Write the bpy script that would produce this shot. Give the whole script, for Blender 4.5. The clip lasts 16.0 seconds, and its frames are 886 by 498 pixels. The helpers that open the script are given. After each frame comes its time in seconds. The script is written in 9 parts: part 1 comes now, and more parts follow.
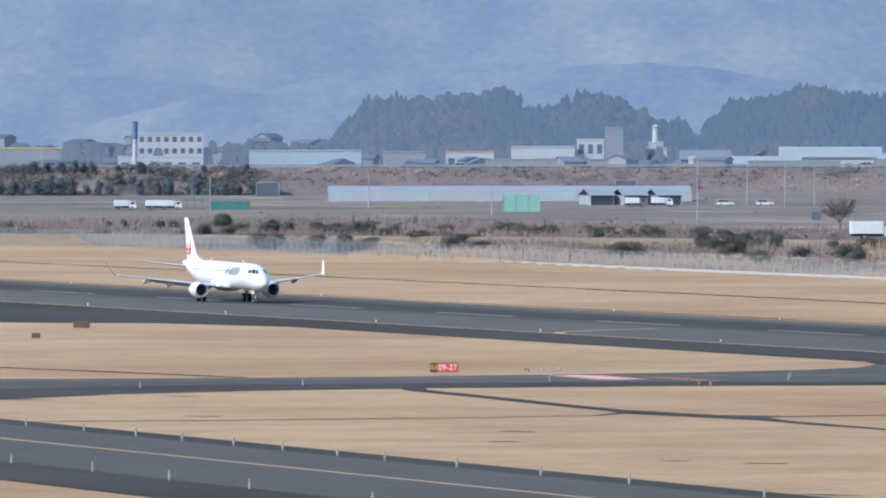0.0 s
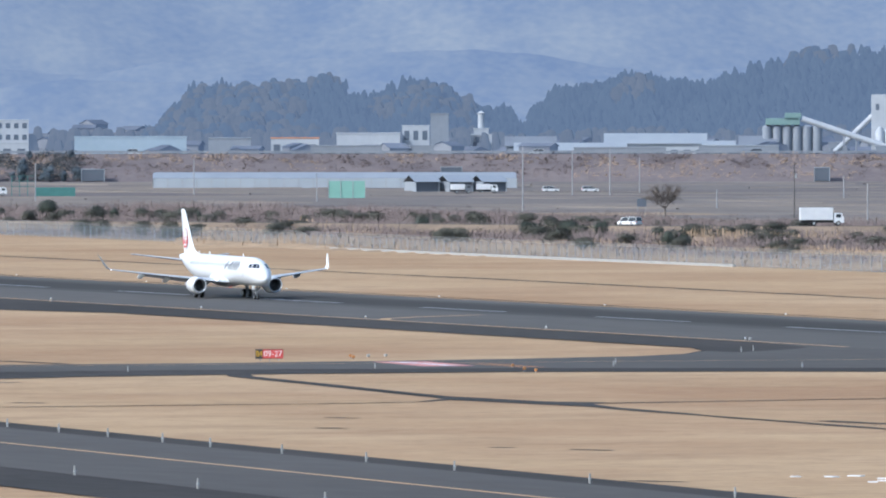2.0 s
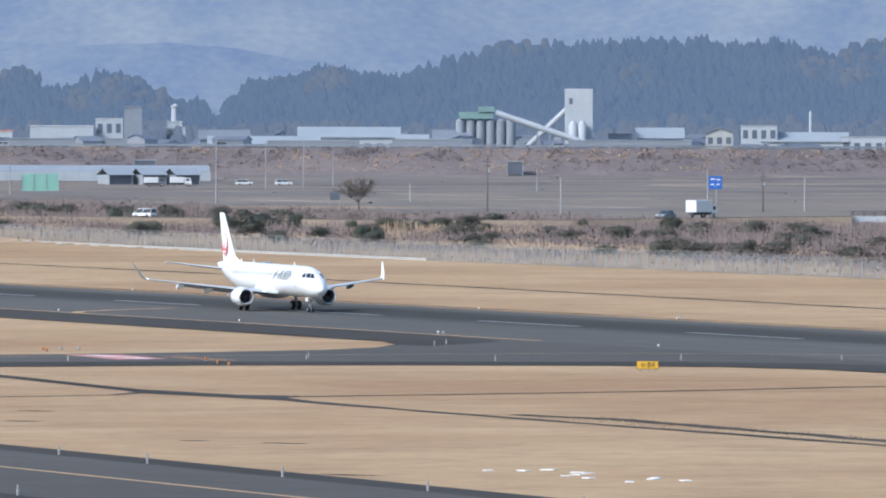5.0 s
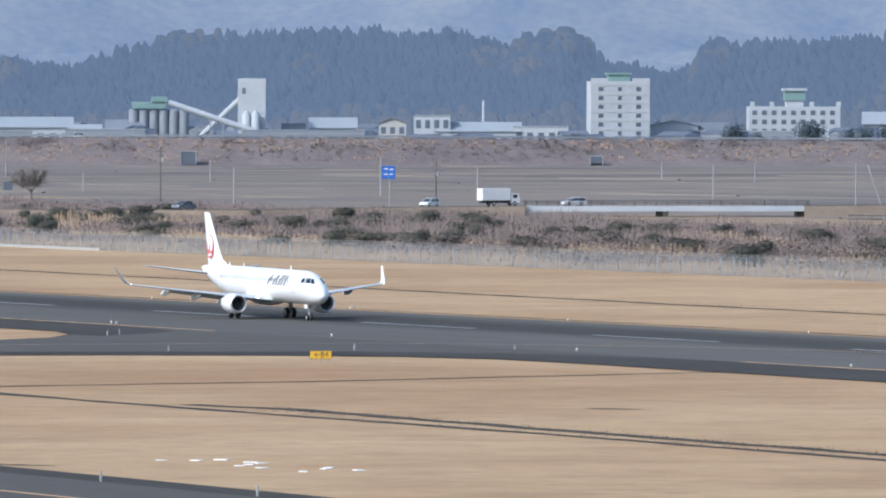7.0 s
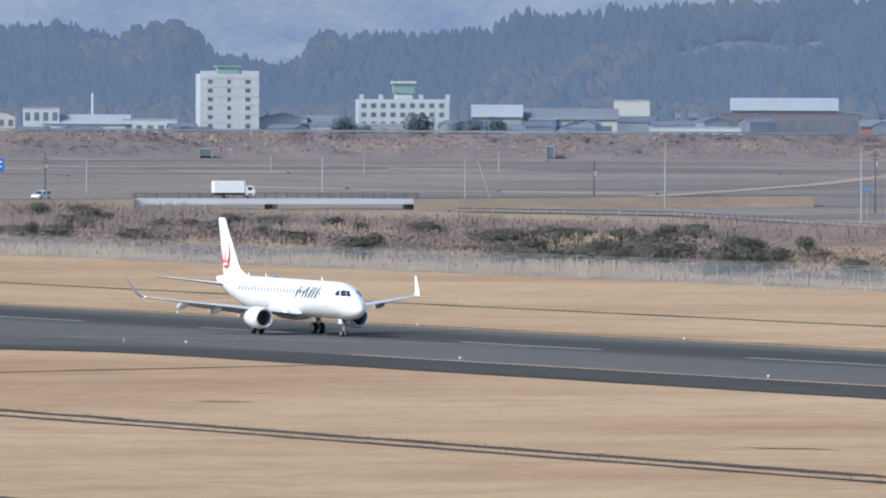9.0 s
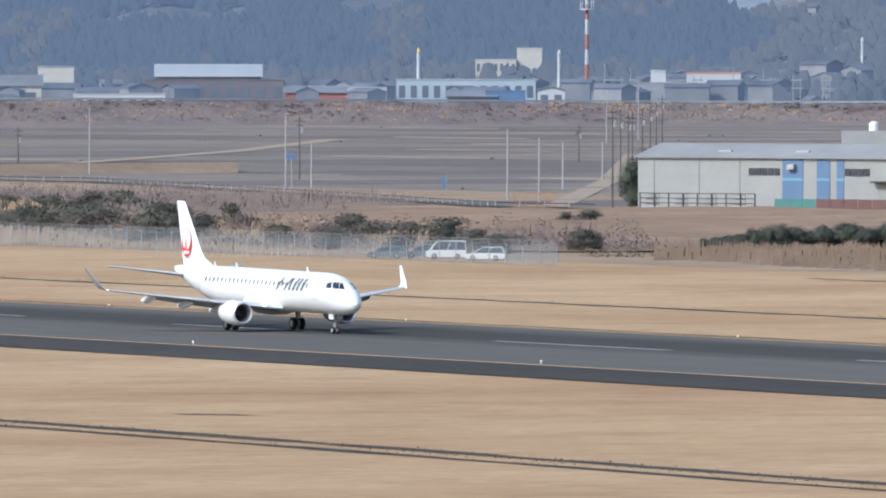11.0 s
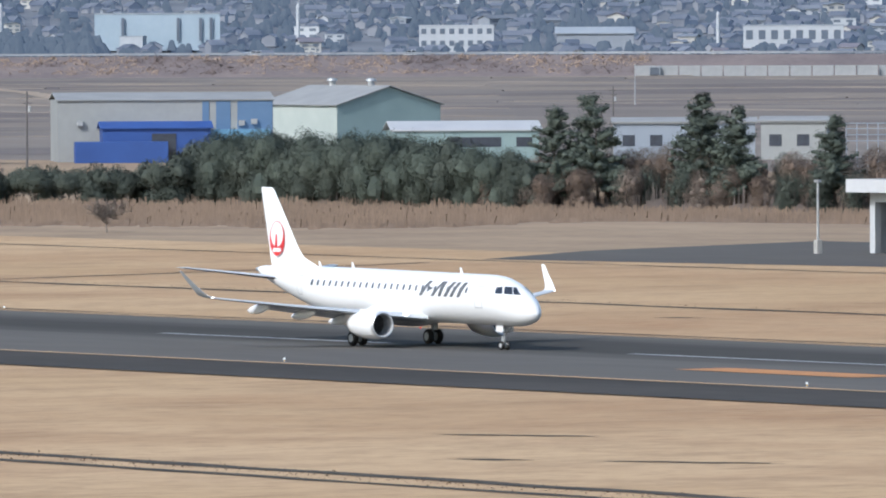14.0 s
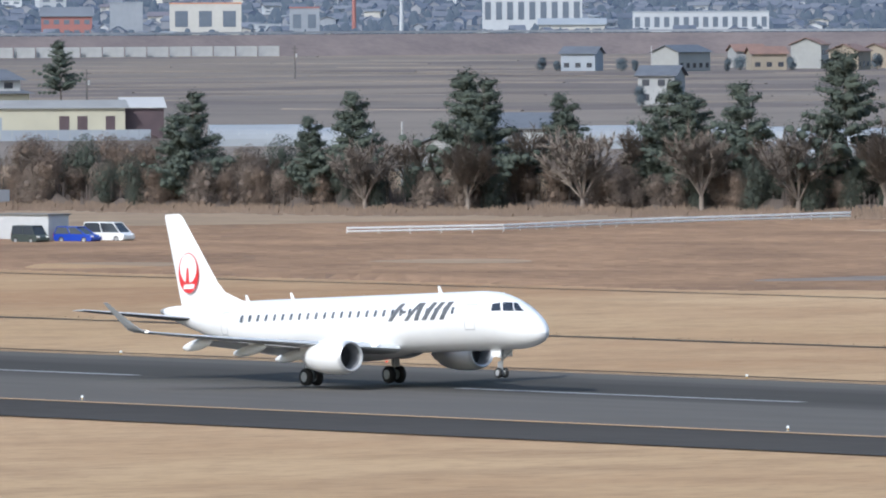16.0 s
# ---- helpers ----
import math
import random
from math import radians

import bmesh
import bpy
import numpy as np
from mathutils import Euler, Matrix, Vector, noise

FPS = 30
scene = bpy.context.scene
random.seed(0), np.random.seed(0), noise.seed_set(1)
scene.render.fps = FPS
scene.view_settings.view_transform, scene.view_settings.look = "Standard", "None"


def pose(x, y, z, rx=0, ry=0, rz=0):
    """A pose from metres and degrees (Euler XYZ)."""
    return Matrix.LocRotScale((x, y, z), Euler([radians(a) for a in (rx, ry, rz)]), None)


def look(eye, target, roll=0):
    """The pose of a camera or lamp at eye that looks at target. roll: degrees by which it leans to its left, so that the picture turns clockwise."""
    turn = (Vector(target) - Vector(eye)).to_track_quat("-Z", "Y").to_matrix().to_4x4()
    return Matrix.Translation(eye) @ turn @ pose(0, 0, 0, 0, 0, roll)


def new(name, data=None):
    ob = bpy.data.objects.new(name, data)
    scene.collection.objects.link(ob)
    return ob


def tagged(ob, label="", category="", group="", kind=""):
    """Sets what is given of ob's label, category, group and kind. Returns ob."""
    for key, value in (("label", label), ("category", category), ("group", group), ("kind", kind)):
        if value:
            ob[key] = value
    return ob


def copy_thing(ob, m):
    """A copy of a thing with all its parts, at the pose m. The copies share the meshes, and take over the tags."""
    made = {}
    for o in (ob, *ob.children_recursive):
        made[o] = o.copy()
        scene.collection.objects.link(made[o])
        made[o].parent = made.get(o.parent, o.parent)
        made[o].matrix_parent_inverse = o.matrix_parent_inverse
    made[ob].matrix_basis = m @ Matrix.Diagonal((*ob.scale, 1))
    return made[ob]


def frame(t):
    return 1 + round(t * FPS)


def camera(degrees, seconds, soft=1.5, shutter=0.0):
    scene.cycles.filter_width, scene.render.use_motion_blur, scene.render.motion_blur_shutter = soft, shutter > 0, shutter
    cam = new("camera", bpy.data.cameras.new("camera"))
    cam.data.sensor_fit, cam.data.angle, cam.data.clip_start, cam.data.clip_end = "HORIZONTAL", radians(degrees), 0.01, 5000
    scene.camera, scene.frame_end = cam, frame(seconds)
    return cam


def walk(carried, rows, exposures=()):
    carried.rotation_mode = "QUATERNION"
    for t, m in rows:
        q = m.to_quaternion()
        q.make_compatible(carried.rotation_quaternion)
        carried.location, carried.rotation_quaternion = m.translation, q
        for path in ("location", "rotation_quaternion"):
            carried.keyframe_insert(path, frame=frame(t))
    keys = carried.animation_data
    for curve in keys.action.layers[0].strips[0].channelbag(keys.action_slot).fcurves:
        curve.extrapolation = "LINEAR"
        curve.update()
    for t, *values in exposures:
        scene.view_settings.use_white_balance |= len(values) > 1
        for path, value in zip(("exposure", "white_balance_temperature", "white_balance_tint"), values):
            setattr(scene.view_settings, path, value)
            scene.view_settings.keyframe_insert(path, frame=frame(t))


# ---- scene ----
# The camera stands on a raised deck 23 m above the runway and turns to follow the aircraft.
EYE = Vector((0.0, 0.0, 23.17))
cam = camera(4.471, 16.0, 2.0)


def aim(bearing, tilt, lean):
    """A pose at EYE: bearing clockwise from +y, tilt upwards, lean, in degrees."""
    b, t = radians(bearing), radians(tilt)
    way = Vector((math.sin(b) * math.cos(t), math.cos(b) * math.cos(t), math.sin(t)))
    return look(EYE, EYE + way * 100, lean)


walk(cam, [(t, aim(b, p, r)) for t, b, p, r in (
    (0.0, -72.525, -0.665, -0.042), (0.5, -72.502, -0.655, -0.131), (1.0, -72.281, -0.669, -0.106),
    (1.5, -71.977, -0.677, -0.117), (2.0, -71.643, -0.734, -0.024), (2.5, -71.267, -0.783, 0.005),
    (3.0, -71.036, -0.767, 0.061), (3.2, -70.987, -0.754, 0.06), (5.3, -69.901, -0.783, 0.128),
    (5.5, -69.766, -0.794, 0.126), (6.0, -69.341, -0.797, 0.16), (6.5, -68.927, -0.796, 0.203),
    (7.0, -68.444, -0.814, 0.103), (7.5, -68.003, -0.831, 0.12), (8.0, -67.555, -0.806, 0.069),
    (8.2, -67.361, -0.802, 0.112), (10.3, -64.608, -0.981, 0.031), (10.5, -64.282, -0.992, 0.034),
    (11.0, -63.565, -1.011, 0.084), (11.5, -62.845, -1.051, -0.009), (12.0, -62.078, -1.08, -0.001),
    (12.5, -61.193, -1.123, -0.066), (13.0, -60.046, -1.142, -0.088), (13.5, -59.139, -1.207, -0.113),
    (14.0, -57.973, -1.254, -0.251), (14.5, -56.298, -1.273, 0.073), (15.0, -54.776, -1.3, -0.091),
    (15.5, -53.1, -1.322, -0.326), (16.0, -51.256, -1.354, -0.241))],
     exposures=((0.0, 0.24, 5420, 8), (3.0, 0.24, 5480, 8), (8.0, 0.23, 5590, 8), (10.5, 0.22, 5680, 8), (13.0, 0.2, 5730, 8), (16.0, 0.17, 5750, 8)))

# ---- daylight: hazy midday sun behind the camera ----
SUN_AZ, SUN_EL = 165.0, 38.0  # clockwise from +y
world = bpy.data.worlds.new("world")
scene.world = world
world.use_nodes = True
wn = world.node_tree.nodes
sky = wn.new("ShaderNodeTexSky")
sky.sky_type, sky.sun_disc = "NISHITA", False
sky.sun_elevation, sky.sun_rotation = radians(SUN_EL), radians(SUN_AZ)
sky.dust_density, sky.air_density = 2.5, 1.3
wn["Background"].inputs["Strength"].default_value = 0.16
world.node_tree.links.new(sky.outputs["Color"], wn["Background"].inputs["Color"])
sun = new("sun", bpy.data.lights.new("sun", "SUN"))
sun.data.energy, sun.data.angle, sun.data.color = 2.75, radians(3.0), (1.0, 0.94, 0.86)
sa, se = radians(SUN_AZ), radians(SUN_EL)
sun.matrix_world = look((0, 0, 300), (-math.sin(sa) * 100, -math.cos(sa) * 100, 300 - math.tan(se) * 100))


# ---- materials ----
def mat(name, color, color2=None, scale=3.0, rough=0.7, metal=0.0, bump=0.0, fine=25.0, spec=0.5, stretch=(1, 1, 1),
        vary=0.0, glow=None, haze_glow=None, detail=4.0, contrast=(0.35, 0.65)):
    """A surface whose colour drifts between two tones at a coarse scale and a fine one (features per metre)."""
    m = bpy.data.materials.new(name)
    m.use_nodes = True
    nt = m.node_tree
    n, li = nt.nodes, nt.links
    b = n["Principled BSDF"]
    b.inputs["Roughness"].default_value, b.inputs["Metallic"].default_value = rough, metal
    b.inputs["Specular IOR Level"].default_value = spec
    c2 = color2 or tuple(c * 0.82 for c in color)
    tc = n.new("ShaderNodeTexCoord")
    mp = n.new("ShaderNodeMapping")
    mp.inputs["Scale"].default_value = stretch
    li.new(tc.outputs["Object"], mp.inputs["Vector"])
    fac = []
    for sc, d in ((scale, detail), (fine, 2.0)):
        t = n.new("ShaderNodeTexNoise")
        t.inputs["Scale"].default_value, t.inputs["Detail"].default_value = sc, d
        li.new(mp.outputs["Vector"], t.inputs["Vector"])
        fac.append(t)
    mix = n.new("ShaderNodeMath")
    mix.operation = "MULTIPLY_ADD"
    mix.inputs[1].default_value = 0.35
    ad = n.new("ShaderNodeMath")
    ad.operation = "MULTIPLY"
    ad.inputs[1].default_value = 0.65
    li.new(fac[0].outputs["Fac"], ad.inputs[0])
    li.new(fac[1].outputs["Fac"], mix.inputs[0])
    li.new(ad.outputs[0], mix.inputs[2])
    ramp = n.new("ShaderNodeValToRGB")
    ramp.color_ramp.elements[0].position, ramp.color_ramp.elements[1].position = contrast
    ramp.color_ramp.elements[0].color, ramp.color_ramp.elements[1].color = (*c2, 1), (*color, 1)
    li.new(mix.outputs[0], ramp.inputs["Fac"])
    out = ramp.outputs["Color"]
    if vary:
        oi = n.new("ShaderNodeObjectInfo")
        isl = n.new("ShaderNodeNewGeometry")
        sm = n.new("ShaderNodeMath")
        sm.operation = "ADD"
        li.new(oi.outputs["Random"], sm.inputs[0])
        li.new(isl.outputs["Random Per Island"], sm.inputs[1])
        mr = n.new("ShaderNodeMapRange")
        mr.inputs["From Max"].default_value = 2.0
        mr.inputs["To Min"].default_value, mr.inputs["To Max"].default_value = 1 - vary, 1 + vary
        li.new(sm.outputs[0], mr.inputs["Value"])
        hs = n.new("ShaderNodeHueSaturation")
        li.new(out, hs.inputs["Color"])
        li.new(mr.outputs["Result"], hs.inputs["Value"])
        out = hs.outputs["Color"]
    li.new(out, b.inputs["Base Color"])
    if bump:
        bp = n.new("ShaderNodeBump")
        bp.inputs["Strength"].default_value, bp.inputs["Distance"].default_value = bump, 0.05
        li.new(fac[1].outputs["Fac"], bp.inputs["Height"])
        li.new(bp.outputs["Normal"], b.inputs["Normal"])
    # distance haze: an even emission added over the whole surface
    if haze_glow:
        b.inputs["Emission Color"].default_value, b.inputs["Emission Strength"].default_value = (*haze_glow, 1), 1.0
    if glow:
        li.new(out, b.inputs["Emission Color"])
        b.inputs["Emission Strength"].default_value = glow
    return m


def turf(name, tones, rough=0.92):
    """Mown winter turf: broad drifts of four tones, streaks from the mower along x, and a fine speckle."""
    m = bpy.data.materials.new(name)
    m.use_nodes = True
    n, li = m.node_tree.nodes, m.node_tree.links
    b = n["Principled BSDF"]
    b.inputs["Roughness"].default_value, b.inputs["Specular IOR Level"].default_value = rough, 0.1
    tc = n.new("ShaderNodeTexCoord")

    def layer(scale, detail, stretch, gain=0.6):
        mp = n.new("ShaderNodeMapping")
        mp.inputs["Scale"].default_value = stretch
        li.new(tc.outputs["Object"], mp.inputs["Vector"])
        t = n.new("ShaderNodeTexNoise")
        t.inputs["Scale"].default_value, t.inputs["Detail"].default_value, t.inputs["Roughness"].default_value = scale, detail, gain
        li.new(mp.outputs["Vector"], t.inputs["Vector"])
        return t.outputs["Fac"]

    def mixed(fac, lo, hi, a, c, strength=1.0):
        r = n.new("ShaderNodeMapRange")
        r.inputs["From Min"].default_value, r.inputs["From Max"].default_value = lo, hi
        r.inputs["To Max"].default_value = strength
        li.new(fac, r.inputs["Value"])
        x = n.new("ShaderNodeMix")
        x.data_type = "RGBA"
        li.new(r.outputs["Result"], x.inputs["Factor"])
        for k, v in ((6, a), (7, c)):
            if isinstance(v, tuple):
                x.inputs[k].default_value = (*v, 1)
            else:
                li.new(v, x.inputs[k])
        return x.outputs[2]
    pale, tan, red, dark = tones
    c = mixed(layer(0.011, 5, (0.8, 1.0, 1)), 0.40, 0.62, tan, pale)
    c = mixed(layer(0.014, 6, (0.9, 0.8, 1), 0.65), 0.45, 0.64, c, red, 0.95)
    c = mixed(layer(0.11, 6, (1.0, 0.5, 1), 0.75), 0.48, 0.72, c, dark, 0.7)
    c = mixed(layer(1.1, 4, (1.0, 0.35, 1), 0.7), 0.48, 0.72, c, dark, 0.65)
    c = mixed(layer(0.6, 5, (1.0, 0.4, 1), 0.7), 0.50, 0.76, c, pale, 0.6)
    li.new(c, b.inputs["Base Color"])
    bp = n.new("ShaderNodeBump")
    bp.inputs["Strength"].default_value, bp.inputs["Distance"].default_value = 0.4, 0.04
    li.new(layer(5.0, 3, (1, 1, 1)), bp.inputs["Height"])
    li.new(bp.outputs["Normal"], b.inputs["Normal"])
    return m


GRASS = turf("dry_grass", ((0.495, 0.348, 0.206), (0.435, 0.297, 0.166), (0.345, 0.208, 0.114), (0.238, 0.15, 0.09)))
# browns greyed so that distance haze is part of the field colour
FIELD = mat("winter_field", (0.235, 0.202, 0.175), (0.165, 0.143, 0.128), 0.012, 0.95, fine=0.2, spec=0.1, detail=6)
SOIL = mat("dark_soil", (0.10, 0.085, 0.07), (0.05, 0.045, 0.04), 0.3, 0.95, fine=3, spec=0.1)
ASPHALT = mat("asphalt", (0.112, 0.103, 0.095), (0.084, 0.077, 0.071), 0.02, 0.92, fine=0.4, spec=0.1, stretch=(0.3, 1, 1))
ASPHALT_DARK = mat("dark_asphalt", (0.073, 0.066, 0.061), (0.048, 0.044, 0.041), 0.04, 0.95, fine=0.6, spec=0.08, stretch=(0.4, 1, 1))
CONCRETE = mat("concrete", (0.42, 0.41, 0.39), (0.32, 0.315, 0.30), 0.15, 0.85, fine=1.5, spec=0.2)
WHITE = mat("white_paint", (0.80, 0.80, 0.80), (0.74, 0.74, 0.75), 0.4, 0.6, fine=2)
ORANGE = mat("orange_marking", (0.468, 0.204, 0.055), (0.365, 0.170, 0.068), 0.3, 0.8, fine=3)
LINE = mat("worn_edge_line", (0.52, 0.32, 0.16), (0.38, 0.26, 0.15), 0.1, 0.85, fine=1.0)
FADED = mat("faded_white_line", (0.36, 0.36, 0.37), (0.25, 0.25, 0.26), 0.1, 0.85, fine=1.0)
RED = mat("red_paint", (0.55, 0.05, 0.045), (0.45, 0.05, 0.045), 1.0, 0.5)
YELLOW = mat("yellow_sign", (0.72, 0.42, 0.02), (0.6, 0.35, 0.03), 2.0, 0.5)
BLACK = mat("black_rubber", (0.018, 0.018, 0.02), (0.012, 0.012, 0.013), 4, 0.75, fine=12)
STEEL = mat("galvanised_steel", (0.45, 0.46, 0.47), (0.34, 0.35, 0.36), 1.0, 0.5, 0.5, fine=8)
DARKMETAL = mat("dark_metal", (0.06, 0.06, 0.065), (0.04, 0.04, 0.045), 2.0, 0.5, 0.3)
GLASS = mat("dark_glass", (0.03, 0.035, 0.05), (0.02, 0.025, 0.035), 1.0, 0.08, spec=0.8)


# ---- mesh helpers ----
def part(name, bm, material, parent=None, label="", smooth=False, pose_m=None):
    """Links a bmesh as one mesh object, under a thing or a part if one is given."""
    me = bpy.data.meshes.new(name)
    bm.to_mesh(me)
    bm.free()
    me.materials.append(material)
    if smooth:
        me.shade_smooth()
        me.set_sharp_from_angle(angle=radians(48))
    ob = new(name, me)
    if parent:
        ob.parent = parent
    if pose_m is not None:
        ob.matrix_basis = pose_m
    return tagged(ob, label)


def share(name, ob, parent, m):
    """Another object on ob's mesh, under parent, at the pose m."""
    o = new(name, ob.data)
    o.parent = parent
    o.matrix_basis = m
    return o


def thing(name, m, label, category, group="", kind=""):
    ob = new(name)
    ob.empty_display_size = 0.2
    ob.matrix_basis = m
    return tagged(ob, label, category, group, kind)


def box(bm, x0, x1, y0, y1, z0, z1):
    v = [bm.verts.new(p) for p in ((x0, y0, z0), (x1, y0, z0), (x1, y1, z0), (x0, y1, z0),
                                   (x0, y0, z1), (x1, y0, z1), (x1, y1, z1), (x0, y1, z1))]
    for q in ((3, 2, 1, 0), (4, 5, 6, 7), (0, 1, 5, 4), (1, 2, 6, 5), (2, 3, 7, 6), (3, 0, 4, 7)):
        bm.faces.new([v[i] for i in q])
    return v


def boxes(*specs):
    bm = bmesh.new()
    for s in specs:
        box(bm, *s)
    return bm


def bevelled(bm, w=0.05, seg=1):
    bmesh.ops.bevel(bm, geom=bm.edges[:], offset=w, segments=seg, affect="EDGES")
    return bm


def loft(rings, closed=True, caps=(True, True), bm=None):
    """Skins equal rings of points, one after another."""
    bm = bm or bmesh.new()
    vs = [[bm.verts.new(p) for p in r] for r in rings]
    n = len(rings[0])
    for a, b in zip(vs, vs[1:]):
        for i in range(n if closed else n - 1):
            j = (i + 1) % n
            bm.faces.new((a[i], a[j], b[j], b[i]))
    if closed and caps[0]:
        bm.faces.new(vs[0][::-1])
    if closed and caps[1]:
        bm.faces.new(vs[-1])
    return bm


def tube(p, q, r0, r1=None, n=8, bm=None):
    p, q = Vector(p), Vector(q)
    r1 = r0 if r1 is None else r1
    d = (q - p).normalized()
    a = d.orthogonal().normalized()
    b = d.cross(a)
    ring = [(math.cos(2 * math.pi * i / n), math.sin(2 * math.pi * i / n)) for i in range(n)]
    return loft([[p + (a * c + b * s) * r0 for c, s in ring], [q + (a * c + b * s) * r1 for c, s in ring]], bm=bm)


def turned(profile, n=20, axis="x", bm=None, caps=(True, True)):
    """A body of revolution: rows of (along, radius)."""
    rings = []
    for u, r in profile:
        row = []
        for i in range(n):
            a = 2 * math.pi * i / n
            c, s = r * math.cos(a), r * math.sin(a)
            row.append({"x": (u, c, s), "y": (c, u, s), "z": (c, s, u)}[axis])
        rings.append(row)
    return loft(rings, bm=bm, caps=caps)


def sheet(points, z, bm=None):
    bm = bm or bmesh.new()
    f = bm.faces.new([bm.verts.new((x, y, z)) for x, y in points])
    f.normal_update()
    if f.normal.z < 0:
        f.normal_flip()
    return bm


def slab(x0, x1, y0, y1, z, bm=None):
    return sheet(((x0, y0), (x1, y0), (x1, y1), (x0, y1)), z, bm)


def flat(name, bm, material, label, category, kind="structure", parent=None):
    ob = part(name, bm, material, parent)
    return tagged(ob, label, category, kind=kind) if not parent else ob


def spot(bearing, dist, z=0.0, turn=0.0):
    """A pose on the ground seen at that bearing and range: local x runs to the right, local -y faces the deck."""
    b = radians(bearing)
    return pose(dist * math.sin(b), dist * math.cos(b), z, 0, 0, -bearing + turn)
# ---- ground, runway and taxiways ----
bm = bmesh.new()
ring = [(6500 * math.cos(2 * math.pi * i / 64), 6500 * math.sin(2 * math.pi * i / 64)) for i in range(64)]
flat("ground", sheet(ring, 0.0, bm), FIELD, "brown winter farmland reaching to the horizon", "ground")
flat("airfield_grass", sheet(((-3000, -250), (900, -250), (900, 560), (-3000, 560)), 0.03), GRASS, "dry tan mown airfield grass", "grass")


def runway_material():
    """Asphalt with dark tyre rubber worn along the middle, uneven in strength."""
    m = mat("runway_asphalt", (0.132, 0.122, 0.112), (0.10, 0.093, 0.085), 0.02, 0.92, fine=0.3, spec=0.1, stretch=(0.25, 1, 1))
    nt = m.node_tree
    n, li = nt.nodes, nt.links
    b = n["Principled BSDF"]
    base = b.inputs["Base Color"].links[0].from_socket
    tc = n.new("ShaderNodeTexCoord")
    sep = n.new("ShaderNodeSeparateXYZ")
    li.new(tc.outputs["Object"], sep.inputs[0])
    nz = n.new("ShaderNodeTexNoise")
    mp = n.new("ShaderNodeMapping")
    mp.inputs["Scale"].default_value = (0.012, 0.35, 1)
    li.new(tc.outputs["Object"], mp.inputs["Vector"])
    li.new(mp.outputs["Vector"], nz.inputs["Vector"])
    nz.inputs["Scale"].default_value, nz.inputs["Detail"].default_value = 1.0, 5
    off = n.new("ShaderNodeMath")
    off.operation = "SUBTRACT"
    off.inputs[1].default_value = 7.5
    li.new(sep.outputs["Y"], off.inputs[0])
    ab = n.new("ShaderNodeMath")
    ab.operation = "ABSOLUTE"
    li.new(off.outputs[0], ab.inputs[0])
    ad = n.new("ShaderNodeMath")
    ad.operation = "MULTIPLY_ADD"
    ad.inputs[1].default_value = 9.0
    li.new(nz.outputs["Fac"], ad.inputs[0])
    li.new(ab.outputs[0], ad.inputs[2])
    mr = n.new("ShaderNodeMapRange")
    mr.inputs["From Min"].default_value, mr.inputs["From Max"].default_value = 9.5, 17.0
    mr.inputs["To Min"].default_value, mr.inputs["To Max"].default_value = 0.5, 1.0
    li.new(ad.outputs[0], mr.inputs["Value"])
    hs = n.new("ShaderNodeHueSaturation")
    li.new(base, hs.inputs["Color"])
    li.new(mr.outputs["Result"], hs.inputs["Value"])
    li.new(hs.outputs["Color"], b.inputs["Base Color"])
    return m


RY = 400.6  # runway centre line
runway = flat("runway", slab(-2500, 900, -25.8, 23.2, 0.0), runway_material(), "grey asphalt runway with dark tyre rubber along the middle", "runway")
runway.location = (0, RY, 0.10)
# the near shoulder breaks off where the link taxiway meets the runway
flat("shoulder_near", sheet([(-2500, 360.2), (-1010, 360.2), (-999, 356.9), (-990, 357.2), (-1000, 366), (-1009, 371.6), (-1030, 374.2), (-1045, 374.8), (-2500, 374.8)], 0.09), ASPHALT_DARK, "dark asphalt runway shoulder", "runway shoulder")
flat("shoulder_east", sheet([(-880, 374.8), (-893, 373.6), (-905, 372.4), (-917, 367.0), (-926, 358.0), (-914, 347), (-908, 354.5), (-897, 359.2), (-880, 360.2), (900, 360.2), (900, 374.8)], 0.09), ASPHALT_DARK, "dark asphalt runway shoulder", "runway shoulder")
flat("shoulder_far", slab(-2500, 900, RY + 23.2, RY + 23.9, 0.09), ASPHALT_DARK, "dark asphalt runway shoulder", "runway shoulder")
flat("edge_line_near", sheet([(-2500, 374.3), (-1008, 374.3), (-1008, 375.2), (-2500, 375.2)], 0.125), LINE, "worn orange runway edge line", "runway marking")
flat("edge_line_east", slab(-880, 900, 374.3, 375.2, 0.125), LINE, "worn orange runway edge line", "runway marking")
flat("edge_line_far", slab(-2500, 900, RY + 22.2, RY + 22.9, 0.125), LINE, "worn orange runway edge line", "runway marking")
flat("taxiway", slab(-2500, 900, 190.5, 229, 0.08), ASPHALT_DARK, "dark asphalt shoulders of the parallel taxiway", "taxiway")
flat("taxiway_lane", slab(-2500, 900, 200.5, 225, 0.10), ASPHALT, "grey asphalt parallel taxiway", "taxiway")
flat("taxiway_line", slab(-2500, 900, 214.4, 215.0, 0.12), LINE, "worn yellow taxiway centre line", "taxiway marking")

bm = bmesh.new()
for k in range(44):
    x = -1880.0 + 60 * k
    slab(x, x + 30, 1.2, 2.1, 0.125, bm)
tagged(part("centre_line", bm, FADED), "faded white dashed runway centre line", "runway marking", kind="structure").location = (0, RY, 0)
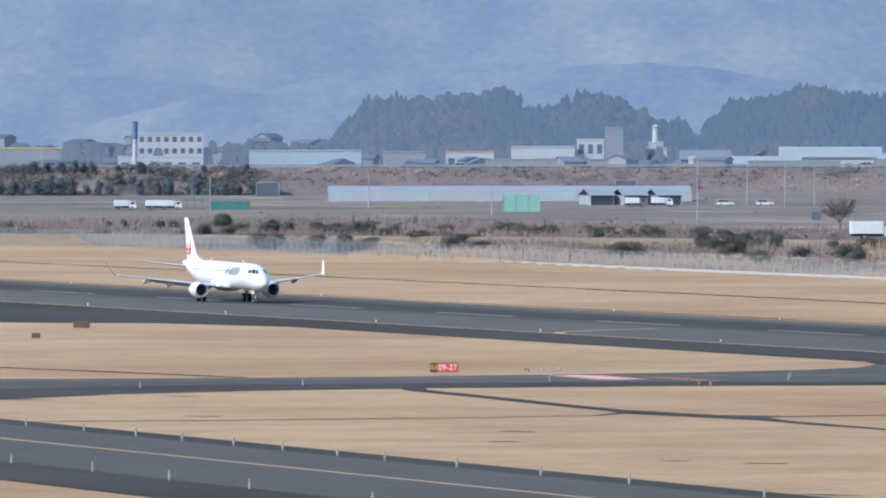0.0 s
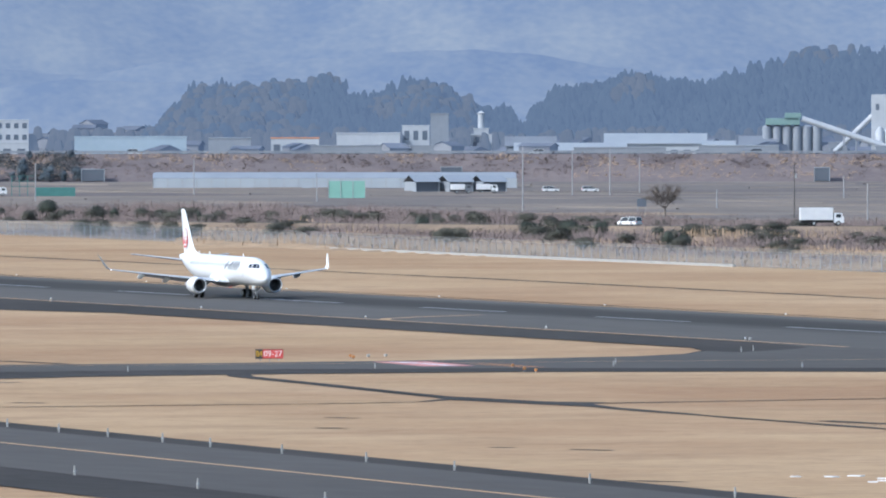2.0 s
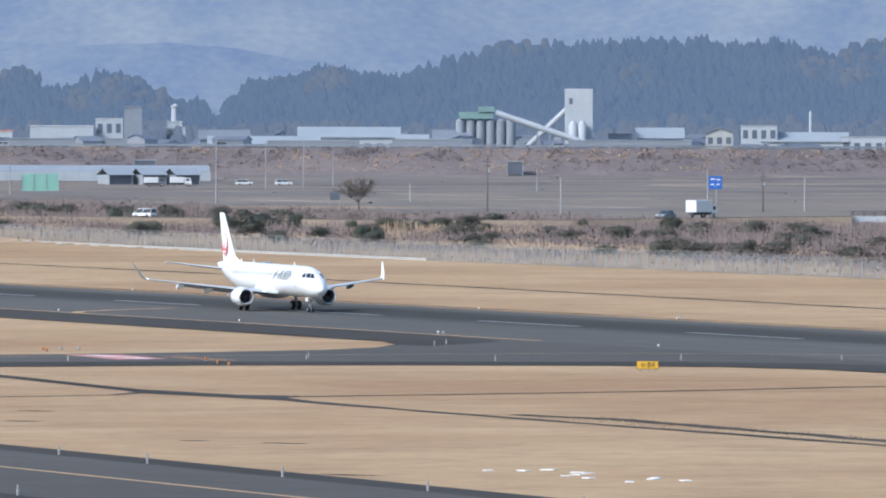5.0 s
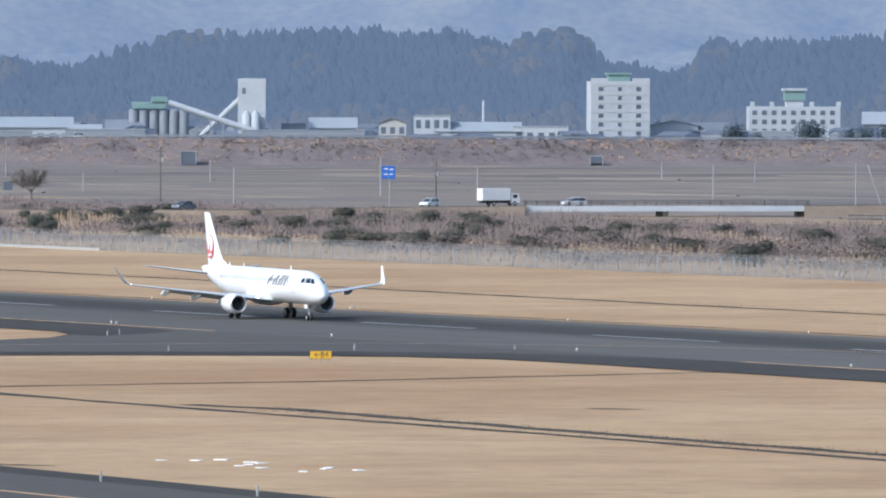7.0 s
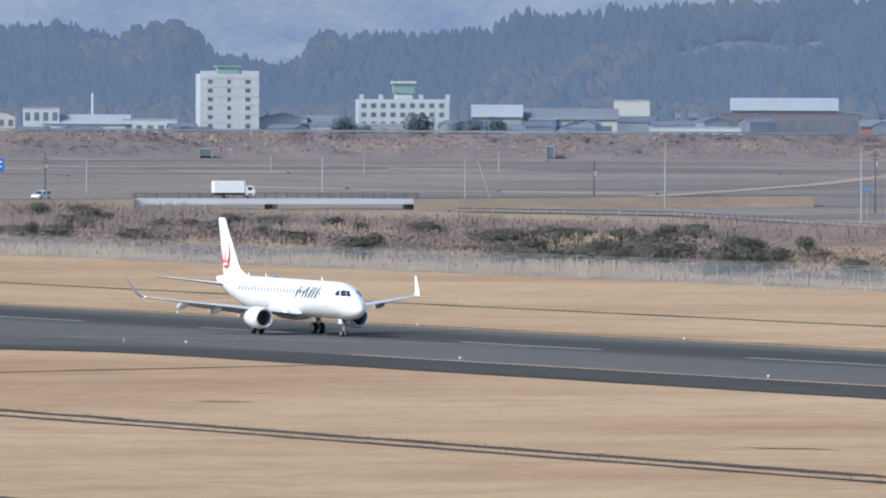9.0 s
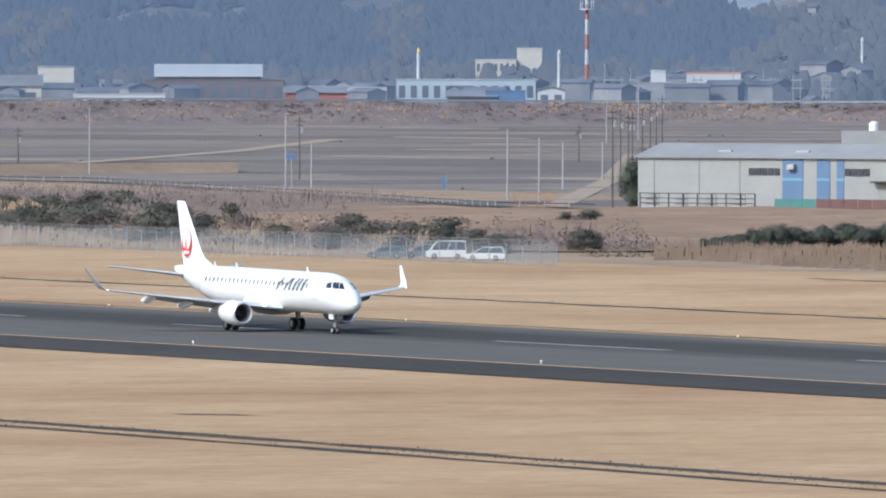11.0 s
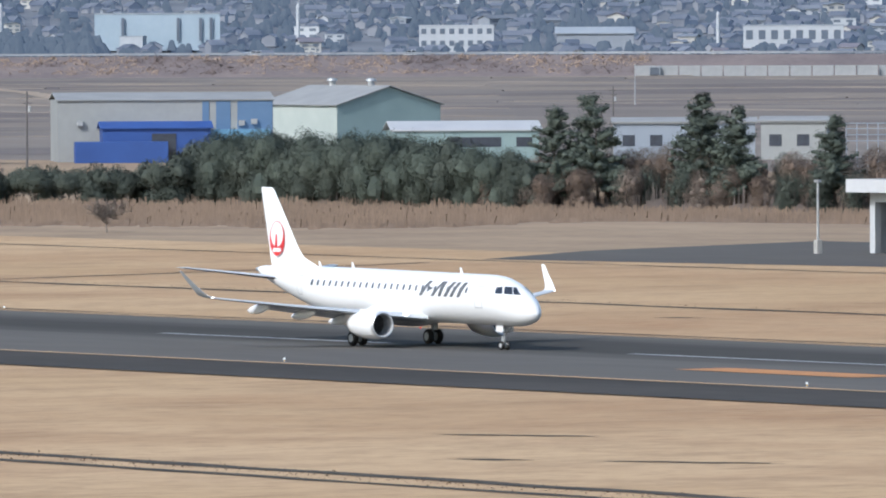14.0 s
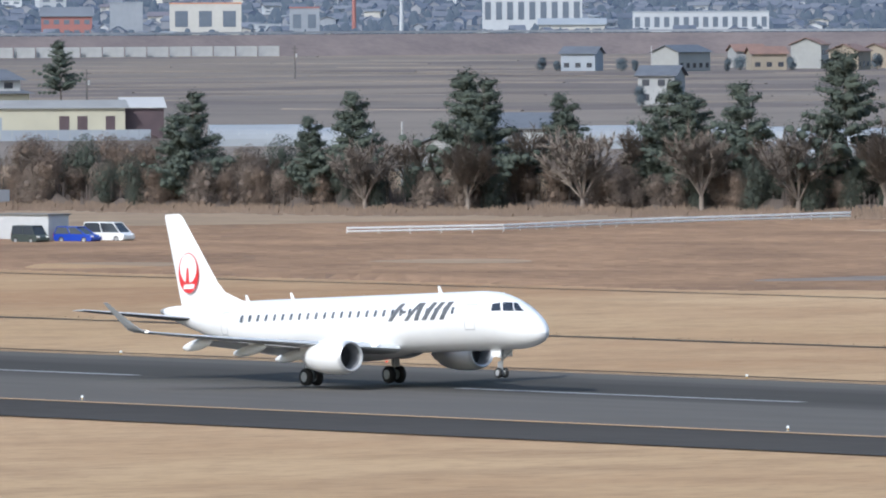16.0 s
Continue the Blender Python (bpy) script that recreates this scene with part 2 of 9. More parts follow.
# ---- the airliner: origin on the ground under the main wheels, nose along +x ----
FUS_PAINT = mat("white_aircraft_paint", (0.79, 0.795, 0.80), (0.755, 0.76, 0.77), 0.25, 0.28, fine=1.5, spec=0.5)
WING_GREY = mat("light_grey_wing_skin", (0.56, 0.58, 0.60), (0.49, 0.51, 0.53), 0.5, 0.4, 0.15, fine=3)
# undersides: grey paint, darkened further to hold the shade beneath
BELLY_GREY = mat("shade_grey_underside", (0.33, 0.34, 0.355), (0.27, 0.28, 0.295), 0.6, 0.5, fine=3)
UNDER_GREY = mat("shade_slate_underside", (0.12, 0.127, 0.14), (0.095, 0.1, 0.112), 0.6, 0.5, fine=3)
TIP_GREY = mat("grey_winglet_paint", (0.27, 0.28, 0.29), (0.22, 0.23, 0.24), 0.6, 0.5, fine=3)
LIP = mat("polished_metal", (0.72, 0.73, 0.75), (0.62, 0.63, 0.65), 1.0, 0.42, 0.6)
LETTER = mat("grey_lettering", (0.12, 0.125, 0.135), (0.10, 0.105, 0.115), 1.0, 0.45)
EMBLEM = mat("red_emblem", (0.62, 0.03, 0.035), (0.55, 0.03, 0.035), 1.0, 0.4)
PANE = mat("cabin_window", (0.13, 0.145, 0.17), (0.09, 0.10, 0.12), 2.0, 0.15)
SEAM = mat("panel_seam", (0.46, 0.47, 0.49), (0.4, 0.41, 0.43), 1.0, 0.6)
FAN = mat("dark_fan", (0.12, 0.12, 0.13), (0.08, 0.08, 0.085), 2.0, 0.45, 0.5)
DUCT = mat("grey_intake_duct", (0.30, 0.31, 0.33), (0.24, 0.25, 0.27), 2.0, 0.5)
BEACON = mat("lit_red_beacon", (0.9, 0.05, 0.03), (0.8, 0.04, 0.03), 2.0, 0.2, glow=1.2)
LIT_LENS = mat("lit_lamp_lens", (0.95, 0.93, 0.88), (0.9, 0.88, 0.84), 2.0, 0.1, glow=2.5)
LENS = mat("lamp_lens", (0.9, 0.9, 0.88), (0.85, 0.85, 0.83), 2.0, 0.1)

S0 = 17.9  # nose tip ahead of the main wheels
FUS = ((0.0, 2.6, 0.02, 0.02), (0.12, 2.61, 0.27, 0.28), (0.35, 2.64, 0.49, 0.5), (0.8, 2.74, 0.76, 0.8), (1.5, 2.88, 1.03, 1.10),
       (2.3, 3.04, 1.24, 1.33), (3.2, 3.2, 1.38, 1.50), (4.2, 3.31, 1.46, 1.62), (5.4, 3.36, 1.5, 1.67), (7.0, 3.36, 1.505, 1.675),
       (14.0, 3.36, 1.505, 1.675), (22.5, 3.36, 1.505, 1.675), (25.0, 3.42, 1.48, 1.61), (27.5, 3.58, 1.33, 1.43),
       (30.0, 3.84, 1.06, 1.14), (32.2, 4.12, 0.76, 0.82), (34.0, 4.36, 0.48, 0.55), (35.2, 4.53, 0.27, 0.33), (35.7, 4.6, 0.14, 0.18))


def fus(s):
    """Centre height, half width and half height of the fuselage s metres behind the nose tip (smooth between stations)."""
    k = max(0, min(len(FUS) - 2, sum(1 for r in FUS if r[0] <= s) - 1))
    a, b = FUS[k], FUS[k + 1]
    p, q = FUS[max(k - 1, 0)], FUS[min(k + 2, len(FUS) - 1)]
    h = b[0] - a[0]
    u = (s - a[0]) / h
    out = []
    for i in (1, 2, 3):
        ma = (b[i] - p[i]) / (b[0] - p[0]) * h if k else (b[i] - a[i])
        mb = (q[i] - a[i]) / (q[0] - a[0]) * h
        out.append((2 * u**3 - 3 * u * u + 1) * a[i] + (u**3 - 2 * u * u + u) * ma + (3 * u * u - 2 * u**3) * b[i] + (u**3 - u * u) * mb)
    return out


def skin(s, z, side=-1, out=0.012):
    """The point of the skin at station s and height z."""
    zc, w, h = fus(s)
    c = max(-1.0, min(1.0, (z - zc) / h))
    y = side * (w * math.sqrt(max(0.0, 1 - c * c)) + out)
    return (S0 - s, y, z + out * c)


def skin_patch(corners, side=-1, n=5, out=0.012, bm=None):
    """A quad of (station, height) corners laid on the skin."""
    bm = bm or bmesh.new()
    a, b, c, d = corners
    grid = []
    for j in range(n + 1):
        v = j / n
        row = []
        for i in range(n + 1):
            u = i / n
            s = (a[0] * (1 - u) + b[0] * u) * (1 - v) + (d[0] * (1 - u) + c[0] * u) * v
            z = (a[1] * (1 - u) + b[1] * u) * (1 - v) + (d[1] * (1 - u) + c[1] * u) * v
            row.append(bm.verts.new(skin(s, z, side, out)))
        grid.append(row)
    for j in range(n):
        for i in range(n):
            f = (grid[j][i], grid[j][i + 1], grid[j + 1][i + 1], grid[j + 1][i])
            bm.faces.new(f if side < 0 else f[::-1])
    return bm


AIRFOIL = [(1.0, 0.0), (0.8, 0.035), (0.55, 0.062), (0.3, 0.07), (0.12, 0.055), (0.03, 0.028), (0.0, 0.0),
           (0.03, -0.022), (0.12, -0.038), (0.3, -0.046), (0.55, -0.038), (0.8, -0.018)]


def section(le, chord, thick, up):
    """A wing section from its leading edge backwards, thickness along up."""
    return [Vector(le) + Vector((-c * chord, 0, 0)) + Vector(up) * (t * chord * thick) for c, t in AIRFOIL]


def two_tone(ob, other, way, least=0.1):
    """Gives the faces that look along way the other material."""
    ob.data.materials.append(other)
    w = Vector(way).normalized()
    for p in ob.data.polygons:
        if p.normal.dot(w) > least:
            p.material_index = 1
    return ob


def spans(rows, side):
    bm = loft([section((x, side * y, z), c, k, (0, side * uy, uz)) for x, y, z, c, k, uy, uz in rows])
    bmesh.ops.recalc_face_normals(bm, faces=bm.faces[:])
    return bm


def build_airliner():
    jet = thing("airliner", pose(0, 0, 0), "white twin-engine jet airliner with red tail emblem, taking off", "airplane")
    stations = [0.0, 0.04, 0.12, 0.22, 0.35, 0.55, 0.8, 1.1, 1.5, 1.9, 2.3, 2.8, 3.3, 3.8, 4.4, 5.2, 6, 7, 10, 14, 18, 22.5,
                23.5, 24.5, 25.5, 26.5, 27.5, 28.5, 29.5, 30.5, 31.5, 32.5, 33.3, 34, 34.7, 35.2, 35.7]
    rings = []
    for s in stations:
        zc, w, h = fus(s)
        rings.append([(S0 - s, w * math.sin(2 * math.pi * i / 40), zc + h * math.cos(2 * math.pi * i / 40)) for i in range(40)])
    part("fuselage", loft(rings), FUS_PAINT, jet, "glossy white fuselage", True)
    # belly fairing under the wing
    rings = []
    for u in range(13):
        s = 11.2 + u * 0.85
        k = math.sin(math.pi * (u + 0.15) / 12.3) ** 0.55
        rings.append([(S0 - s, 1.72 * k * math.sin(a), 2.28 + 0.98 * k * math.cos(a)) for a in [2 * math.pi * i / 24 for i in range(24)]])
    part("belly_fairing", loft(rings), FUS_PAINT, jet, smooth=True)
    # cabin windows, doors and flight-deck panes
    k = 0
    first = {}
    for side in (-1, 1):
        for i in range(26):
            s = 6.66 + 0.792 * i
            if side not in first:
                first[side] = part("cabin_window", skin_patch(((s - 0.125, 3.8), (s + 0.125, 3.8), (s + 0.125, 4.18), (s - 0.125, 4.18)), side, 2), PANE, jet, "small dark cabin window")
                base = s
            else:
                share("cabin_window", first[side], jet, pose(-(s - base), 0, 0))
        for s0, s1, z0, z1 in ((4.6, 5.5, 2.86, 4.31), (28.0, 28.7, 3.1, 4.4)):
            bm = bmesh.new()
            for q in (((s0, z0), (s0 + 0.04, z0), (s0 + 0.04, z1), (s0, z1)), ((s1 - 0.04, z0), (s1, z0), (s1, z1), (s1 - 0.04, z1)),
                      ((s0, z0), (s1, z0), (s1, z0 + 0.05), (s0, z0 + 0.05)), ((s0, z1 - 0.07), (s1, z1 - 0.07), (s1, z1), (s0, z1))):
                skin_patch(q, side, 4, 0.014, bm)
            part("cabin_door", bm, SEAM, jet, "white door with a grey seam")
        for q in (((1.36, 3.8), (1.78, 3.83), (2.3, 4.3), (2.12, 4.26)), ((1.83, 3.83), (2.47, 3.85), (2.87, 4.34), (2.36, 4.31)), ((2.62, 3.87), (3.32, 3.87), (3.45, 4.27), (3.0, 4.34))):
            part("cockpit_window", skin_patch(q, side, 4, 0.02), GLASS, jet, "dark flight-deck windscreen pane")
        # slanted grey name bars
        for b0, b1, t0, t1, z0, z1 in ((5.37, 5.79, 6.2, 6.66, 3.5, 4.49), (6.4, 6.92, 6.5, 7.02, 3.92, 4.08), (6.85, 7.27, 7.92, 8.27, 3.5, 4.49), (7.79, 8.2, 8.1, 8.5, 3.5, 4.49),
                                       (8.49, 8.93, 9.16, 9.62, 3.5, 4.49), (9.25, 9.67, 9.87, 10.3, 3.5, 4.49), (10.12, 10.54, 10.6, 11.1, 3.5, 4.49)):
            part("name_bar", skin_patch(((S0 - b0, z0), (S0 - b1, z0), (S0 - t1, z1), (S0 - t0, z1)), side, 4, 0.018), LETTER, jet, "slanted grey name bar")
    # wings with winglets
    wing = ((5.9, 1.0, 1.95, 6.3, 1.0, 0, 1), (5.55, 1.6, 2.0, 5.75, 0.95, 0, 1), (3.5, 5.0, 2.36, 3.6, 0.85, -0.06, 1),
            (1.0, 9.0, 2.80, 2.4, 0.8, -0.08, 1), (-1.0, 12.9, 3.26, 1.5, 0.8, -0.1, 1), (-1.3, 13.4, 3.34, 1.4, 0.8, -0.2, 0.97),
            (-1.62, 13.66, 3.48, 1.28, 0.72, -0.65, 0.76), (-2.1, 13.83, 3.8, 1.05, 0.62, -0.95, 0.3), (-3.0, 14.04, 4.4, 0.75, 0.55, -0.98, 0.2), (-3.95, 14.28, 5.08, 0.4, 0.5, -0.98, 0.2))
    for side in (-1, 1):
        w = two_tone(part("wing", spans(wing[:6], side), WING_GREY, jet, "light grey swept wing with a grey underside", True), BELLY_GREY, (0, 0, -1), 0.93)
        two_tone(part("winglet", spans(wing[5:], side), FUS_PAINT, w, "upturned winglet, white inside and grey outside", True), TIP_GREY, (0, side, -0.3))
        for y, x, z, ln in ((4.2, -0.05, 2.1, 3.2), (6.9, -0.5, 2.5, 3.0), (9.7, -1.65, 2.9, 2.7)):
            rings = []
            for u in range(9):
                r = 0.27 * math.sin(math.pi * (u + 0.25) / 8.5) ** 0.5
                px = x + ln * (0.5 - u / 8)
                rings.append([(px, side * y + r * 0.75 * math.cos(a), z - 0.18 - 0.34 * (u / 8) + 1.2 * r * math.sin(a)) for a in [2 * math.pi * i / 12 for i in range(12)]])
            part("flap_fairing", loft(rings), FUS_PAINT, w, smooth=True)
        flap = bmesh.new()
        loft([[(0.35, side * 1.7, 1.95), (-0.95, side * 1.7, 1.5), (-0.95, side * 1.7, 1.44), (0.35, side * 1.7, 1.8)],
              [(0.0, side * 5.0, 2.3), (-0.95, side * 5.0, 1.96), (-0.95, side * 5.0, 1.91), (0.0, side * 5.0, 2.18)],
              [(-1.55, side * 9.6, 2.86), (-2.3, side * 9.6, 2.62), (-2.3, side * 9.6, 2.58), (-1.55, side * 9.6, 2.76)]], bm=flap)
        part("flap", flap, WING_GREY, w, "lowered grey flap")
        part("landing_lamp", turned(((0.06, 0.02), (0.0, 0.13), (-0.25, 0.17)), 12, "x", None), LIT_LENS, w, "lit wing-root landing lamp", True, pose(5.3, side * 2.3, 2.3))
        part("tip_lamp", turned(((0.1, 0.01), (0, 0.055), (-0.25, 0.045)), 8, "x", None), LIT_LENS, w, "lit wing-tip lamp", True, pose(-1.3, side * 13.45, 3.36))
        # engine
        eng = part("engine_cowling", turned(((0.06, 0.78), (0.0, 0.84), (-0.12, 0.9), (-0.5, 0.97), (-1.2, 1.0), (-2.1, 0.95), (-2.9, 0.82), (-3.3, 0.72),
                                             (-3.3, 0.68), (-2.6, 0.66), (-1.0, 0.735)), 32, "x", None, (False, False)),
                   FUS_PAINT, jet, "white engine cowling", True, pose(6.0, side * 4.68, 1.6))
        part("intake_lip", turned(((-0.14, 0.905), (0.0, 0.855), (0.07, 0.8), (0.05, 0.755), (-0.1, 0.72), (-0.1, 0.715), (0.03, 0.745), (0.05, 0.8), (-0.02, 0.85), (-0.14, 0.9)), 32, "x", None, (False, False)), LIP, eng, "polished intake lip", True)
        part("intake_duct", turned(((0.02, 0.765), (-0.15, 0.735), (-0.5, 0.73), (-1.15, 0.735)), 32, "x", None, (False, False)), DUCT, eng, "grey intake lining", True)
        bm = turned(((-1.05, 0.73), (-1.1, 0.3), (-1.08, 0.2), (-0.8, 0.02)), 24, "x")
        part("spinner", bm, FAN, eng, "dark fan spinner", True)
        bm = bmesh.new()
        ring_ = [[bm.verts.new((x_ + k_, r, o)) for x_, r, o in ((-0.98, 0.2, -0.02), (-0.92, 0.71, -0.05), (-1.02, 0.71, 0.08), (-1.06, 0.2, 0.03))] for k_ in (0, -0.015)]
        bm.faces.new(ring_[0])
        bm.faces.new(ring_[1][::-1])
        blade = part("fan_blade", bm, FAN, eng, "dark fan blade")
        for i in range(1, 22):
            share("fan_blade", blade, eng, pose(0, 0, 0, 360 * i / 22, 0, 0))
        part("exhaust_cone", turned(((-3.0, 0.62), (-3.6, 0.52), (-4.1, 0.36), (-4.1, 0.3), (-4.7, 0.04)), 20, "x"), LIP, eng, "bare metal exhaust", True)
        pyl = loft([[(5.5, side * 4.7 - 0.1, 2.35), (5.5, side * 4.7 + 0.1, 2.35), (5.5, side * 4.7 + 0.08, 2.5), (5.5, side * 4.7 - 0.08, 2.5)],
                    [(3.9, side * 4.7 - 0.18, 2.2), (3.9, side * 4.7 + 0.18, 2.2), (3.9, side * 4.7 + 0.15, 2.62), (3.9, side * 4.7 - 0.15, 2.62)],
                    [(1.4, side * 4.7 - 0.1, 1.75), (1.4, side * 4.7 + 0.1, 1.75), (1.4, side * 4.7 + 0.1, 2.2), (1.4, side * 4.7 - 0.1, 2.2)]])
        part("pylon", pyl, FUS_PAINT, jet, "", True)
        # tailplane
        two_tone(part("tailplane", spans(((-14.1, 0.3, 4.1, 3.3, 0.8, 0, 1), (-14.45, 0.8, 4.15, 3.0, 0.8, 0, 1), (-17.3, 5.95, 4.78, 1.45, 0.7, -0.1, 1), (-17.52, 6.1, 4.8, 1.15, 0.5, -0.1, 1)), side), WING_GREY, jet, "grey tailplane with its underside darkened for shade", True), UNDER_GREY, (0, 0, -1))
        # main gear
        leg = part("main_gear_leg", tube((0.1, side * 2.75, 2.1), (0, side * 2.97, 0.5), 0.11, 0.09), STEEL, jet, "landing-gear strut", True)
        part("axle", tube((0, side * 2.97 - 0.5, 0.5), (0, side * 2.97 + 0.5, 0.5), 0.06), STEEL, leg)
        part("side_brace", tube((0.05, side * 2.85, 1.4), (0.1, side * 1.5, 1.9), 0.05), STEEL, leg)
        part("gear_door", bevelled(boxes((-0.35, 0.4, side * 3.08 - 0.02, side * 3.08 + 0.02, 0.95, 1.95)), 0.01), FUS_PAINT, leg)
        for o in (-0.36, 0.36):
            wheel = part("wheel", turned(((-0.18, 0.3), (-0.19, 0.42), (-0.12, 0.5), (0, 0.52), (0.12, 0.5), (0.19, 0.42), (0.18, 0.3)), 28, "y"), BLACK, jet, "black tyre", True, pose(0, side * 2.97 + o, 0.52))
            part("hub", turned(((-0.2, 0.08), (-0.2, 0.24), (-0.17, 0.3), (0.17, 0.3), (0.2, 0.24), (0.2, 0.08)), 16, "y"), STEEL, wheel, "grey wheel hub")
    part("beacon", turned(((-0.09, 0.01), (-0.06, 0.05), (0.0, 0.06)), 10, "z"), BEACON, jet, "lit red belly beacon", True, pose(3.2, 0, 1.3))
    # nose gear
    NG = 13.75
    leg = part("nose_gear_leg", tube((NG + 0.15, 0, 2.0), (NG, 0, 0.46), 0.09, 0.07), STEEL, jet, "nose landing-gear strut", True)
    part("drag_brace", tube((NG + 0.1, 0, 1.15), (NG + 1.0, 0, 1.65), 0.05), STEEL, leg)
    part("scissor_link", boxes((NG - 0.28, NG - 0.05, -0.05, 0.05, 0.68, 1.05)), STEEL, leg)
    part("taxi_lamp", bevelled(boxes((NG + 0.02, NG + 0.14, -0.3, 0.3, 1.25, 1.45)), 0.03), LENS, leg, "pair of taxi lamps")
    for side in (-1, 1):
        part("nose_gear_door", bevelled(boxes((NG - 0.4, NG + 0.5, side * 0.4 - 0.02, side * 0.4 + 0.02, 1.3, 1.9)), 0.01), FUS_PAINT, leg, "open white gear door")
        wheel = part("wheel", turned(((-0.1, 0.18), (-0.11, 0.24), (-0.07, 0.29), (0, 0.305), (0.07, 0.29), (0.11, 0.24), (0.1, 0.18)), 22, "y"), BLACK, jet, "black nose tyre", True, pose(NG, side * 0.22, 0.41))
        part("hub", turned(((-0.115, 0.04), (-0.115, 0.15), (-0.09, 0.18), (0.09, 0.18), (0.115, 0.15), (0.115, 0.04)), 14, "y"), STEEL, wheel, "grey wheel hub")
    # fin with dorsal fillet
    def fin_row(x, z, c, k):
        return [(x - u * c, t * c * k, z) for u, t in AIRFOIL]
    part("fin", loft([fin_row(-9.2, 4.85, 6.9, 0.15), fin_row(-10.3, 5.07, 5.9, 0.22), fin_row(-11.9, 5.58, 4.45, 0.46), fin_row(-12.65, 6.22, 3.85, 0.7), fin_row(-14.08, 7.95, 2.9, 0.9),
                      fin_row(-15.82, 10.05, 1.72, 1.0), fin_row(-16.1, 10.24, 1.42, 0.7)]), FUS_PAINT, jet, "white tail fin", True)
    part("rudder_hinge", boxes((-16.55, -16.2, -0.09, 0.09, 4.62, 4.8)), DARKMETAL, jet, "dark gap at the rudder foot")
    # emblem: plain red disc with a white oval in it, on both faces
    for side in (-1, 1):
        def on_fin(u, v):
            x, z = -15.15 + u, 6.78 + v
            return (x, side * (0.19 - 0.012 * (z - 6.1) + 0.012), z)
        bm = bmesh.new()
        ring_ = [bm.verts.new(on_fin(0.98 * math.cos(a), 1.18 * math.sin(a))) for a in [2 * math.pi * i / 40 for i in range(40)]]
        bm.faces.new(ring_ if side < 0 else ring_[::-1])
        em = part("emblem_disc", bm, EMBLEM, jet, "plain red tail disc")
        bm = bmesh.new()
        side_out = side * 0.012
        ring_ = [bm.verts.new(tuple(Vector(on_fin(0.0 + 0.8 * math.cos(a), 0.28 + 0.85 * math.sin(a))) + Vector((0, side_out, 0)))) for a in [2 * math.pi * i / 36 for i in range(36)]]
        bm.faces.new(ring_ if side < 0 else ring_[::-1])
        part("emblem_oval", bm, FUS_PAINT, em, "white oval in the disc")
        bm = bmesh.new()
        bar = [Vector(on_fin(u, v)) + Vector((0, 2 * side_out, 0)) for u, v in ((-0.28, -0.6), (0.1, -0.6), (0.02, 0.3), (-0.14, 0.3))]
        vs = [bm.verts.new(p) for p in bar]
        bm.faces.new(vs if side < 0 else vs[::-1])
        part("emblem_bar", bm, EMBLEM, em)
        bm = bmesh.new()
        vs = [bm.verts.new(tuple(Vector(on_fin(u, v)) + Vector((0, 2 * side_out, 0)))) for u, v in ((-0.52, -0.92), (0.5, -0.92), (0.62, -0.66), (-0.4, -0.66))]
        bm.faces.new(vs if side < 0 else vs[::-1])
        part("emblem_band", bm, FUS_PAINT, em, "plain white band in the disc")
    for s, h in ((9.45, 0.36), (23.3, 0.34), (27.6, 0.34)):
        zt = fus(s)[0] + fus(s)[2] - 0.03
        part("antenna", loft([[(S0 - s + 0.15, -0.02, zt), (S0 - s + 0.15, 0.02, zt), (S0 - s - 0.2, 0.02, zt), (S0 - s - 0.2, -0.02, zt)],
                              [(S0 - s - 0.12, -0.012, zt + 0.05 + h), (S0 - s - 0.12, 0.012, zt + 0.05 + h), (S0 - s - 0.28, 0.012, zt + 0.05 + h), (S0 - s - 0.28, -0.012, zt + 0.05 + h)]]), FUS_PAINT, jet, "white blade antenna")
    part("tail_cone", turned(((-17.75, 0.2), (-18.1, 0.14), (-18.25, 0.05)), 14, "x"), STEEL, jet, "grey auxiliary exhaust cone", True, pose(0, 0, 4.6))
    return jet


jet = build_airliner()
# ---- distance: mountains, wooded hills and the town's slope ----
def fade(a, b, x):
    u = max(0.0, min(1.0, (x - a) / (b - a)))
    return u * u * (3 - 2 * u)


def ramp_of(rows, x):
    if x <= rows[0][0]:
        return rows[0][1]
    for (a, p), (b, q) in zip(rows, rows[1:]):
        if x <= b:
            return p + (q - p) * fade(a, b, x)
    return rows[-1][1]


# blue emission stands in for the haze in front of the mountains
HAZE = mat("haze_glow_mountain_woods", (0.152, 0.15, 0.118), (0.066, 0.078, 0.085), 0.018, 1.0, fine=0.2, spec=0.0, stretch=(1, 1, 1.3), detail=10, contrast=(0.36, 0.68), haze_glow=(0.116, 0.155, 0.256))
# slope colour paled and blued in place of real haze
SLOPE = mat("haze_blued_hillside", (0.203, 0.216, 0.238), (0.143, 0.156, 0.178), 0.02, 1.0, fine=0.12, spec=0.0, detail=6)


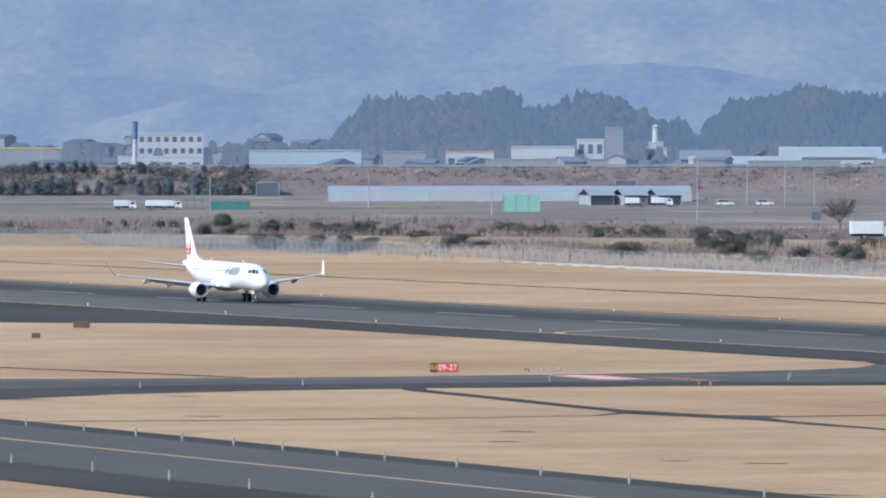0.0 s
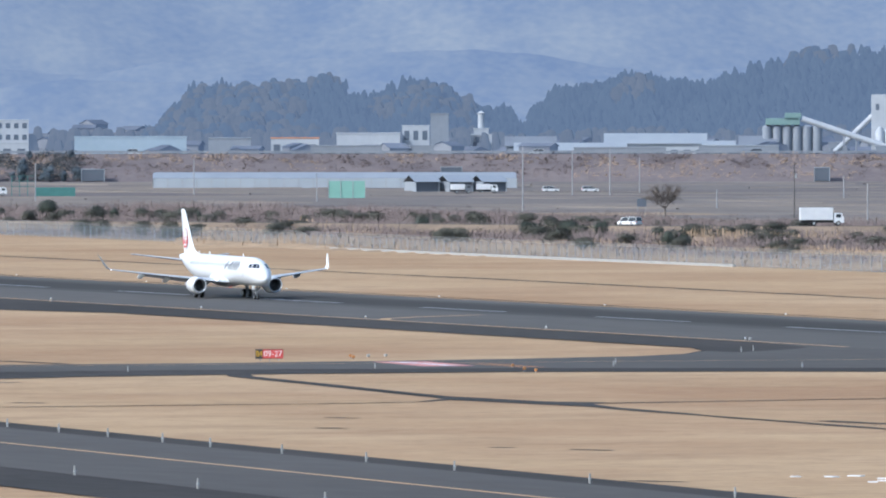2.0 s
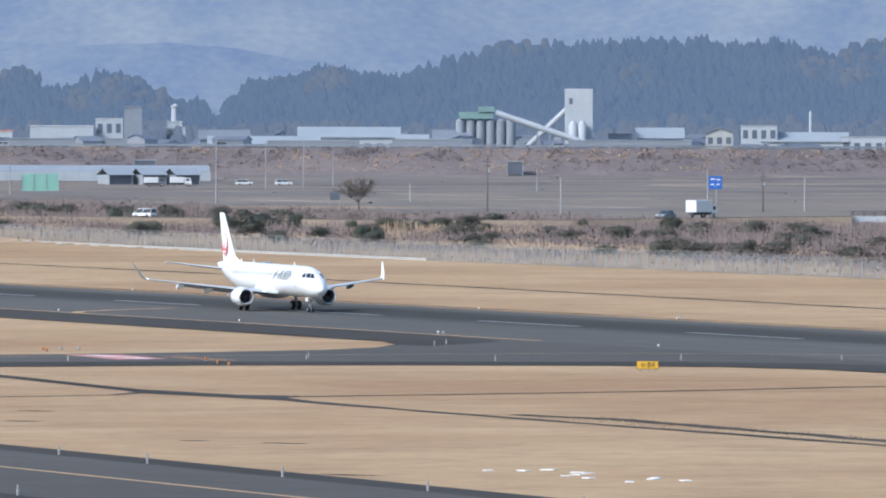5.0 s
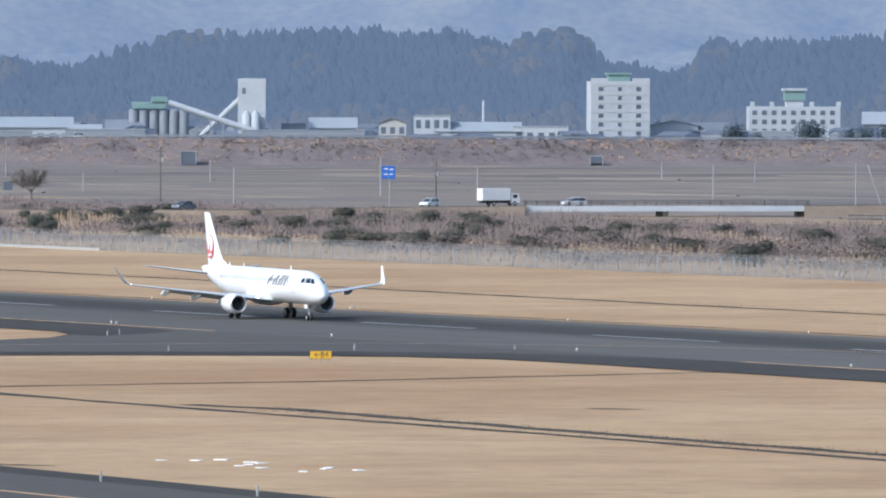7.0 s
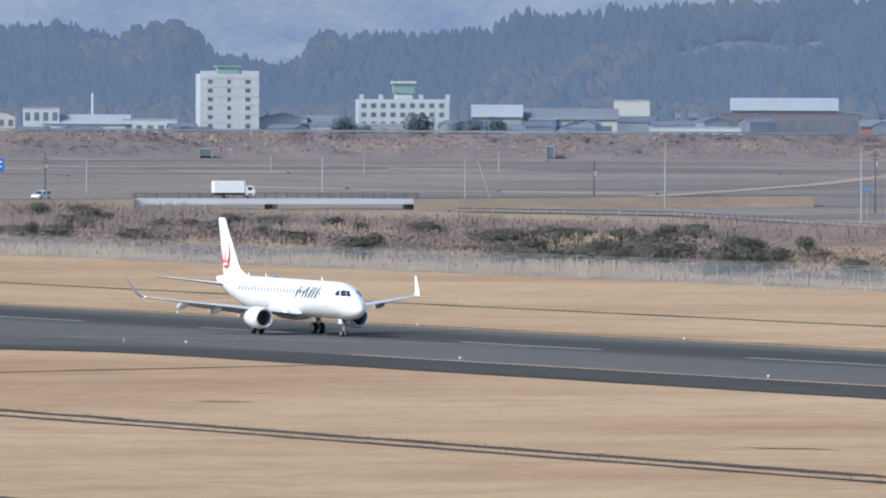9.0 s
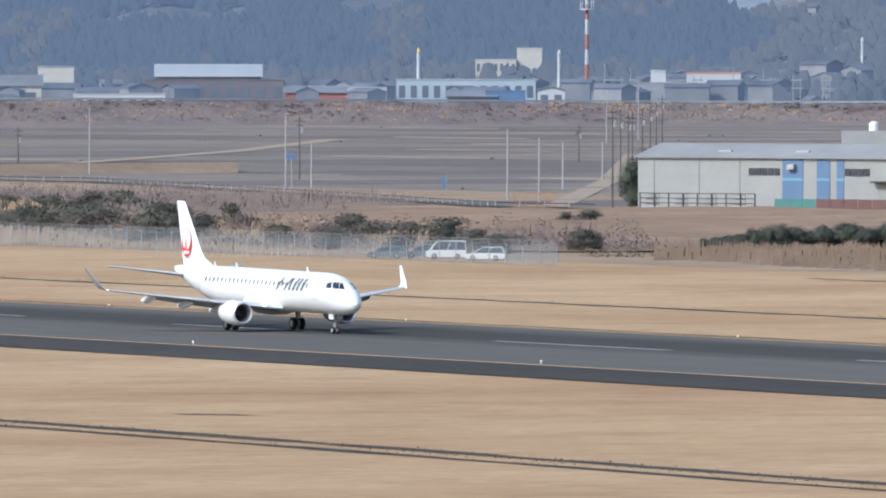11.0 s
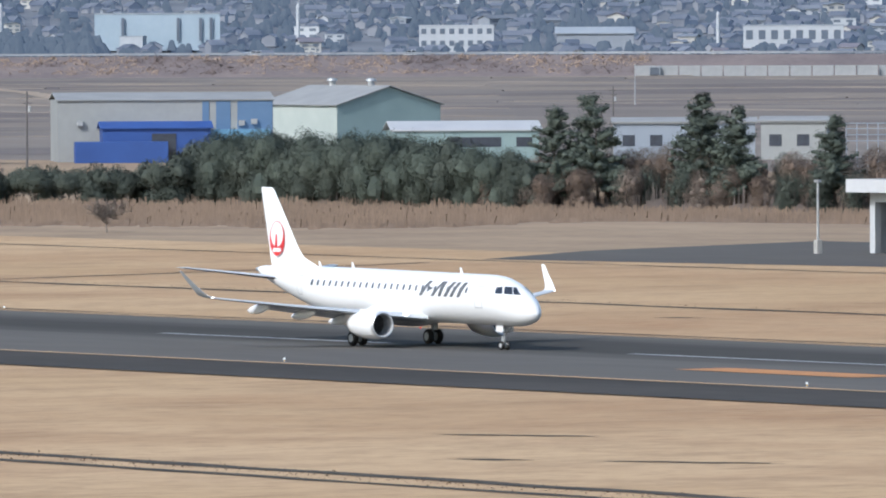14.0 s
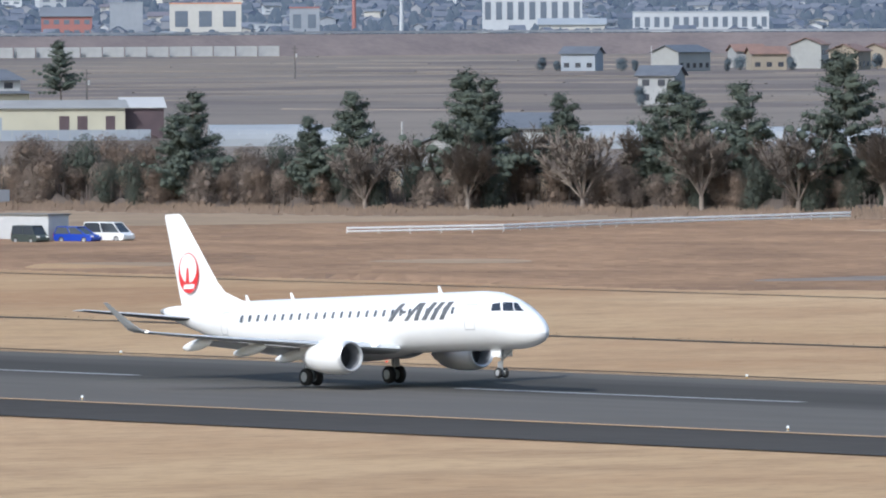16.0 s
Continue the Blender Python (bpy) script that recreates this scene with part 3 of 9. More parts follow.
def hill_sheet(name, b0, b1, r0, r1, height, material, nb, nr, rough, label):
    """A slope in rings round the deck, from range r0 up to its crest at r1."""
    bm = bmesh.new()
    grid = []
    for i in range(nb + 1):
        b = b0 + (b1 - b0) * i / nb
        col = []
        for j in range(nr + 1):
            u = j / nr
            r = r0 + (r1 - r0) * u
            x, y = r * math.sin(radians(b)), r * math.cos(radians(b))
            z = height(b) * u ** 1.1 + rough * u * noise.fractal(Vector((x, y, 3)) / 170, 0.8, 2.1, 5)
            col.append(bm.verts.new((x, y, z - 1.5 * (1 - u))))
        grid.append(col)
    for a, b in zip(grid, grid[1:]):
        for j in range(nr):
            bm.faces.new((a[j], b[j], b[j + 1], a[j + 1]))
    ob = flat(name, bm, material, label, "hills", "structure")
    ob.data.shade_smooth()
    return ob



class Soup:
    """Gathers many small faces into one mesh."""

    def __init__(self):
        self.v, self.f, self.n = [], [], []

    def add(self, pts, normal=None):
        """One face; normal gives it the soft shading of the mass that it belongs to."""
        n = len(self.v)
        if normal is not None:
            a, b, c = (Vector(p) for p in pts[:3])
            if (b - a).cross(c - a).dot(normal) < 0:
                pts = pts[::-1]
        self.v.extend(pts)
        self.f.append(tuple(range(n, n + len(pts))))
        if normal is not None:
            self.n.extend([tuple(normal)] * len(pts))

    def make(self, name, material, parent=None, label="", smooth=False):
        me = bpy.data.meshes.new(name)
        me.from_pydata([tuple(p) for p in self.v], [], self.f)
        me.materials.append(material)
        if smooth:
            me.shade_smooth()
        if self.n and len(self.n) == len(self.v):
            me.normals_split_custom_set(self.n)
        ob = new(name, me)
        if parent:
            ob.parent = parent
        return tagged(ob, label)


def stuff(soup, name, material, label, category):
    return tagged(soup.make(name, material), label, category, kind="stuff")


rnd = random.Random(7)


def polar(b, r):
    return r * math.sin(radians(b)), r * math.cos(radians(b))


# far mountains all round; the wooded hills stand before them
MOUNT = ((-95, 150), (-75, 118), (-71, 110), (-66, 104), (-60, 110), (-30, 150))
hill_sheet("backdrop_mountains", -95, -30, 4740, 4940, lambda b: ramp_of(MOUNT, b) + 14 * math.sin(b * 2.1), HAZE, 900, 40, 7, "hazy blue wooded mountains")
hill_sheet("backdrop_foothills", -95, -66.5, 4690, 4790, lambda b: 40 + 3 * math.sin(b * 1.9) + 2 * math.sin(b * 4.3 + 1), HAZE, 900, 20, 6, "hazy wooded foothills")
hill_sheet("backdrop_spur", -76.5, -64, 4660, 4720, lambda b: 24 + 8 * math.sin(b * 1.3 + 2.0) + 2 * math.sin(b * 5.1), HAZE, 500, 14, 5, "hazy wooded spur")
TOWN = ((-80, 11), (-74, 11), (-72.6, 12), (-71, 12), (-67, 12), (-62.5, 30), (-61.6, 48), (-60.5, 44), (-58, 36), (-55, 29), (-52, 22), (-45, 20))


def town_z(b, r):
    u = max(0.0, min(1.0, (r - 3560) / 1140))
    return ramp_of(TOWN, b) * u ** 1.1


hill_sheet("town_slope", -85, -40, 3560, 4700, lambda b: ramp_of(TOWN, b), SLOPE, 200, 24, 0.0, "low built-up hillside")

# wooded hills: crest heights by bearing, tree tops included
CREST = ((-73.3, 8), (-73.12, 20), (-73.0, 27), (-72.88, 35), (-72.7, 36.5), (-72.45, 35.5), (-72.2, 39), (-72.0, 32.5), (-71.7, 36.5), (-71.5, 30), (-71.4, 25), (-71.33, 29), (-71.24, 22), (-71.15, 32), (-71.05, 38.5), (-70.6, 41.5),
         (-70.43, 39), (-70.2, 41), (-70.02, 44.5), (-69.8, 49.5), (-69.3, 51.5), (-68.6, 51.5), (-68.1, 48.8), (-67.82, 50.5), (-67.76, 45), (-67.55, 38), (-67.3, 35), (-67.2, 38), (-67.12, 47.5), (-67.0, 49),
         (-66.4, 49.2), (-66.05, 53.5), (-65.4, 58), (-64.9, 62), (-63.5, 64), (-62.4, 60), (-61.95, 42), (-61.75, 36.5), (-61.58, 30), (-61.5, 18), (-61.3, 8))
# hill woods carry their haze as a bluish emission
WOOD_FLOOR = mat("haze_glow_wood_floor", (0.10, 0.095, 0.085), (0.06, 0.06, 0.057), 0.05, 1.0, fine=0.3, spec=0.0, haze_glow=(0.08, 0.11, 0.172))
CEDAR = mat("haze_glow_cedar", (0.02, 0.025, 0.025), (0.013, 0.017, 0.018), 0.03, 1.0, fine=0.25, spec=0.0, vary=0.2, haze_glow=(0.106, 0.138, 0.204))
OAK = mat("haze_glow_bare_wood", (0.042, 0.039, 0.035), (0.028, 0.027, 0.026), 0.05, 1.0, fine=0.3, spec=0.0, vary=0.15, haze_glow=(0.106, 0.134, 0.186))


def wood_z(b, r):
    u = max(0.0, min(1.0, (r - 3930) / 420))
    top = ramp_of(CREST, b) - 11
    back = 1 - max(0.0, (r - 4350) / 250) * 0.5
    return (top * (u ** 0.8) * back + 4 * noise.noise(Vector((b * 3, r / 130, 0)))) - 2


bm = bmesh.new()
grid = []
for i in range(170):
    b = -73.8 + 12.9 * i / 169
    grid.append([bm.verts.new((*polar(b, r), wood_z(b, r))) for r in (3900, 3960, 4020, 4090, 4160, 4230, 4300, 4350, 4420, 4500, 4590)])
for a, b in zip(grid, grid[1:]):
    for j in range(10):
        bm.faces.new((a[j], b[j], b[j + 1], a[j + 1]))
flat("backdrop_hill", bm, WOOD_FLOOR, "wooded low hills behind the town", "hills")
cedars, oaks = Soup(), Soup()


def far_tree(soup, x, y, z, h, w, pointed):
    """A small crown in uneven tiers."""
    n = 7
    tiers = 4 if pointed else 3
    for k in range(tiers):
        u0 = k / tiers
        r0 = w * ((1.0, 0.95, 0.78, 0.52)[k] if pointed else (0.75, 1.0, 0.8)[k]) * rnd.uniform(0.82, 1.12)
        z0 = z + h * (0.12 + (0.72 if pointed else 0.66) * u0) - 0.6
        z1 = z + h * min(1.0, (0.12 + 0.72 * u0) + (0.42 if pointed else 0.38))
        a0 = rnd.uniform(0, 6)
        ox, oy = rnd.uniform(-0.25, 0.25) * w, rnd.uniform(-0.25, 0.25) * w
        tip = 0.3 if pointed else 0.5
        for i in range(n):
            p, q = a0 + 2 * math.pi * i / n, a0 + 2 * math.pi * (i + 1) / n
            ra, rb = r0 * (0.84 if i % 2 else 1.1), r0 * (0.84 if (i + 1) % 2 else 1.1)
            A = (x + ox + ra * math.cos(p), y + oy + ra * math.sin(p), z0)
            B = (x + ox + rb * math.cos(q), y + oy + rb * math.sin(q), z0)
            nm = Vector((math.cos((p + q) / 2), math.sin((p + q) / 2) - 0.6, 1.6)).normalized()
            C = (x + ox + tip * rb * math.cos(q), y + oy + tip * rb * math.sin(q), z1)
            D_ = (x + ox + tip * ra * math.cos(p), y + oy + tip * ra * math.sin(p), z1)
            soup.add((A, B, C, D_), nm)
            if k == tiers - 1:
                soup.add((D_, C, (x + ox, y + oy, z1 + 0.05 * h)), nm)


def open_patch(b, r):
    """Clearings and the settled gap in the woods."""
    return (-65.35 < b < -64.55 and 4170 < r < 4235) or (-64.1 < b < -63.75 and 4180 < r < 4290)


r = 3950.0
while r < 4560:
    b = -73.5 + rnd.uniform(0, 0.07)
    while b < -61.2:
        bb = b + rnd.uniform(-0.05, 0.05)
        rr = r + rnd.uniform(-5, 5)
        b += 0.062 * (1.0 if r < 4380 else 1.6)
        if ramp_of(CREST, bb) < 16 or open_patch(bb, rr):
            continue
        x, y = polar(bb, rr)
        z = wood_z(bb, rr)
        kind = noise.noise(Vector((bb * 1.7, rr / 160, 5)))
        if kind > 0.3 - 0.3 * (bb < -71.5) or (rr < 4010 and rnd.random() < 0.5):
            far_tree(oaks if rnd.random() < 0.6 else cedars, x, y, z, rnd.uniform(6, 10), rnd.uniform(2.8, 4.8), False)
        else:
            far_tree(cedars, x, y, z, rnd.uniform(6.0, 9.0) + 2.5 * noise.noise(Vector((bb * 6, rr / 40, 8))), rnd.uniform(2.0, 3.4), True)
    r += 7.5 if r < 4350 else 20.0
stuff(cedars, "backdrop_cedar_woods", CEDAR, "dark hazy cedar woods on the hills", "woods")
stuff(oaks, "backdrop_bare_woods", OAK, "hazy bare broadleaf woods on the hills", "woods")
# ---- the plain between the airfield and the expressway ----
EMB = ((-85, 3420), (-75, 3400), (-70, 3400), (-66, 3440), (-62, 3510), (-58, 3490), (-56, 3450), (-54, 3510), (-50, 3600), (-40, 3800))
TOPZ = ((-85, 8.2), (-70, 8.0), (-66, 7.2), (-62, 6.2), (-58, 6.3), (-54, 6.4), (-40, 6.4))
# scrub tones greyed and purpled for the haze over the embankment
SCRUB = mat("embankment_scrub", (0.215, 0.18, 0.172), (0.15, 0.129, 0.13), 0.06, 1.0, fine=0.5, spec=0.05, detail=6)
BROWN = mat("brown_winter_brush", (0.2, 0.163, 0.155), (0.138, 0.113, 0.11), 0.06, 1.0, fine=0.4, spec=0.05, vary=0.16)
GREEN = mat("dull_evergreen", (0.092, 0.104, 0.085), (0.064, 0.076, 0.066), 0.12, 0.95, fine=0.8, spec=0.05, vary=0.18)
OLIVE = mat("grey_olive_leaves", (0.112, 0.112, 0.092), (0.078, 0.08, 0.068), 0.15, 0.95, fine=0.8, spec=0.05, vary=0.2)
PINE = mat("pine_needles", (0.1, 0.118, 0.097), (0.072, 0.087, 0.074), 0.2, 0.95, fine=1.0, spec=0.05, vary=0.16)
RUST = mat("rusty_leaves", (0.195, 0.148, 0.118), (0.13, 0.102, 0.085), 0.3, 0.95, fine=1.2, spec=0.05, vary=0.2)
TWIGGY = mat("grey_brown_twigs", (0.225, 0.183, 0.155), (0.155, 0.127, 0.11), 0.3, 0.95, fine=1.2, spec=0.05, vary=0.2)
BARK = mat("grey_bark", (0.136, 0.113, 0.097), (0.085, 0.071, 0.061), 1.0, 0.95, fine=6, spec=0.1)
PALEBARK = mat("pale_bark", (0.288, 0.248, 0.216), (0.192, 0.164, 0.144), 1.0, 0.95, fine=6, spec=0.1)
REED = mat("dry_reeds", (0.21, 0.155, 0.115), (0.145, 0.109, 0.084), 0.08, 1.0, fine=0.8, spec=0.05, vary=0.15)
REED_PALE = mat("pale_dry_reeds", (0.33, 0.245, 0.165), (0.23, 0.172, 0.12), 0.06, 1.0, fine=0.5, spec=0.05, vary=0.15)
REED_RED = mat("reddish_dry_grass", (0.235, 0.158, 0.108), (0.145, 0.1, 0.073), 0.05, 1.0, fine=0.5, spec=0.05, vary=0.12, detail=7, contrast=(0.4, 0.62))
RAIL = mat("weathered_rail", (0.30, 0.32, 0.35), (0.24, 0.26, 0.29), 0.5, 0.6, 0.3)
WALLGREY = mat("grey_concrete_wall", (0.36, 0.37, 0.38), (0.29, 0.30, 0.31), 0.08, 0.9, fine=0.6, spec=0.1)

# expressway embankment with a road on its crest
bm = bmesh.new()
rows_ = []
bs = [-85 + 0.25 * i for i in range(181)]
for b in bs:
    R, Z = ramp_of(EMB, b), ramp_of(TOPZ, b)
    wob = 1.2 * noise.noise(Vector((b * 4, 1, 2)))
    rows_.append([(*polar(b, R - 26 + wob * 3), 0.0), (*polar(b, R - 14 + wob), Z * 0.5), (*polar(b, R), Z), (*polar(b, R + 26), Z), (*polar(b, R + 70), 1.0)])
vs = [[bm.verts.new(p) for p in r_] for r_ in rows_]
for a, b in zip(vs, vs[1:]):
    for j in range(4):
        bm.faces.new((a[j], b[j], b[j + 1], a[j + 1]))
flat("embankment", bm, SCRUB, "scrub-covered expressway embankment", "embankment")
bm = bmesh.new()
vs = [[bm.verts.new((*polar(b, ramp_of(EMB, b) + o), ramp_of(TOPZ, b) + 0.06)) for o in (3, 22)] for b in bs]
for a, b in zip(vs, vs[1:]):
    bm.faces.new((a[0], b[0], b[1], a[1]))
flat("expressway", bm, ASPHALT, "grey expressway on the embankment", "road")
rail = thing("expressway_guardrail", pose(0, 0, 0), "long grey guardrail along the expressway", "guardrail")
soup = Soup()
for a, b in zip(bs, bs[1:]):
    for lo, hi, off in ((0.42, 0.95, 1.6), (0.42, 0.95, 23.4)):
        pa, pb = polar(a, ramp_of(EMB, a) + off), polar(b, ramp_of(EMB, b) + off)
        za, zb = ramp_of(TOPZ, a), ramp_of(TOPZ, b)
        soup.add(((*pa, za + lo), (*pb, zb + lo), (*pb, zb + hi), (*pa, za + hi)))
soup.make("rail_beam", RAIL, rail)
soup = Soup()
for i in range(760):
    b = -76 + 28 * i / 760
    R, Z = ramp_of(EMB, b) + 1.75, ramp_of(TOPZ, b)
    x, y = polar(b, R)
    soup.add(((x - 0.05, y - 0.1, Z), (x + 0.05, y + 0.1, Z), (x + 0.05, y + 0.1, Z + 0.9), (x - 0.05, y - 0.1, Z + 0.9)))
tagged(soup.make("rail_post", RAIL, rail), kind="stuff")


def tuft(soup, x, y, z, r, h, n):
    """A low clump of leaning blades."""
    for _ in range(n):
        a = rnd.uniform(0, 6.283)
        c, s = math.cos(a) * r, math.sin(a) * r
        ox, oy = rnd.uniform(-r, r), rnd.uniform(-r, r)
        soup.add(((x + ox - c, y + oy - s, z), (x + ox + c, y + oy + s, z), (x + ox * 1.3 + rnd.uniform(-0.5, 0.5) * r, y + oy * 1.3, z + h * rnd.uniform(0.6, 1.1))), Vector((rnd.gauss(0, 0.25), -0.45 + rnd.gauss(0, 0.25), 0.8)).normalized())


def leaf(soup, p, n_, size, r, flat=0.75):
    """One leaf clump at p, lying roughly across the direction n_."""
    e = Vector((r.uniform(-1, 1), r.uniform(-1, 1), r.uniform(-1, 1)))
    f = Vector((r.uniform(-1, 1), r.uniform(-1, 1), r.uniform(-0.6, 1)))
    e = (e - n_ * e.dot(n_) * flat) * size
    f = (f - n_ * f.dot(n_) * flat) * size
    soup.add((p - e, p + e, p + f), n_)


def bush(soup, x, y, z, w, h, n, size):
    """A rounded bush of many small leaf clumps, uneven and open."""
    for _ in range(n):
        a, u = rnd.uniform(0, 6.283), rnd.uniform(0.0, 1.0)
        k = rnd.uniform(0.6, 1.05) * math.sqrt(max(0.05, 1 - (u - 0.35) ** 2 * 1.6))
        p = Vector((x + w * k * math.cos(a), y + w * k * math.sin(a), z + h * u))
        leaf(soup, p, Vector((math.cos(a) * 0.8 + rnd.gauss(0, 0.2), math.sin(a) * 0.8 - 0.2 + rnd.gauss(0, 0.2), 0.35 + u)).normalized(), size, rnd)


# brush on the embankment's face
tan_s, brown_s = Soup(), Soup()
for _ in range(5000):
    b = rnd.uniform(-75.5, -56.9)
    u = rnd.uniform(0.05, 0.95)
    R, Z = ramp_of(EMB, b) - 24 + 23 * u, ramp_of(TOPZ, b) * u
    x, y = polar(b, R)
    k = noise.noise(Vector((b * 2.2, u * 1.5, 0)))
    bush(tan_s if k > -0.04 else brown_s, x, y, Z - 0.3, rnd.uniform(0.7, 2.0), rnd.uniform(0.8, 1.7), 26, 0.42)
thicket = Soup()
for _ in range(800):
    b = rnd.uniform(-75.2, -73.45)
    u = rnd.uniform(0.02, 1.0)
    x, y = polar(b, ramp_of(EMB, b) - 25 + 24 * u)
    if noise.noise(Vector((b * 6, u * 2, 3))) > -0.12:
        bush(thicket, x, y, ramp_of(TOPZ, b) * u - 0.4, rnd.uniform(1.2, 3.0), rnd.uniform(1.0, 2.8), 60, 0.4)
stuff(thicket, "embankment_thicket", mat("grey_thicket", (0.105, 0.108, 0.108), (0.072, 0.077, 0.08), 0.05, 1.0, fine=0.4, spec=0.05, vary=0.2), "dark tangled thicket on the embankment", "thicket")
stuff(tan_s, "embankment_grass", mat("embankment_tufts", (0.4, 0.3, 0.225), (0.29, 0.22, 0.17), 0.15, 1.0, fine=1.0, spec=0.05, vary=0.1), "tufts of pale dead grass on the embankment", "grass")
stuff(brown_s, "embankment_brush", mat("embankment_brush_twigs", (0.205, 0.163, 0.15), (0.15, 0.122, 0.118), 0.06, 1.0, fine=0.5, spec=0.05, vary=0.2), "brown winter brush on the embankment", "brush")

# field strips with grassy bunds and tracks
# paddy tones kept greyish, with distance haze mixed into them
DARKF = mat("ploughed_field", (0.185, 0.16, 0.15), (0.14, 0.122, 0.117), 0.05, 1.0, fine=0.4, spec=0.05, stretch=(0.4, 2, 1), detail=5)
PALEF = mat("stubble_field", (0.245, 0.208, 0.178), (0.188, 0.162, 0.142), 0.05, 1.0, fine=0.4, spec=0.05, stretch=(0.4, 2, 1), detail=5)
GREYF = mat("grey_field", (0.215, 0.187, 0.168), (0.165, 0.145, 0.134), 0.05, 1.0, fine=0.4, spec=0.05, stretch=(0.4, 2, 1), detail=5)
PATHM = mat("pale_farm_track", (0.36, 0.295, 0.23), (0.29, 0.235, 0.185), 0.1, 1.0, fine=0.8, spec=0.05)
rf = random.Random(3)
dark_s, pale_s, grey_s, bund_s = Soup(), Soup(), Soup(), Soup()
# strips run along the bearing, in ranges that widen outwards; corners on a square grid turned a little
ca, sa_ = math.cos(radians(9)), math.sin(radians(9))


def fieldxy(u, v):
    """Field grid: u away to the west, v northwards, turned by nine degrees."""
    return (-1480 - u * ca - v * sa_, 760 - u * sa_ + v * ca)


for iu in range(30):
    u0, u1 = iu * 60, iu * 60 + 58
    for iv in range(-4, 16):
        v0, v1 = iv * 104, iv * 104 + 101
        c = fieldxy((u0 + u1) / 2, (v0 + v1) / 2)
        rr = math.hypot(*c)
        bb = math.degrees(math.atan2(c[0], c[1]))
        if rr > ramp_of(EMB, bb) - 70 or c[1] < 690 or (c[1] < 800 and c[0] > -1900):
            continue
        s = rf.choices((dark_s, pale_s, grey_s, None), (0.3, 0.28, 0.3, 0.12))[0]
        if s is not None:
            s.add([(*fieldxy(*q), 0.03) for q in ((u0, v0), (u0, v1), (u1, v1), (u1, v0))])
        for e in range(2):
            a, b = ((u1, v0), (u1, v1)) if e == 0 else ((u0, v1), (u1, v1))
            w = 0.8
            pa, pb = Vector(fieldxy(*a)), Vector(fieldxy(*b))
            n_ = (pb - pa).normalized().orthogonal() * w
            h = rf.uniform(0.12, 0.3)
            if rf.random() < 0.4:
                soup_pts = [(*(pa - n_), 0.02), (*(pb - n_), 0.02), (*pb, h), (*pa, h)]
                bund_s.add(soup_pts)
                bund_s.add([(*pa, h), (*pb, h), (*(pb + n_), 0.02), (*(pa + n_), 0.02)])
for s, nm, m_, lb in ((dark_s, "ploughed_fields", DARKF, "dark ploughed winter paddies"), (pale_s, "stubble_fields", PALEF, "pale stubble paddies"), (grey_s, "fallow_fields", GREYF, "grey-brown fallow paddies")):
    tagged(s.make(nm, m_), lb, "field", kind="structure")
stuff(bund_s, "field_bunds", mat("dry_bund_grass", (0.275, 0.23, 0.187), (0.205, 0.173, 0.145), 0.03, 1.0, fine=0.3, spec=0.05), "low grassy bunds between the paddies", "field bunds")


def ribbon(name, pts, w, z, material, label, category):
    bm = bmesh.new()
    vs = []
    for i, p in enumerate(pts):
        a, b = Vector(pts[max(i - 1, 0)]), Vector(pts[min(i + 1, len(pts) - 1)])
        n_ = (b - a).normalized().orthogonal() * w / 2
        vs.append([bm.verts.new((*(Vector(p) - n_), z)), bm.verts.new((*(Vector(p) + n_), z))])
    for a, b in zip(vs, vs[1:]):
        f = bm.faces.new((a[0], b[0], b[1], a[1]))
    bmesh.ops.recalc_face_normals(bm, faces=bm.faces[:])
    for f in bm.faces:
        if f.normal.z < 0:
            f.normal_flip()
    return flat(name, bm, material, label, category)


def pb(b, d):
    return polar(b, d)


ribbon("farm_track_1", [pb(-66.3, 2080), pb(-65.2, 2350), pb(-64.6, 2560), pb(-64.1, 2900)], 6, 0.12, PATHM, "pale farm track across the paddies", "path")
ribbon("farm_track_2", [pb(-60.6, 3300), pb(-60.05, 2900), pb(-59.7, 2500)], 6, 0.12, PATHM, "pale farm track across the paddies", "path")
ribbon("farm_track_3", [pb(-74.5, 2960), pb(-72.5, 3080), pb(-70.3, 2950)], 5, 0.12, PATHM, "pale farm track by the greenhouses", "path")
ribbon("farm_track_4", [pb(-56.0, 3000), pb(-54.2, 2800), pb(-52.0, 2900), pb(-50.0, 2700)], 6, 0.12, PATHM, "pale farm track across the paddies", "path")
ribbon("farm_track_5", [pb(-63.0, 1660), pb(-62.72, 2000), pb(-62.6, 2500)], 4, 0.12, PATHM, "pale farm track beside the works", "path")

# retaining wall where the embankment gives way to concrete
wall = thing("retaining_wall", pose(0, 0, 0), "long grey concrete retaining wall below the expressway", "wall", kind="structure")
for i in range(44):
    b0, b1 = -57.0 + i * 0.112, -57.0 + (i + 1) * 0.112 - 0.006
    if 15 < i < 17:
        continue
    R = ramp_of(EMB, b0) - 29
    h = 4.6 if i in (12, 13, 14, 18, 19) else 3.2
    p, q = polar(b0, R), polar(b1, R)
    m_ = Matrix.Translation((*p, 0)) @ Matrix.Rotation(math.atan2(q[1] - p[1], q[0] - p[0]), 4, "Z")
    ln = math.dist(p, q)
    part("panel", boxes((0, ln, 0, 0.4, 0, h)), WALLGREY, wall, pose_m=m_)

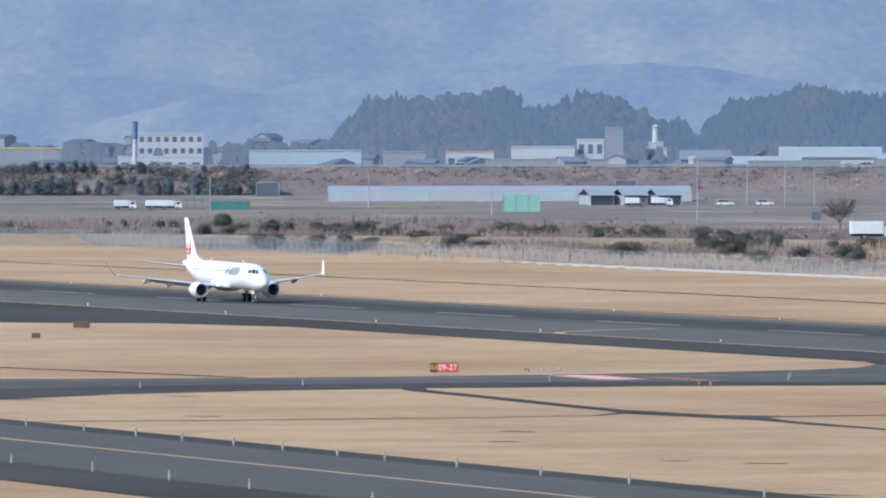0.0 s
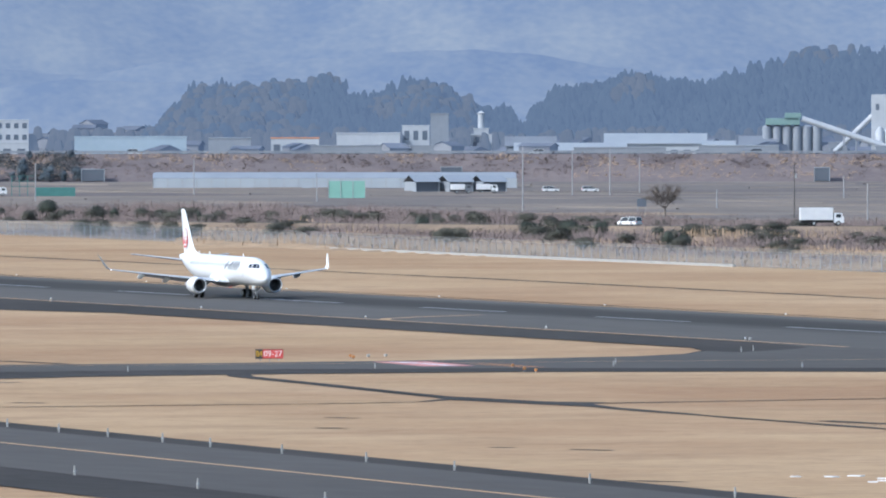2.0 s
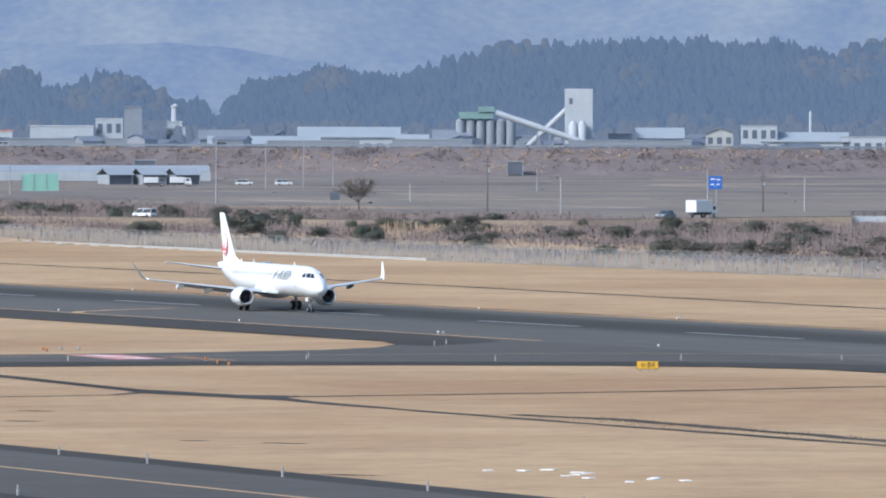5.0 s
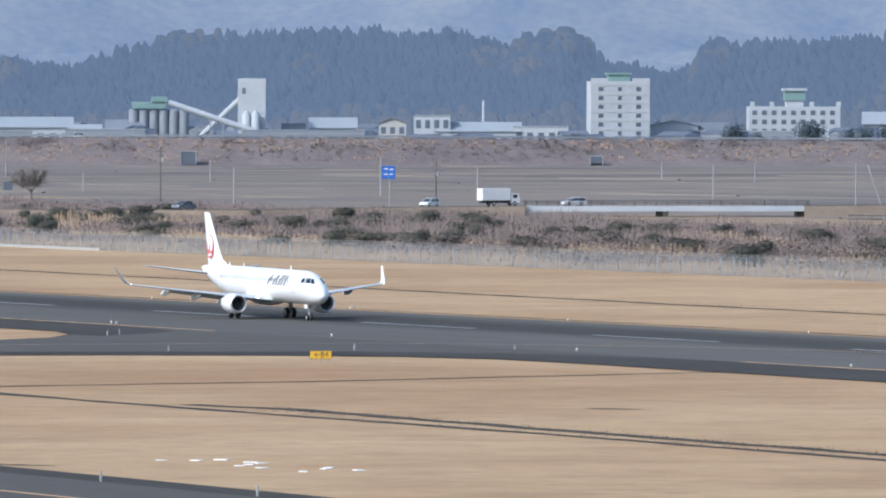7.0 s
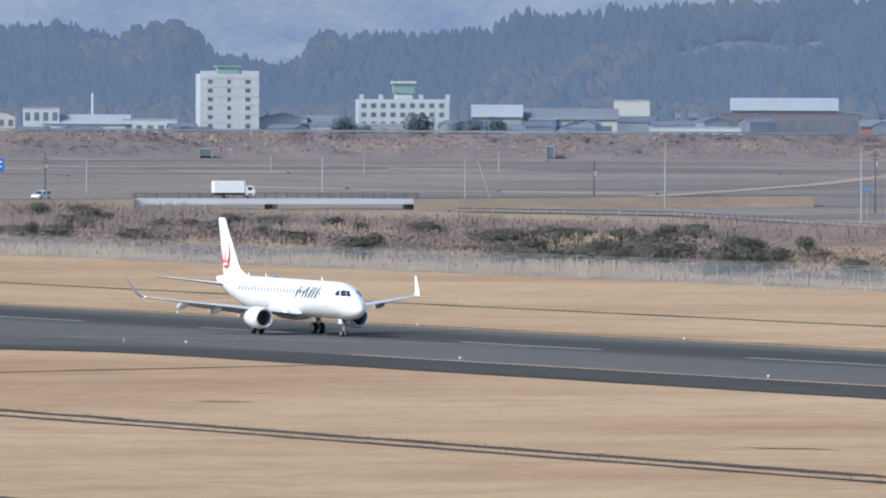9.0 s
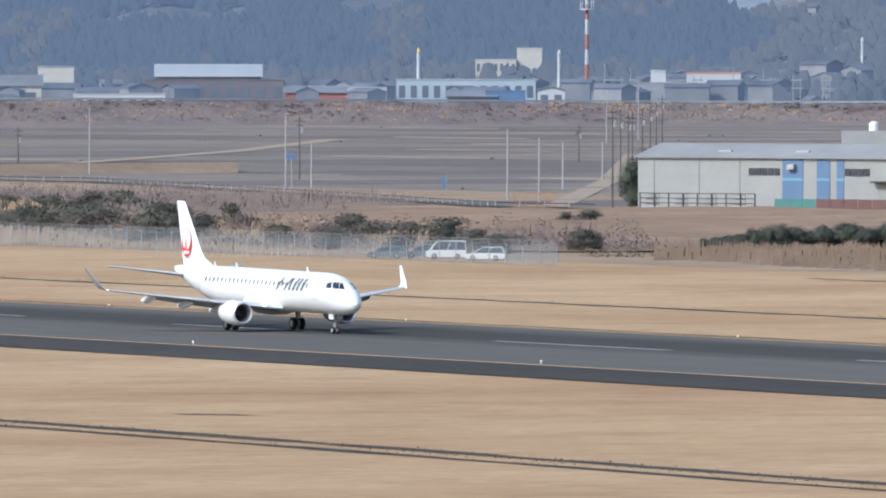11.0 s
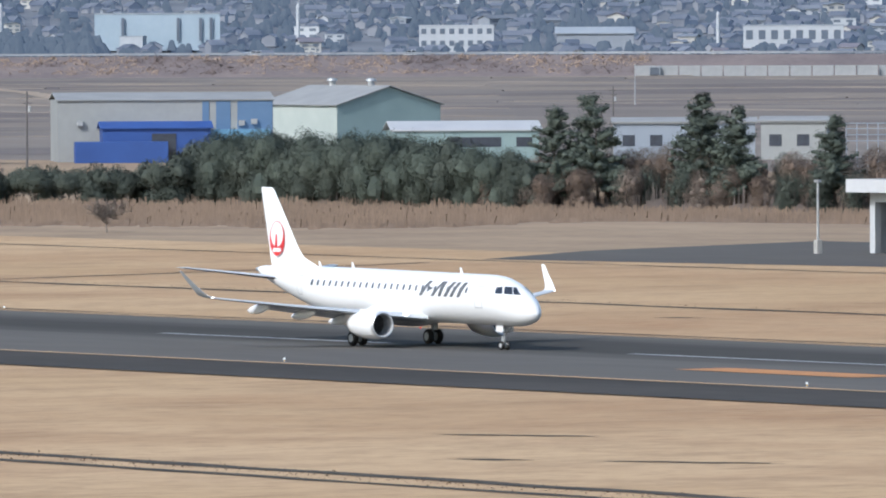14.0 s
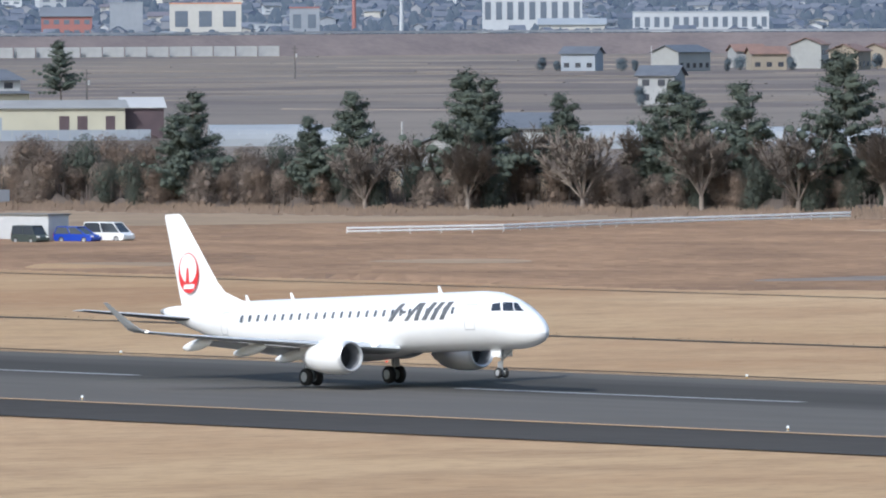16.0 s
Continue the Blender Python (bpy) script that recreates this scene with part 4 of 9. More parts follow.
# ---- airfield side: ditches, drains and the perimeter ----
def ragged(name, pts, w, material, label, z=0.06, step=3.0):
    """A narrow ribbon with uneven edges."""
    out = []
    for a, b in zip(pts, pts[1:]):
        n = max(1, int(math.dist(a, b) / step))
        out += [tuple(Vector(a).lerp(Vector(b), i / n)) for i in range(n)]
    out.append(pts[-1])
    bm = bmesh.new()
    vs = []
    for i, p in enumerate(out):
        a, b = Vector(out[max(i - 1, 0)]), Vector(out[min(i + 1, len(out) - 1)])
        d = (b - a).normalized()
        n_ = Vector((-d.y, d.x))
        k = w * (0.5 + 0.45 * noise.noise(Vector((p[0] / 9, p[1] / 9, w))))
        j = w * (0.5 + 0.45 * noise.noise(Vector((p[0] / 9, p[1] / 9, w + 9))))
        vs.append([bm.verts.new((*(Vector(p) - n_ * k), z)), bm.verts.new((*(Vector(p) + n_ * j), z))])
    for a, b in zip(vs, vs[1:]):
        bm.faces.new((a[0], b[0], b[1], a[1]))
    for f in bm.faces:
        f.normal_update()
        if f.normal.z < 0:
            f.normal_flip()
    return flat(name, bm, material, label, "ditch")


ragged("ditch_1", [(-826, 283.5), (-785, 283.2), (-690, 285.0), (-500, 285.4), (-300, 285.0)], 1.3, SOIL, "dark wet drainage ditch in the grass")
ragged("ditch_2", [(-776, 286.4), (-762, 289.4), (-700, 288.7), (-500, 290.0), (-300, 290.4)], 1.9, SOIL, "dark drainage rut in the grass")
ragged("ditch_3", [(-832.5, 226), (-831.5, 245), (-832.5, 266), (-835.5, 275.5), (-842, 280)], 1.0, SOIL, "dark drain crossing the grass")
ragged("ditch_4", [(-826, 285), (-828, 292), (-834.5, 320), (-844, 343), (-851.5, 361)], 1.2, SOIL, "dark drain crossing the grass")
ragged("ditch_5", [(-1040, 270), (-1014, 276.2), (-992.5, 281), (-968, 286)], 1.6, SOIL, "dark drain meeting the link taxiway")
ragged("drain_far_1", [(-2400, 484), (-1400, 477), (-1250, 472.5), (-1100, 468.4), (-300, 466.5)], 1.6, SOIL, "dark drain along the runway strip")
ragged("drain_far_3", [(-822, 467.5), (-836, 503), (-850, 530)], 1.0, SOIL, "thin dark drain leaving the runway strip")
ragged("drain_far_2", [(-1010, 543), (-860, 538), (-300, 540)], 1.0, SOIL, "thin dark drain along the grass")
ragged("grass_edge", [(-1700, 427), (-300, 427)], 0.8, SOIL, "worn turf edge beside the runway")

# link taxiway, flared where it meets the runway
link = [(-1010, 226), (-985, 240), (-972, 255), (-966, 270), (-965, 295), (-967.5, 312), (-973, 330), (-979, 343), (-987, 351), (-999, 357), (-1012, 360.4), (-880, 360.4), (-897, 359.4), (-908, 354.7),
        (-915, 346.5), (-921, 331), (-925.5, 312), (-924.5, 290), (-921, 274), (-913, 258.5), (-897, 243.5), (-880, 233), (-860, 227)]
flat("link_taxiway", sheet(link, 0.07), ASPHALT_DARK, "dark asphalt shoulders of the link taxiway", "taxiway")
lane = [(-985, 229), (-972, 243), (-966.3, 262), (-964.5, 280), (-964.5, 297), (-967, 313), (-972, 330), (-978, 343), (-986, 351), (-996.5, 356.6), (-990.5, 357.4), (-1000.5, 366.2), (-1009, 371.4), (-1028, 374.0), (-1045, 374.85),
        (-880, 374.85), (-893, 373.4), (-905, 372.2), (-916.6, 366.8), (-925.5, 358), (-930, 340), (-938, 313), (-940, 290), (-938, 270), (-930, 252), (-915, 238), (-900, 229)]
flat("link_lane", sheet(lane, 0.096), ASPHALT, "grey asphalt link taxiway", "taxiway")
flat("west_taxiway", sheet([(-1430, 230), (-1246, 230), (-1240, 300), (-1238, 337), (-1226, 353), (-1200, 360.4), (-1430, 360.4)], 0.085), ASPHALT_DARK, "dark asphalt taxiway joining the runway", "taxiway")
flat("hold_marking", sheet([(-965, 313.4), (-963.8, 318.4), (-947, 317.2), (-946.3, 312.2)], 0.105), mat("pink_red_marking", (0.62, 0.25, 0.22), (0.5, 0.22, 0.2), 0.3, 0.85), "faded red holding-position marking", "taxiway marking")
bm = bmesh.new()
for k in range(3):
    slab(-955, -940, 319.2 + 0.9 * k, 319.6 + 0.9 * k, 0.105, bm)
flat("hold_lines", bm, ORANGE, "worn orange holding lines", "taxiway marking")
bm = bmesh.new()
for k in range(6):
    slab(-963.5 + 2.8 * k, -962.0 + 2.8 * k, 314.6, 316.2, 0.112, bm)
flat("hold_writing", bm, WHITE, "worn white bars on the red holding marking", "taxiway marking")
pts = [(-958, 240 + 8 * k) for k in range(14)] + [(-958 + 60 * (1 - math.cos(a)), 352 + 48 * math.sin(a)) for a in [i * 0.14 for i in range(1, 12)]]
ribbon("perimeter_track", [(-925, 288.5), (-918, 286.6), (-890, 284.7), (-870, 283.0), (-850, 281.6), (-838, 281.8), (-826, 284.2)], 2.1, 0.062, ASPHALT_DARK, "narrow dark asphalt track across the grass", "track")
flat("track_junction", sheet([(-852, 281.0), (-840, 279.2), (-832, 280.6), (-815, 283.4), (-812, 284.0), (-824, 285.6), (-829, 288.5), (-833, 284.8), (-850, 282.8)], 0.066), ASPHALT_DARK, "widened dark junction of the track", "track")
ribbon("lead_line_west", [(-1150, 375), (-1157, 377.5), (-1165, 384), (-1174, 394)], 1.2, 0.128, LINE, "worn yellow turn-off line", "taxiway marking")
ribbon("lead_line", pts, 0.5, 0.128, LINE, "worn yellow taxiway lead-in line", "taxiway marking")
for nm, y0, y1 in (("touchdown_bar_1", 387.2, 391.4), ("touchdown_bar_2", 410.0, 414.2)):
    flat(nm, slab(-592, -572, y0, y1, 0.13), ORANGE, "orange painted touchdown marking", "runway marking")
# ---- plants ----
flat("rough_grass", sheet([(-2400, 556), (-700, 556), (-600, 900), (-1480, 830), (-2400, 800)], 0.025), mat("rough_winter_grass", (0.36, 0.27, 0.185), (0.235, 0.175, 0.125), 0.05, 1.0, fine=0.5, spec=0.05, detail=6), "rough tan winter grass beyond the airfield", "grass")


def limb(bm, p, q, r0, r1, n=5):
    tube(p, q, r0, r1, n, bm)


def pine_tree(seed, h, spread, label):
    """A pine: bent tapered trunk, tiers of limbs, needle clumps with gaps between."""
    r = random.Random(seed)
    t = thing("pine_tree", pose(0, 0, 0), label, "tree", "pines along the tree belt")
    bm, soup = bmesh.new(), Soup()
    pts = [Vector((0, 0, -0.1))]
    for k in range(1, 7):
        pts.append(Vector((pts[-1].x + r.uniform(-0.15, 0.15), pts[-1].y + r.uniform(-0.15, 0.15), h * k / 6)))
    for k in range(6):
        limb(bm, pts[k], pts[k + 1], 0.17 * (1 - k / 6.6), 0.17 * (1 - (k + 1) / 6.6), 6)

    def stem(u):
        k = min(5, int(u * 6))
        return pts[k].lerp(pts[k + 1], u * 6 - k)
    tiers = 20
    for k in range(tiers):
        u = 0.2 + 0.78 * k / (tiers - 1)
        ln = spread * (1.05 - u) ** 0.62 * (0.8 if u < 0.3 else 1.0) * r.uniform(0.85, 1.45)
        for i in range(r.choice((3, 4, 5))):
            if r.random() < 0.16:
                continue
            a = r.uniform(0, 6.283)
            l_ = ln * r.uniform(0.55, 1.1)
            p = stem(min(0.98, max(0.15, u + r.uniform(-0.06, 0.06))))
            q = p + Vector((math.cos(a) * l_, math.sin(a) * l_, l_ * r.uniform(0.0, 0.4)))
            limb(bm, p, q, 0.045, 0.015, 4)
            for w in range(4):
                c = p.lerp(q, (0.32, 0.56, 0.8, 1.02)[w])
                s_ = (0.4 + 0.15 * ln) * (1.0 - 0.12 * w)
                heart(soup, c, s_ * 0.6, s_ * 0.42)
                for _ in range(44):
                    o = Vector((r.gauss(0, 0.5), r.gauss(0, 0.5), r.gauss(0.05, 0.5))) * s_
                    leaf(soup, c + o, Vector((math.cos(a) * 0.7 + o.x / s_, math.sin(a) * 0.7 + o.y / s_, 0.6 + o.z / s_ * 2)).normalized(), 0.17, r, 0.6)
    part("trunk", bm, BARK, t)
    soup.make("crown", PINE, t, "dark green needles")
    return t


def bare_tree(seed, h, spread, material, label, twig=1.0, trunk=0.27):
    """A leafless broadleaf: forking limbs down to fine twigs."""
    r = random.Random(seed)
    t = thing("bare_tree", pose(0, 0, 0), label, "tree", "bare trees along the belt")
    bm, soup = bmesh.new(), Soup()

    def grow(p, d, ln, rad, depth):
        q = p + d * ln
        if depth <= 2:
            limb(bm, p, q, rad, rad * 0.7, 5)
        else:
            n_ = d.orthogonal().normalized() * rad * 1.5 * twig
            soup.add((p - n_, p + n_, q))
            n2 = d.cross(n_).normalized() * rad * 1.5 * twig
            soup.add((p - n2, p + n2, q))
        if depth == 5:
            return
        for _ in range(4 if depth else 5):
            a = Vector((r.gauss(0, 1), r.gauss(0, 1), r.gauss(0.25, 0.5))).normalized()
            nd = (d * 1.0 + a * (0.62 * spread)).normalized()
            nd.z = max(nd.z, 0.05)
            grow(q if r.random() < 0.6 else p.lerp(q, r.uniform(0.55, 0.95)), nd.normalized(), (h * 0.27 if depth == 0 else ln) * r.uniform(0.6, 0.85), rad * 0.62, depth + 1)
    grow(Vector((0, 0, -0.1)), Vector((0.03, 0, 1)).normalized(), h * trunk, 0.11 * h / 6, 0)
    part("trunk", bm, material, t)
    soup.make("crown", BARK, t, "fine leafless twigs")
    return t


def fan_tree(seed, h, w, forks, wood, fine, label, thick=0.045):
    """A leafless tree like a vase: a short trunk, limbs fanning out, a haze of fine twigs."""
    r = random.Random(seed)
    t = thing("bare_tree", pose(0, 0, 0), label, "tree", "bare trees along the belt")
    bm, soup = bmesh.new(), Soup()
    top = Vector((r.uniform(-0.1, 0.1), 0, h * forks))
    limb(bm, (0, 0, -0.1), top, 0.034 * h, 0.028 * h, 7)

    def strand(p, q, k):
        n_ = (q - p).orthogonal().normalized() * k
        m_ = (q - p).cross(n_).normalized() * k
        up = Vector((r.gauss(0, 0.3), -0.45 + r.gauss(0, 0.3), 0.8)).normalized()
        soup.add((p - n_, p + n_, q), up)
        soup.add((p - m_, p + m_, q), up)
    for i in range(13):
        a = 2.4 * i + r.uniform(-0.4, 0.4)
        lean = (i + 0.6) / 13
        reach = 0.5 * w * math.sqrt(lean) * r.uniform(0.85, 1.15)
        tip = Vector((math.cos(a) * reach, math.sin(a) * reach, h * (0.92 - 0.3 * lean ** 2) * r.uniform(0.85, 1.0)))
        mid = top.lerp(tip, 0.5) + Vector((0, 0, h * 0.04)) + Vector((r.gauss(0, 0.2), r.gauss(0, 0.2), 0))
        limb(bm, top + Vector((0, 0, -0.1 * r.random())), mid, 0.011 * h, 0.007 * h, 5)
        limb(bm, mid, tip, 0.007 * h, 0.003 * h, 4)
        for _ in range(17):
            u = r.uniform(0.25, 1.0)
            p = top.lerp(mid, u * 2) if u < 0.5 else mid.lerp(tip, u * 2 - 1)
            d = (tip - top).normalized() + Vector((r.gauss(0, 0.55), r.gauss(0, 0.55), r.gauss(0.1, 0.35)))
            q = p + d.normalized() * (0.6 * h + 0.4 * w) * r.uniform(0.12, 0.27)
            strand(p, q, thick)
            for _ in range(22):
                e = (d.normalized() + Vector((r.gauss(0, 0.6), r.gauss(0, 0.6), r.gauss(0.05, 0.45)))).normalized()
                o = p.lerp(q, r.uniform(0.2, 1.0))
                strand(o, o + e * h * r.uniform(0.05, 0.13), thick * 0.75)
    part("trunk", bm, wood, t)
    soup.make("crown", fine, t, "haze of fine leafless twigs")
    return t


def heart(soup, c, rw, rh):
    """The dense inside of a clump: a small, very uneven ball."""
    A, U = 9, 6

    def p_(i, j):
        a, u = 2 * math.pi * (i % A) / A, math.pi * j / U
        n_ = Vector((math.cos(a) * math.sin(u), math.sin(a) * math.sin(u), math.cos(u)))
        k = 0.85 + 0.3 * noise.noise(c * 3 + n_ * 1.7) + 0.35 * noise.noise(c * 5 + n_ * 4.5)
        return c + Vector((n_.x * rw, n_.y * rw, n_.z * rh)) * k
    for i in range(A):
        for j in range(U):
            a, u = 2 * math.pi * (i + 0.5) / A, math.pi * (j + 0.5) / U
            n_ = Vector((math.cos(a) * math.sin(u), math.sin(a) * math.sin(u), math.cos(u) + 0.35))
            n_ += Vector((noise.noise(c * 9 + n_ * 3), noise.noise(c * 7 + n_ * 4), noise.noise(c * 8 + n_ * 5))) * 0.5
            soup.add((p_(i, j), p_(i, j + 1), p_(i + 1, j + 1), p_(i + 1, j)), n_.normalized())


def leafy_tree(seed, h, w, material, label, name="evergreen_shrub", category="shrub", group="evergreen belt", dense=9.0, size=0.15, core=0.6):
    """A shrubby tree: short stems and a lumpy crown of leaf clumps."""
    r = random.Random(seed)
    t = thing(name, pose(0, 0, 0), label, category, group)
    bm, soup = bmesh.new(), Soup()
    for k in range(3):
        limb(bm, (0, 0, -0.1), (r.uniform(-0.4, 0.4) * w, r.uniform(-0.4, 0.4) * w, h * 0.6), 0.09, 0.03, 5)
    part("stem", bm, BARK, t)
    lobes = [(Vector((r.uniform(-0.55, 0.55) * w, r.uniform(-0.55, 0.55) * w, h * r.uniform(0.2, 0.8))), r.uniform(0.45, 0.7) * w, h * r.uniform(0.2, 0.3)) for _ in range(9)]
    lobes.append((Vector((r.uniform(-0.2, 0.2) * w, 0, h * 0.78)), 0.5 * w, h * 0.24))
    for c, rw, rh in lobes:
        if core:
            heart(soup, c, rw * core, rh * core)
        for _ in range(int(60 * dense)):
            n_ = Vector((r.gauss(0, 1), r.gauss(0, 1), r.gauss(0, 1))).normalized()
            p = c + Vector((n_.x * rw, n_.y * rw, n_.z * rh)) * r.uniform(0.5, 1.0) ** 0.5 * (1.08 + 0.3 * noise.noise(c * 2 + n_ * 2.2))
            p.z = max(p.z, 0.05)
            leaf(soup, p, (n_ + Vector((c.x / w, c.y / w, 0.4)) + Vector((r.gauss(0, 0.25), r.gauss(0, 0.25), r.gauss(0, 0.25)))).normalized(), size, r, 0.6)
    soup.make("crown", material, t)
    return t


class Nursery:
    """Places templates: the first use moves the template itself, later ones copy it."""

    def __init__(self, *templates):
        self.t, self.used = templates, [False] * len(templates)

    def put(self, i, m, scale=1.0):
        m = m @ Matrix.Scale(scale, 4)
        loc, rot, sc = m.decompose()
        if not self.used[i]:
            self.used[i] = True
            self.t[i].matrix_basis = m
            return self.t[i]
        o = copy_thing(self.t[i], Matrix.LocRotScale(loc, rot, None))
        o.scale = sc
        return o


pines = Nursery(pine_tree(1, 11.5, 4.2, "tall dark green pine with open tiers"), pine_tree(2, 10, 3.1, "slender dark green pine with a thin crown"), pine_tree(5, 13, 5.6, "broad spreading dark green pine"))
bares = Nursery(fan_tree(11, 7.0, 7.0, 0.16, PALEBARK, PALEBARK, "leafless pale-barked tree with spreading branches"), fan_tree(12, 7.5, 6.0, 0.2, PALEBARK, PALEBARK, "leafless pale-barked tree with upright branches"),
                bare_tree(15, 6.5, 1.0, BARK, "leafless reddish-grey tree with fine twigs", 1.2), fan_tree(18, 6.5, 10.0, 0.26, PALEBARK, PALEBARK, "lone leafless tree with a wide fan of twigs", 0.032))
evers = Nursery(leafy_tree(21, 4.0, 1.7, GREEN, "dark evergreen shrub in the windbreak"), leafy_tree(22, 4.0, 2.0, GREEN, "dense dark evergreen shrub in the windbreak"), leafy_tree(23, 7.6, 2.4, GREEN, "tall dense evergreen tree in the windbreak", "evergreen_tree", "tree", dense=14.0, size=0.15, core=0.62),
                leafy_tree(24, 8.0, 2.7, PINE, "tall bluish-green evergreen tree in the windbreak", "evergreen_tree", "tree", dense=14.0, size=0.15, core=0.62))
browns = Nursery(leafy_tree(31, 5.0, 2.0, RUST, "brown-leaved winter tree in the belt", "brown_tree", "tree", "brown trees in the belt", 20.0, 0.085, 0.3), leafy_tree(32, 4.6, 1.8, TWIGGY, "grey-brown half-bare tree in the belt", "brown_tree", "tree", "brown trees in the belt", 20.0, 0.085, 0.3),
                 leafy_tree(33, 5.2, 1.7, GREEN, "dull green tree in the belt", "green_tree", "tree", "brown trees in the belt", 20.0, 0.085, 0.3))
rp = random.Random(17)


def belt(b):
    return ramp_of(((-62.3, 1290), (-59.3, 1270), (-57.4, 1228), (-54, 1180), (-51, 1140), (-48, 1110)), b)


# low evergreen windbreak
b = -62.25
while b < -59.15:
    k = ramp_of(((-62.3, 0.42), (-61.9, 0.72), (-60.6, 1.0), (-59.6, 1.15), (-59.1, 1.5)), b)
    evers.put(rp.choice((0, 1)), spot(b, belt(b) + rp.uniform(-3, 3), 0, rp.uniform(0, 360)), k * rp.uniform(0.85, 1.1))
    b += 0.068 * (0.8 + 0.3 * k)
# tall evergreen block
for i in range(60):
    b = -59.2 + 1.65 * (i % 30) / 29.0 + rp.uniform(-0.04, 0.04)
    evers.put(rp.choice((2, 3)), spot(b, belt(b) + (i // 30) * 6 + rp.uniform(-2, 2), 0, rp.uniform(0, 360)), rp.uniform(0.86, 1.12) * (0.86 if b > -57.9 else 1.0))
# mixed brown belt
b = -57.75
while b < -48.6:
    for row in (0, 1):
        browns.put(rp.choices((0, 1, 2), (0.4, 0.33, 0.27))[0], spot(b + rp.uniform(-0.05, 0.05), belt(b) + row * 7 + rp.uniform(-3, 3), 0, rp.uniform(0, 360)), rp.uniform(0.85, 1.3) * (1.12 if row else 0.85))
    b += 0.105
for b, h, kind in ((-57.42, 11.2, 2), (-57.2, 12.6, 0), (-56.67, 12.6, 1), (-56.5, 11.3, 1), (-56.0, 10.4, 1), (-54.74, 11.0, 1), (-54.47, 11.4, 0), (-54.16, 11.3, 1), (-54.0, 9.2, 1), (-53.75, 9.0, 1),
                   (-52.52, 11.6, 0), (-52.6, 9.0, 2), (-51.92, 9.2, 1), (-51.7, 11.6, 1), (-51.12, 13.6, 2), (-51.05, 13.0, 0), (-50.64, 11.4, 1), (-50.12, 12.8, 0), (-49.98, 11.4, 2), (-49.72, 12.6, 0), (-49.2, 15.6, 2), (-48.8, 13.0, 0)):
    pines.put(kind, spot(b, belt(b) + rp.uniform(0, 5), 0, rp.uniform(0, 360)), h / (11.5, 10, 13)[kind])
for b, h, kind in ((-51.65, 6.2, 0), (-51.13, 6.4, 1), (-50.55, 7.2, 0), (-49.95, 7.4, 1), (-49.46, 7.2, 0), (-49.02, 7.6, 1), (-55.2, 6.5, 2), (-50.85, 9.5, 2), (-50.3, 9.8, 2), (-52.2, 6.6, 2), (-53.3, 6.8, 2), (-53.9, 6.4, 2), (-49.7, 8.6, 2), (-51.4, 8.2, 2)):
    bares.put(kind, spot(b, belt(b) - (5 if kind < 2 else -2), 0, rp.uniform(0, 360)), (1.12 if kind < 2 else 1.25) * h / (7.0, 7.5, 6.5)[kind])
bares.put(3, spot(-59.67, 1140, 0, 40), 0.5)
bares.put(3, spot(-70.52, 2322, 0, 10), 1.0)
pines.put(2, spot(-53.18, 2160, 0, 80), 0.9)
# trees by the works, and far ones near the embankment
# leaf colour lightened and blued to imitate haze at this range
FARTREE = mat("haze_blued_evergreen", (0.115, 0.142, 0.165), (0.085, 0.108, 0.13), 0.4, 0.95, fine=2.0, spec=0.05, vary=0.2)
far_evers = Nursery(leafy_tree(41, 7.6, 2.9, FARTREE, "far evergreen tree beside the expressway, blued for haze", "far_evergreen_tree", "tree", "trees along the expressway", 5.0, 0.28, 0.5), leafy_tree(42, 7.0, 3.3, FARTREE, "broad far evergreen tree beside the expressway, blued for haze", "far_evergreen_tree", "tree", "trees along the expressway", 5.0, 0.28, 0.5))
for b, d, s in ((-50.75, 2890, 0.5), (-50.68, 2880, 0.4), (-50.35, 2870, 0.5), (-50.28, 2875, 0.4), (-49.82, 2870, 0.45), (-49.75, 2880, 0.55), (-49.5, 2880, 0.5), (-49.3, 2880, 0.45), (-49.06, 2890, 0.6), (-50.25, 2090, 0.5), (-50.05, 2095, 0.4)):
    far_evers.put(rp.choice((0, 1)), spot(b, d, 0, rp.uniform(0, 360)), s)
for b, d, h in ((-62.62, 1655, 7.2), (-62.55, 1670, 8.5), (-62.3, 1690, 9.2), (-62.15, 1690, 8.8), (-61.0, 1690, 9.6)):
    evers.put(2, spot(b, d, 0, rp.uniform(0, 360)), h / 7.6)
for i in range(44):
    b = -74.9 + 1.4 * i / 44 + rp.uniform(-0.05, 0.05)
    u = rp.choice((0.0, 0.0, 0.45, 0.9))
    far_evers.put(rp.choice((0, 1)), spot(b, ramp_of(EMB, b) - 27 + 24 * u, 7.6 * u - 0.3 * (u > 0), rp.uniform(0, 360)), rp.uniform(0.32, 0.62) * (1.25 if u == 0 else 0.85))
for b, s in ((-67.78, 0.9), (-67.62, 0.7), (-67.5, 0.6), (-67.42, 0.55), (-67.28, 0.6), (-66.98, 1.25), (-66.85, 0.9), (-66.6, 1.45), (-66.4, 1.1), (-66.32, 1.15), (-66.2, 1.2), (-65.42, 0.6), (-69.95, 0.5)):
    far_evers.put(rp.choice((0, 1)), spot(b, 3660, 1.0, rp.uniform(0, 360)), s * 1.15)
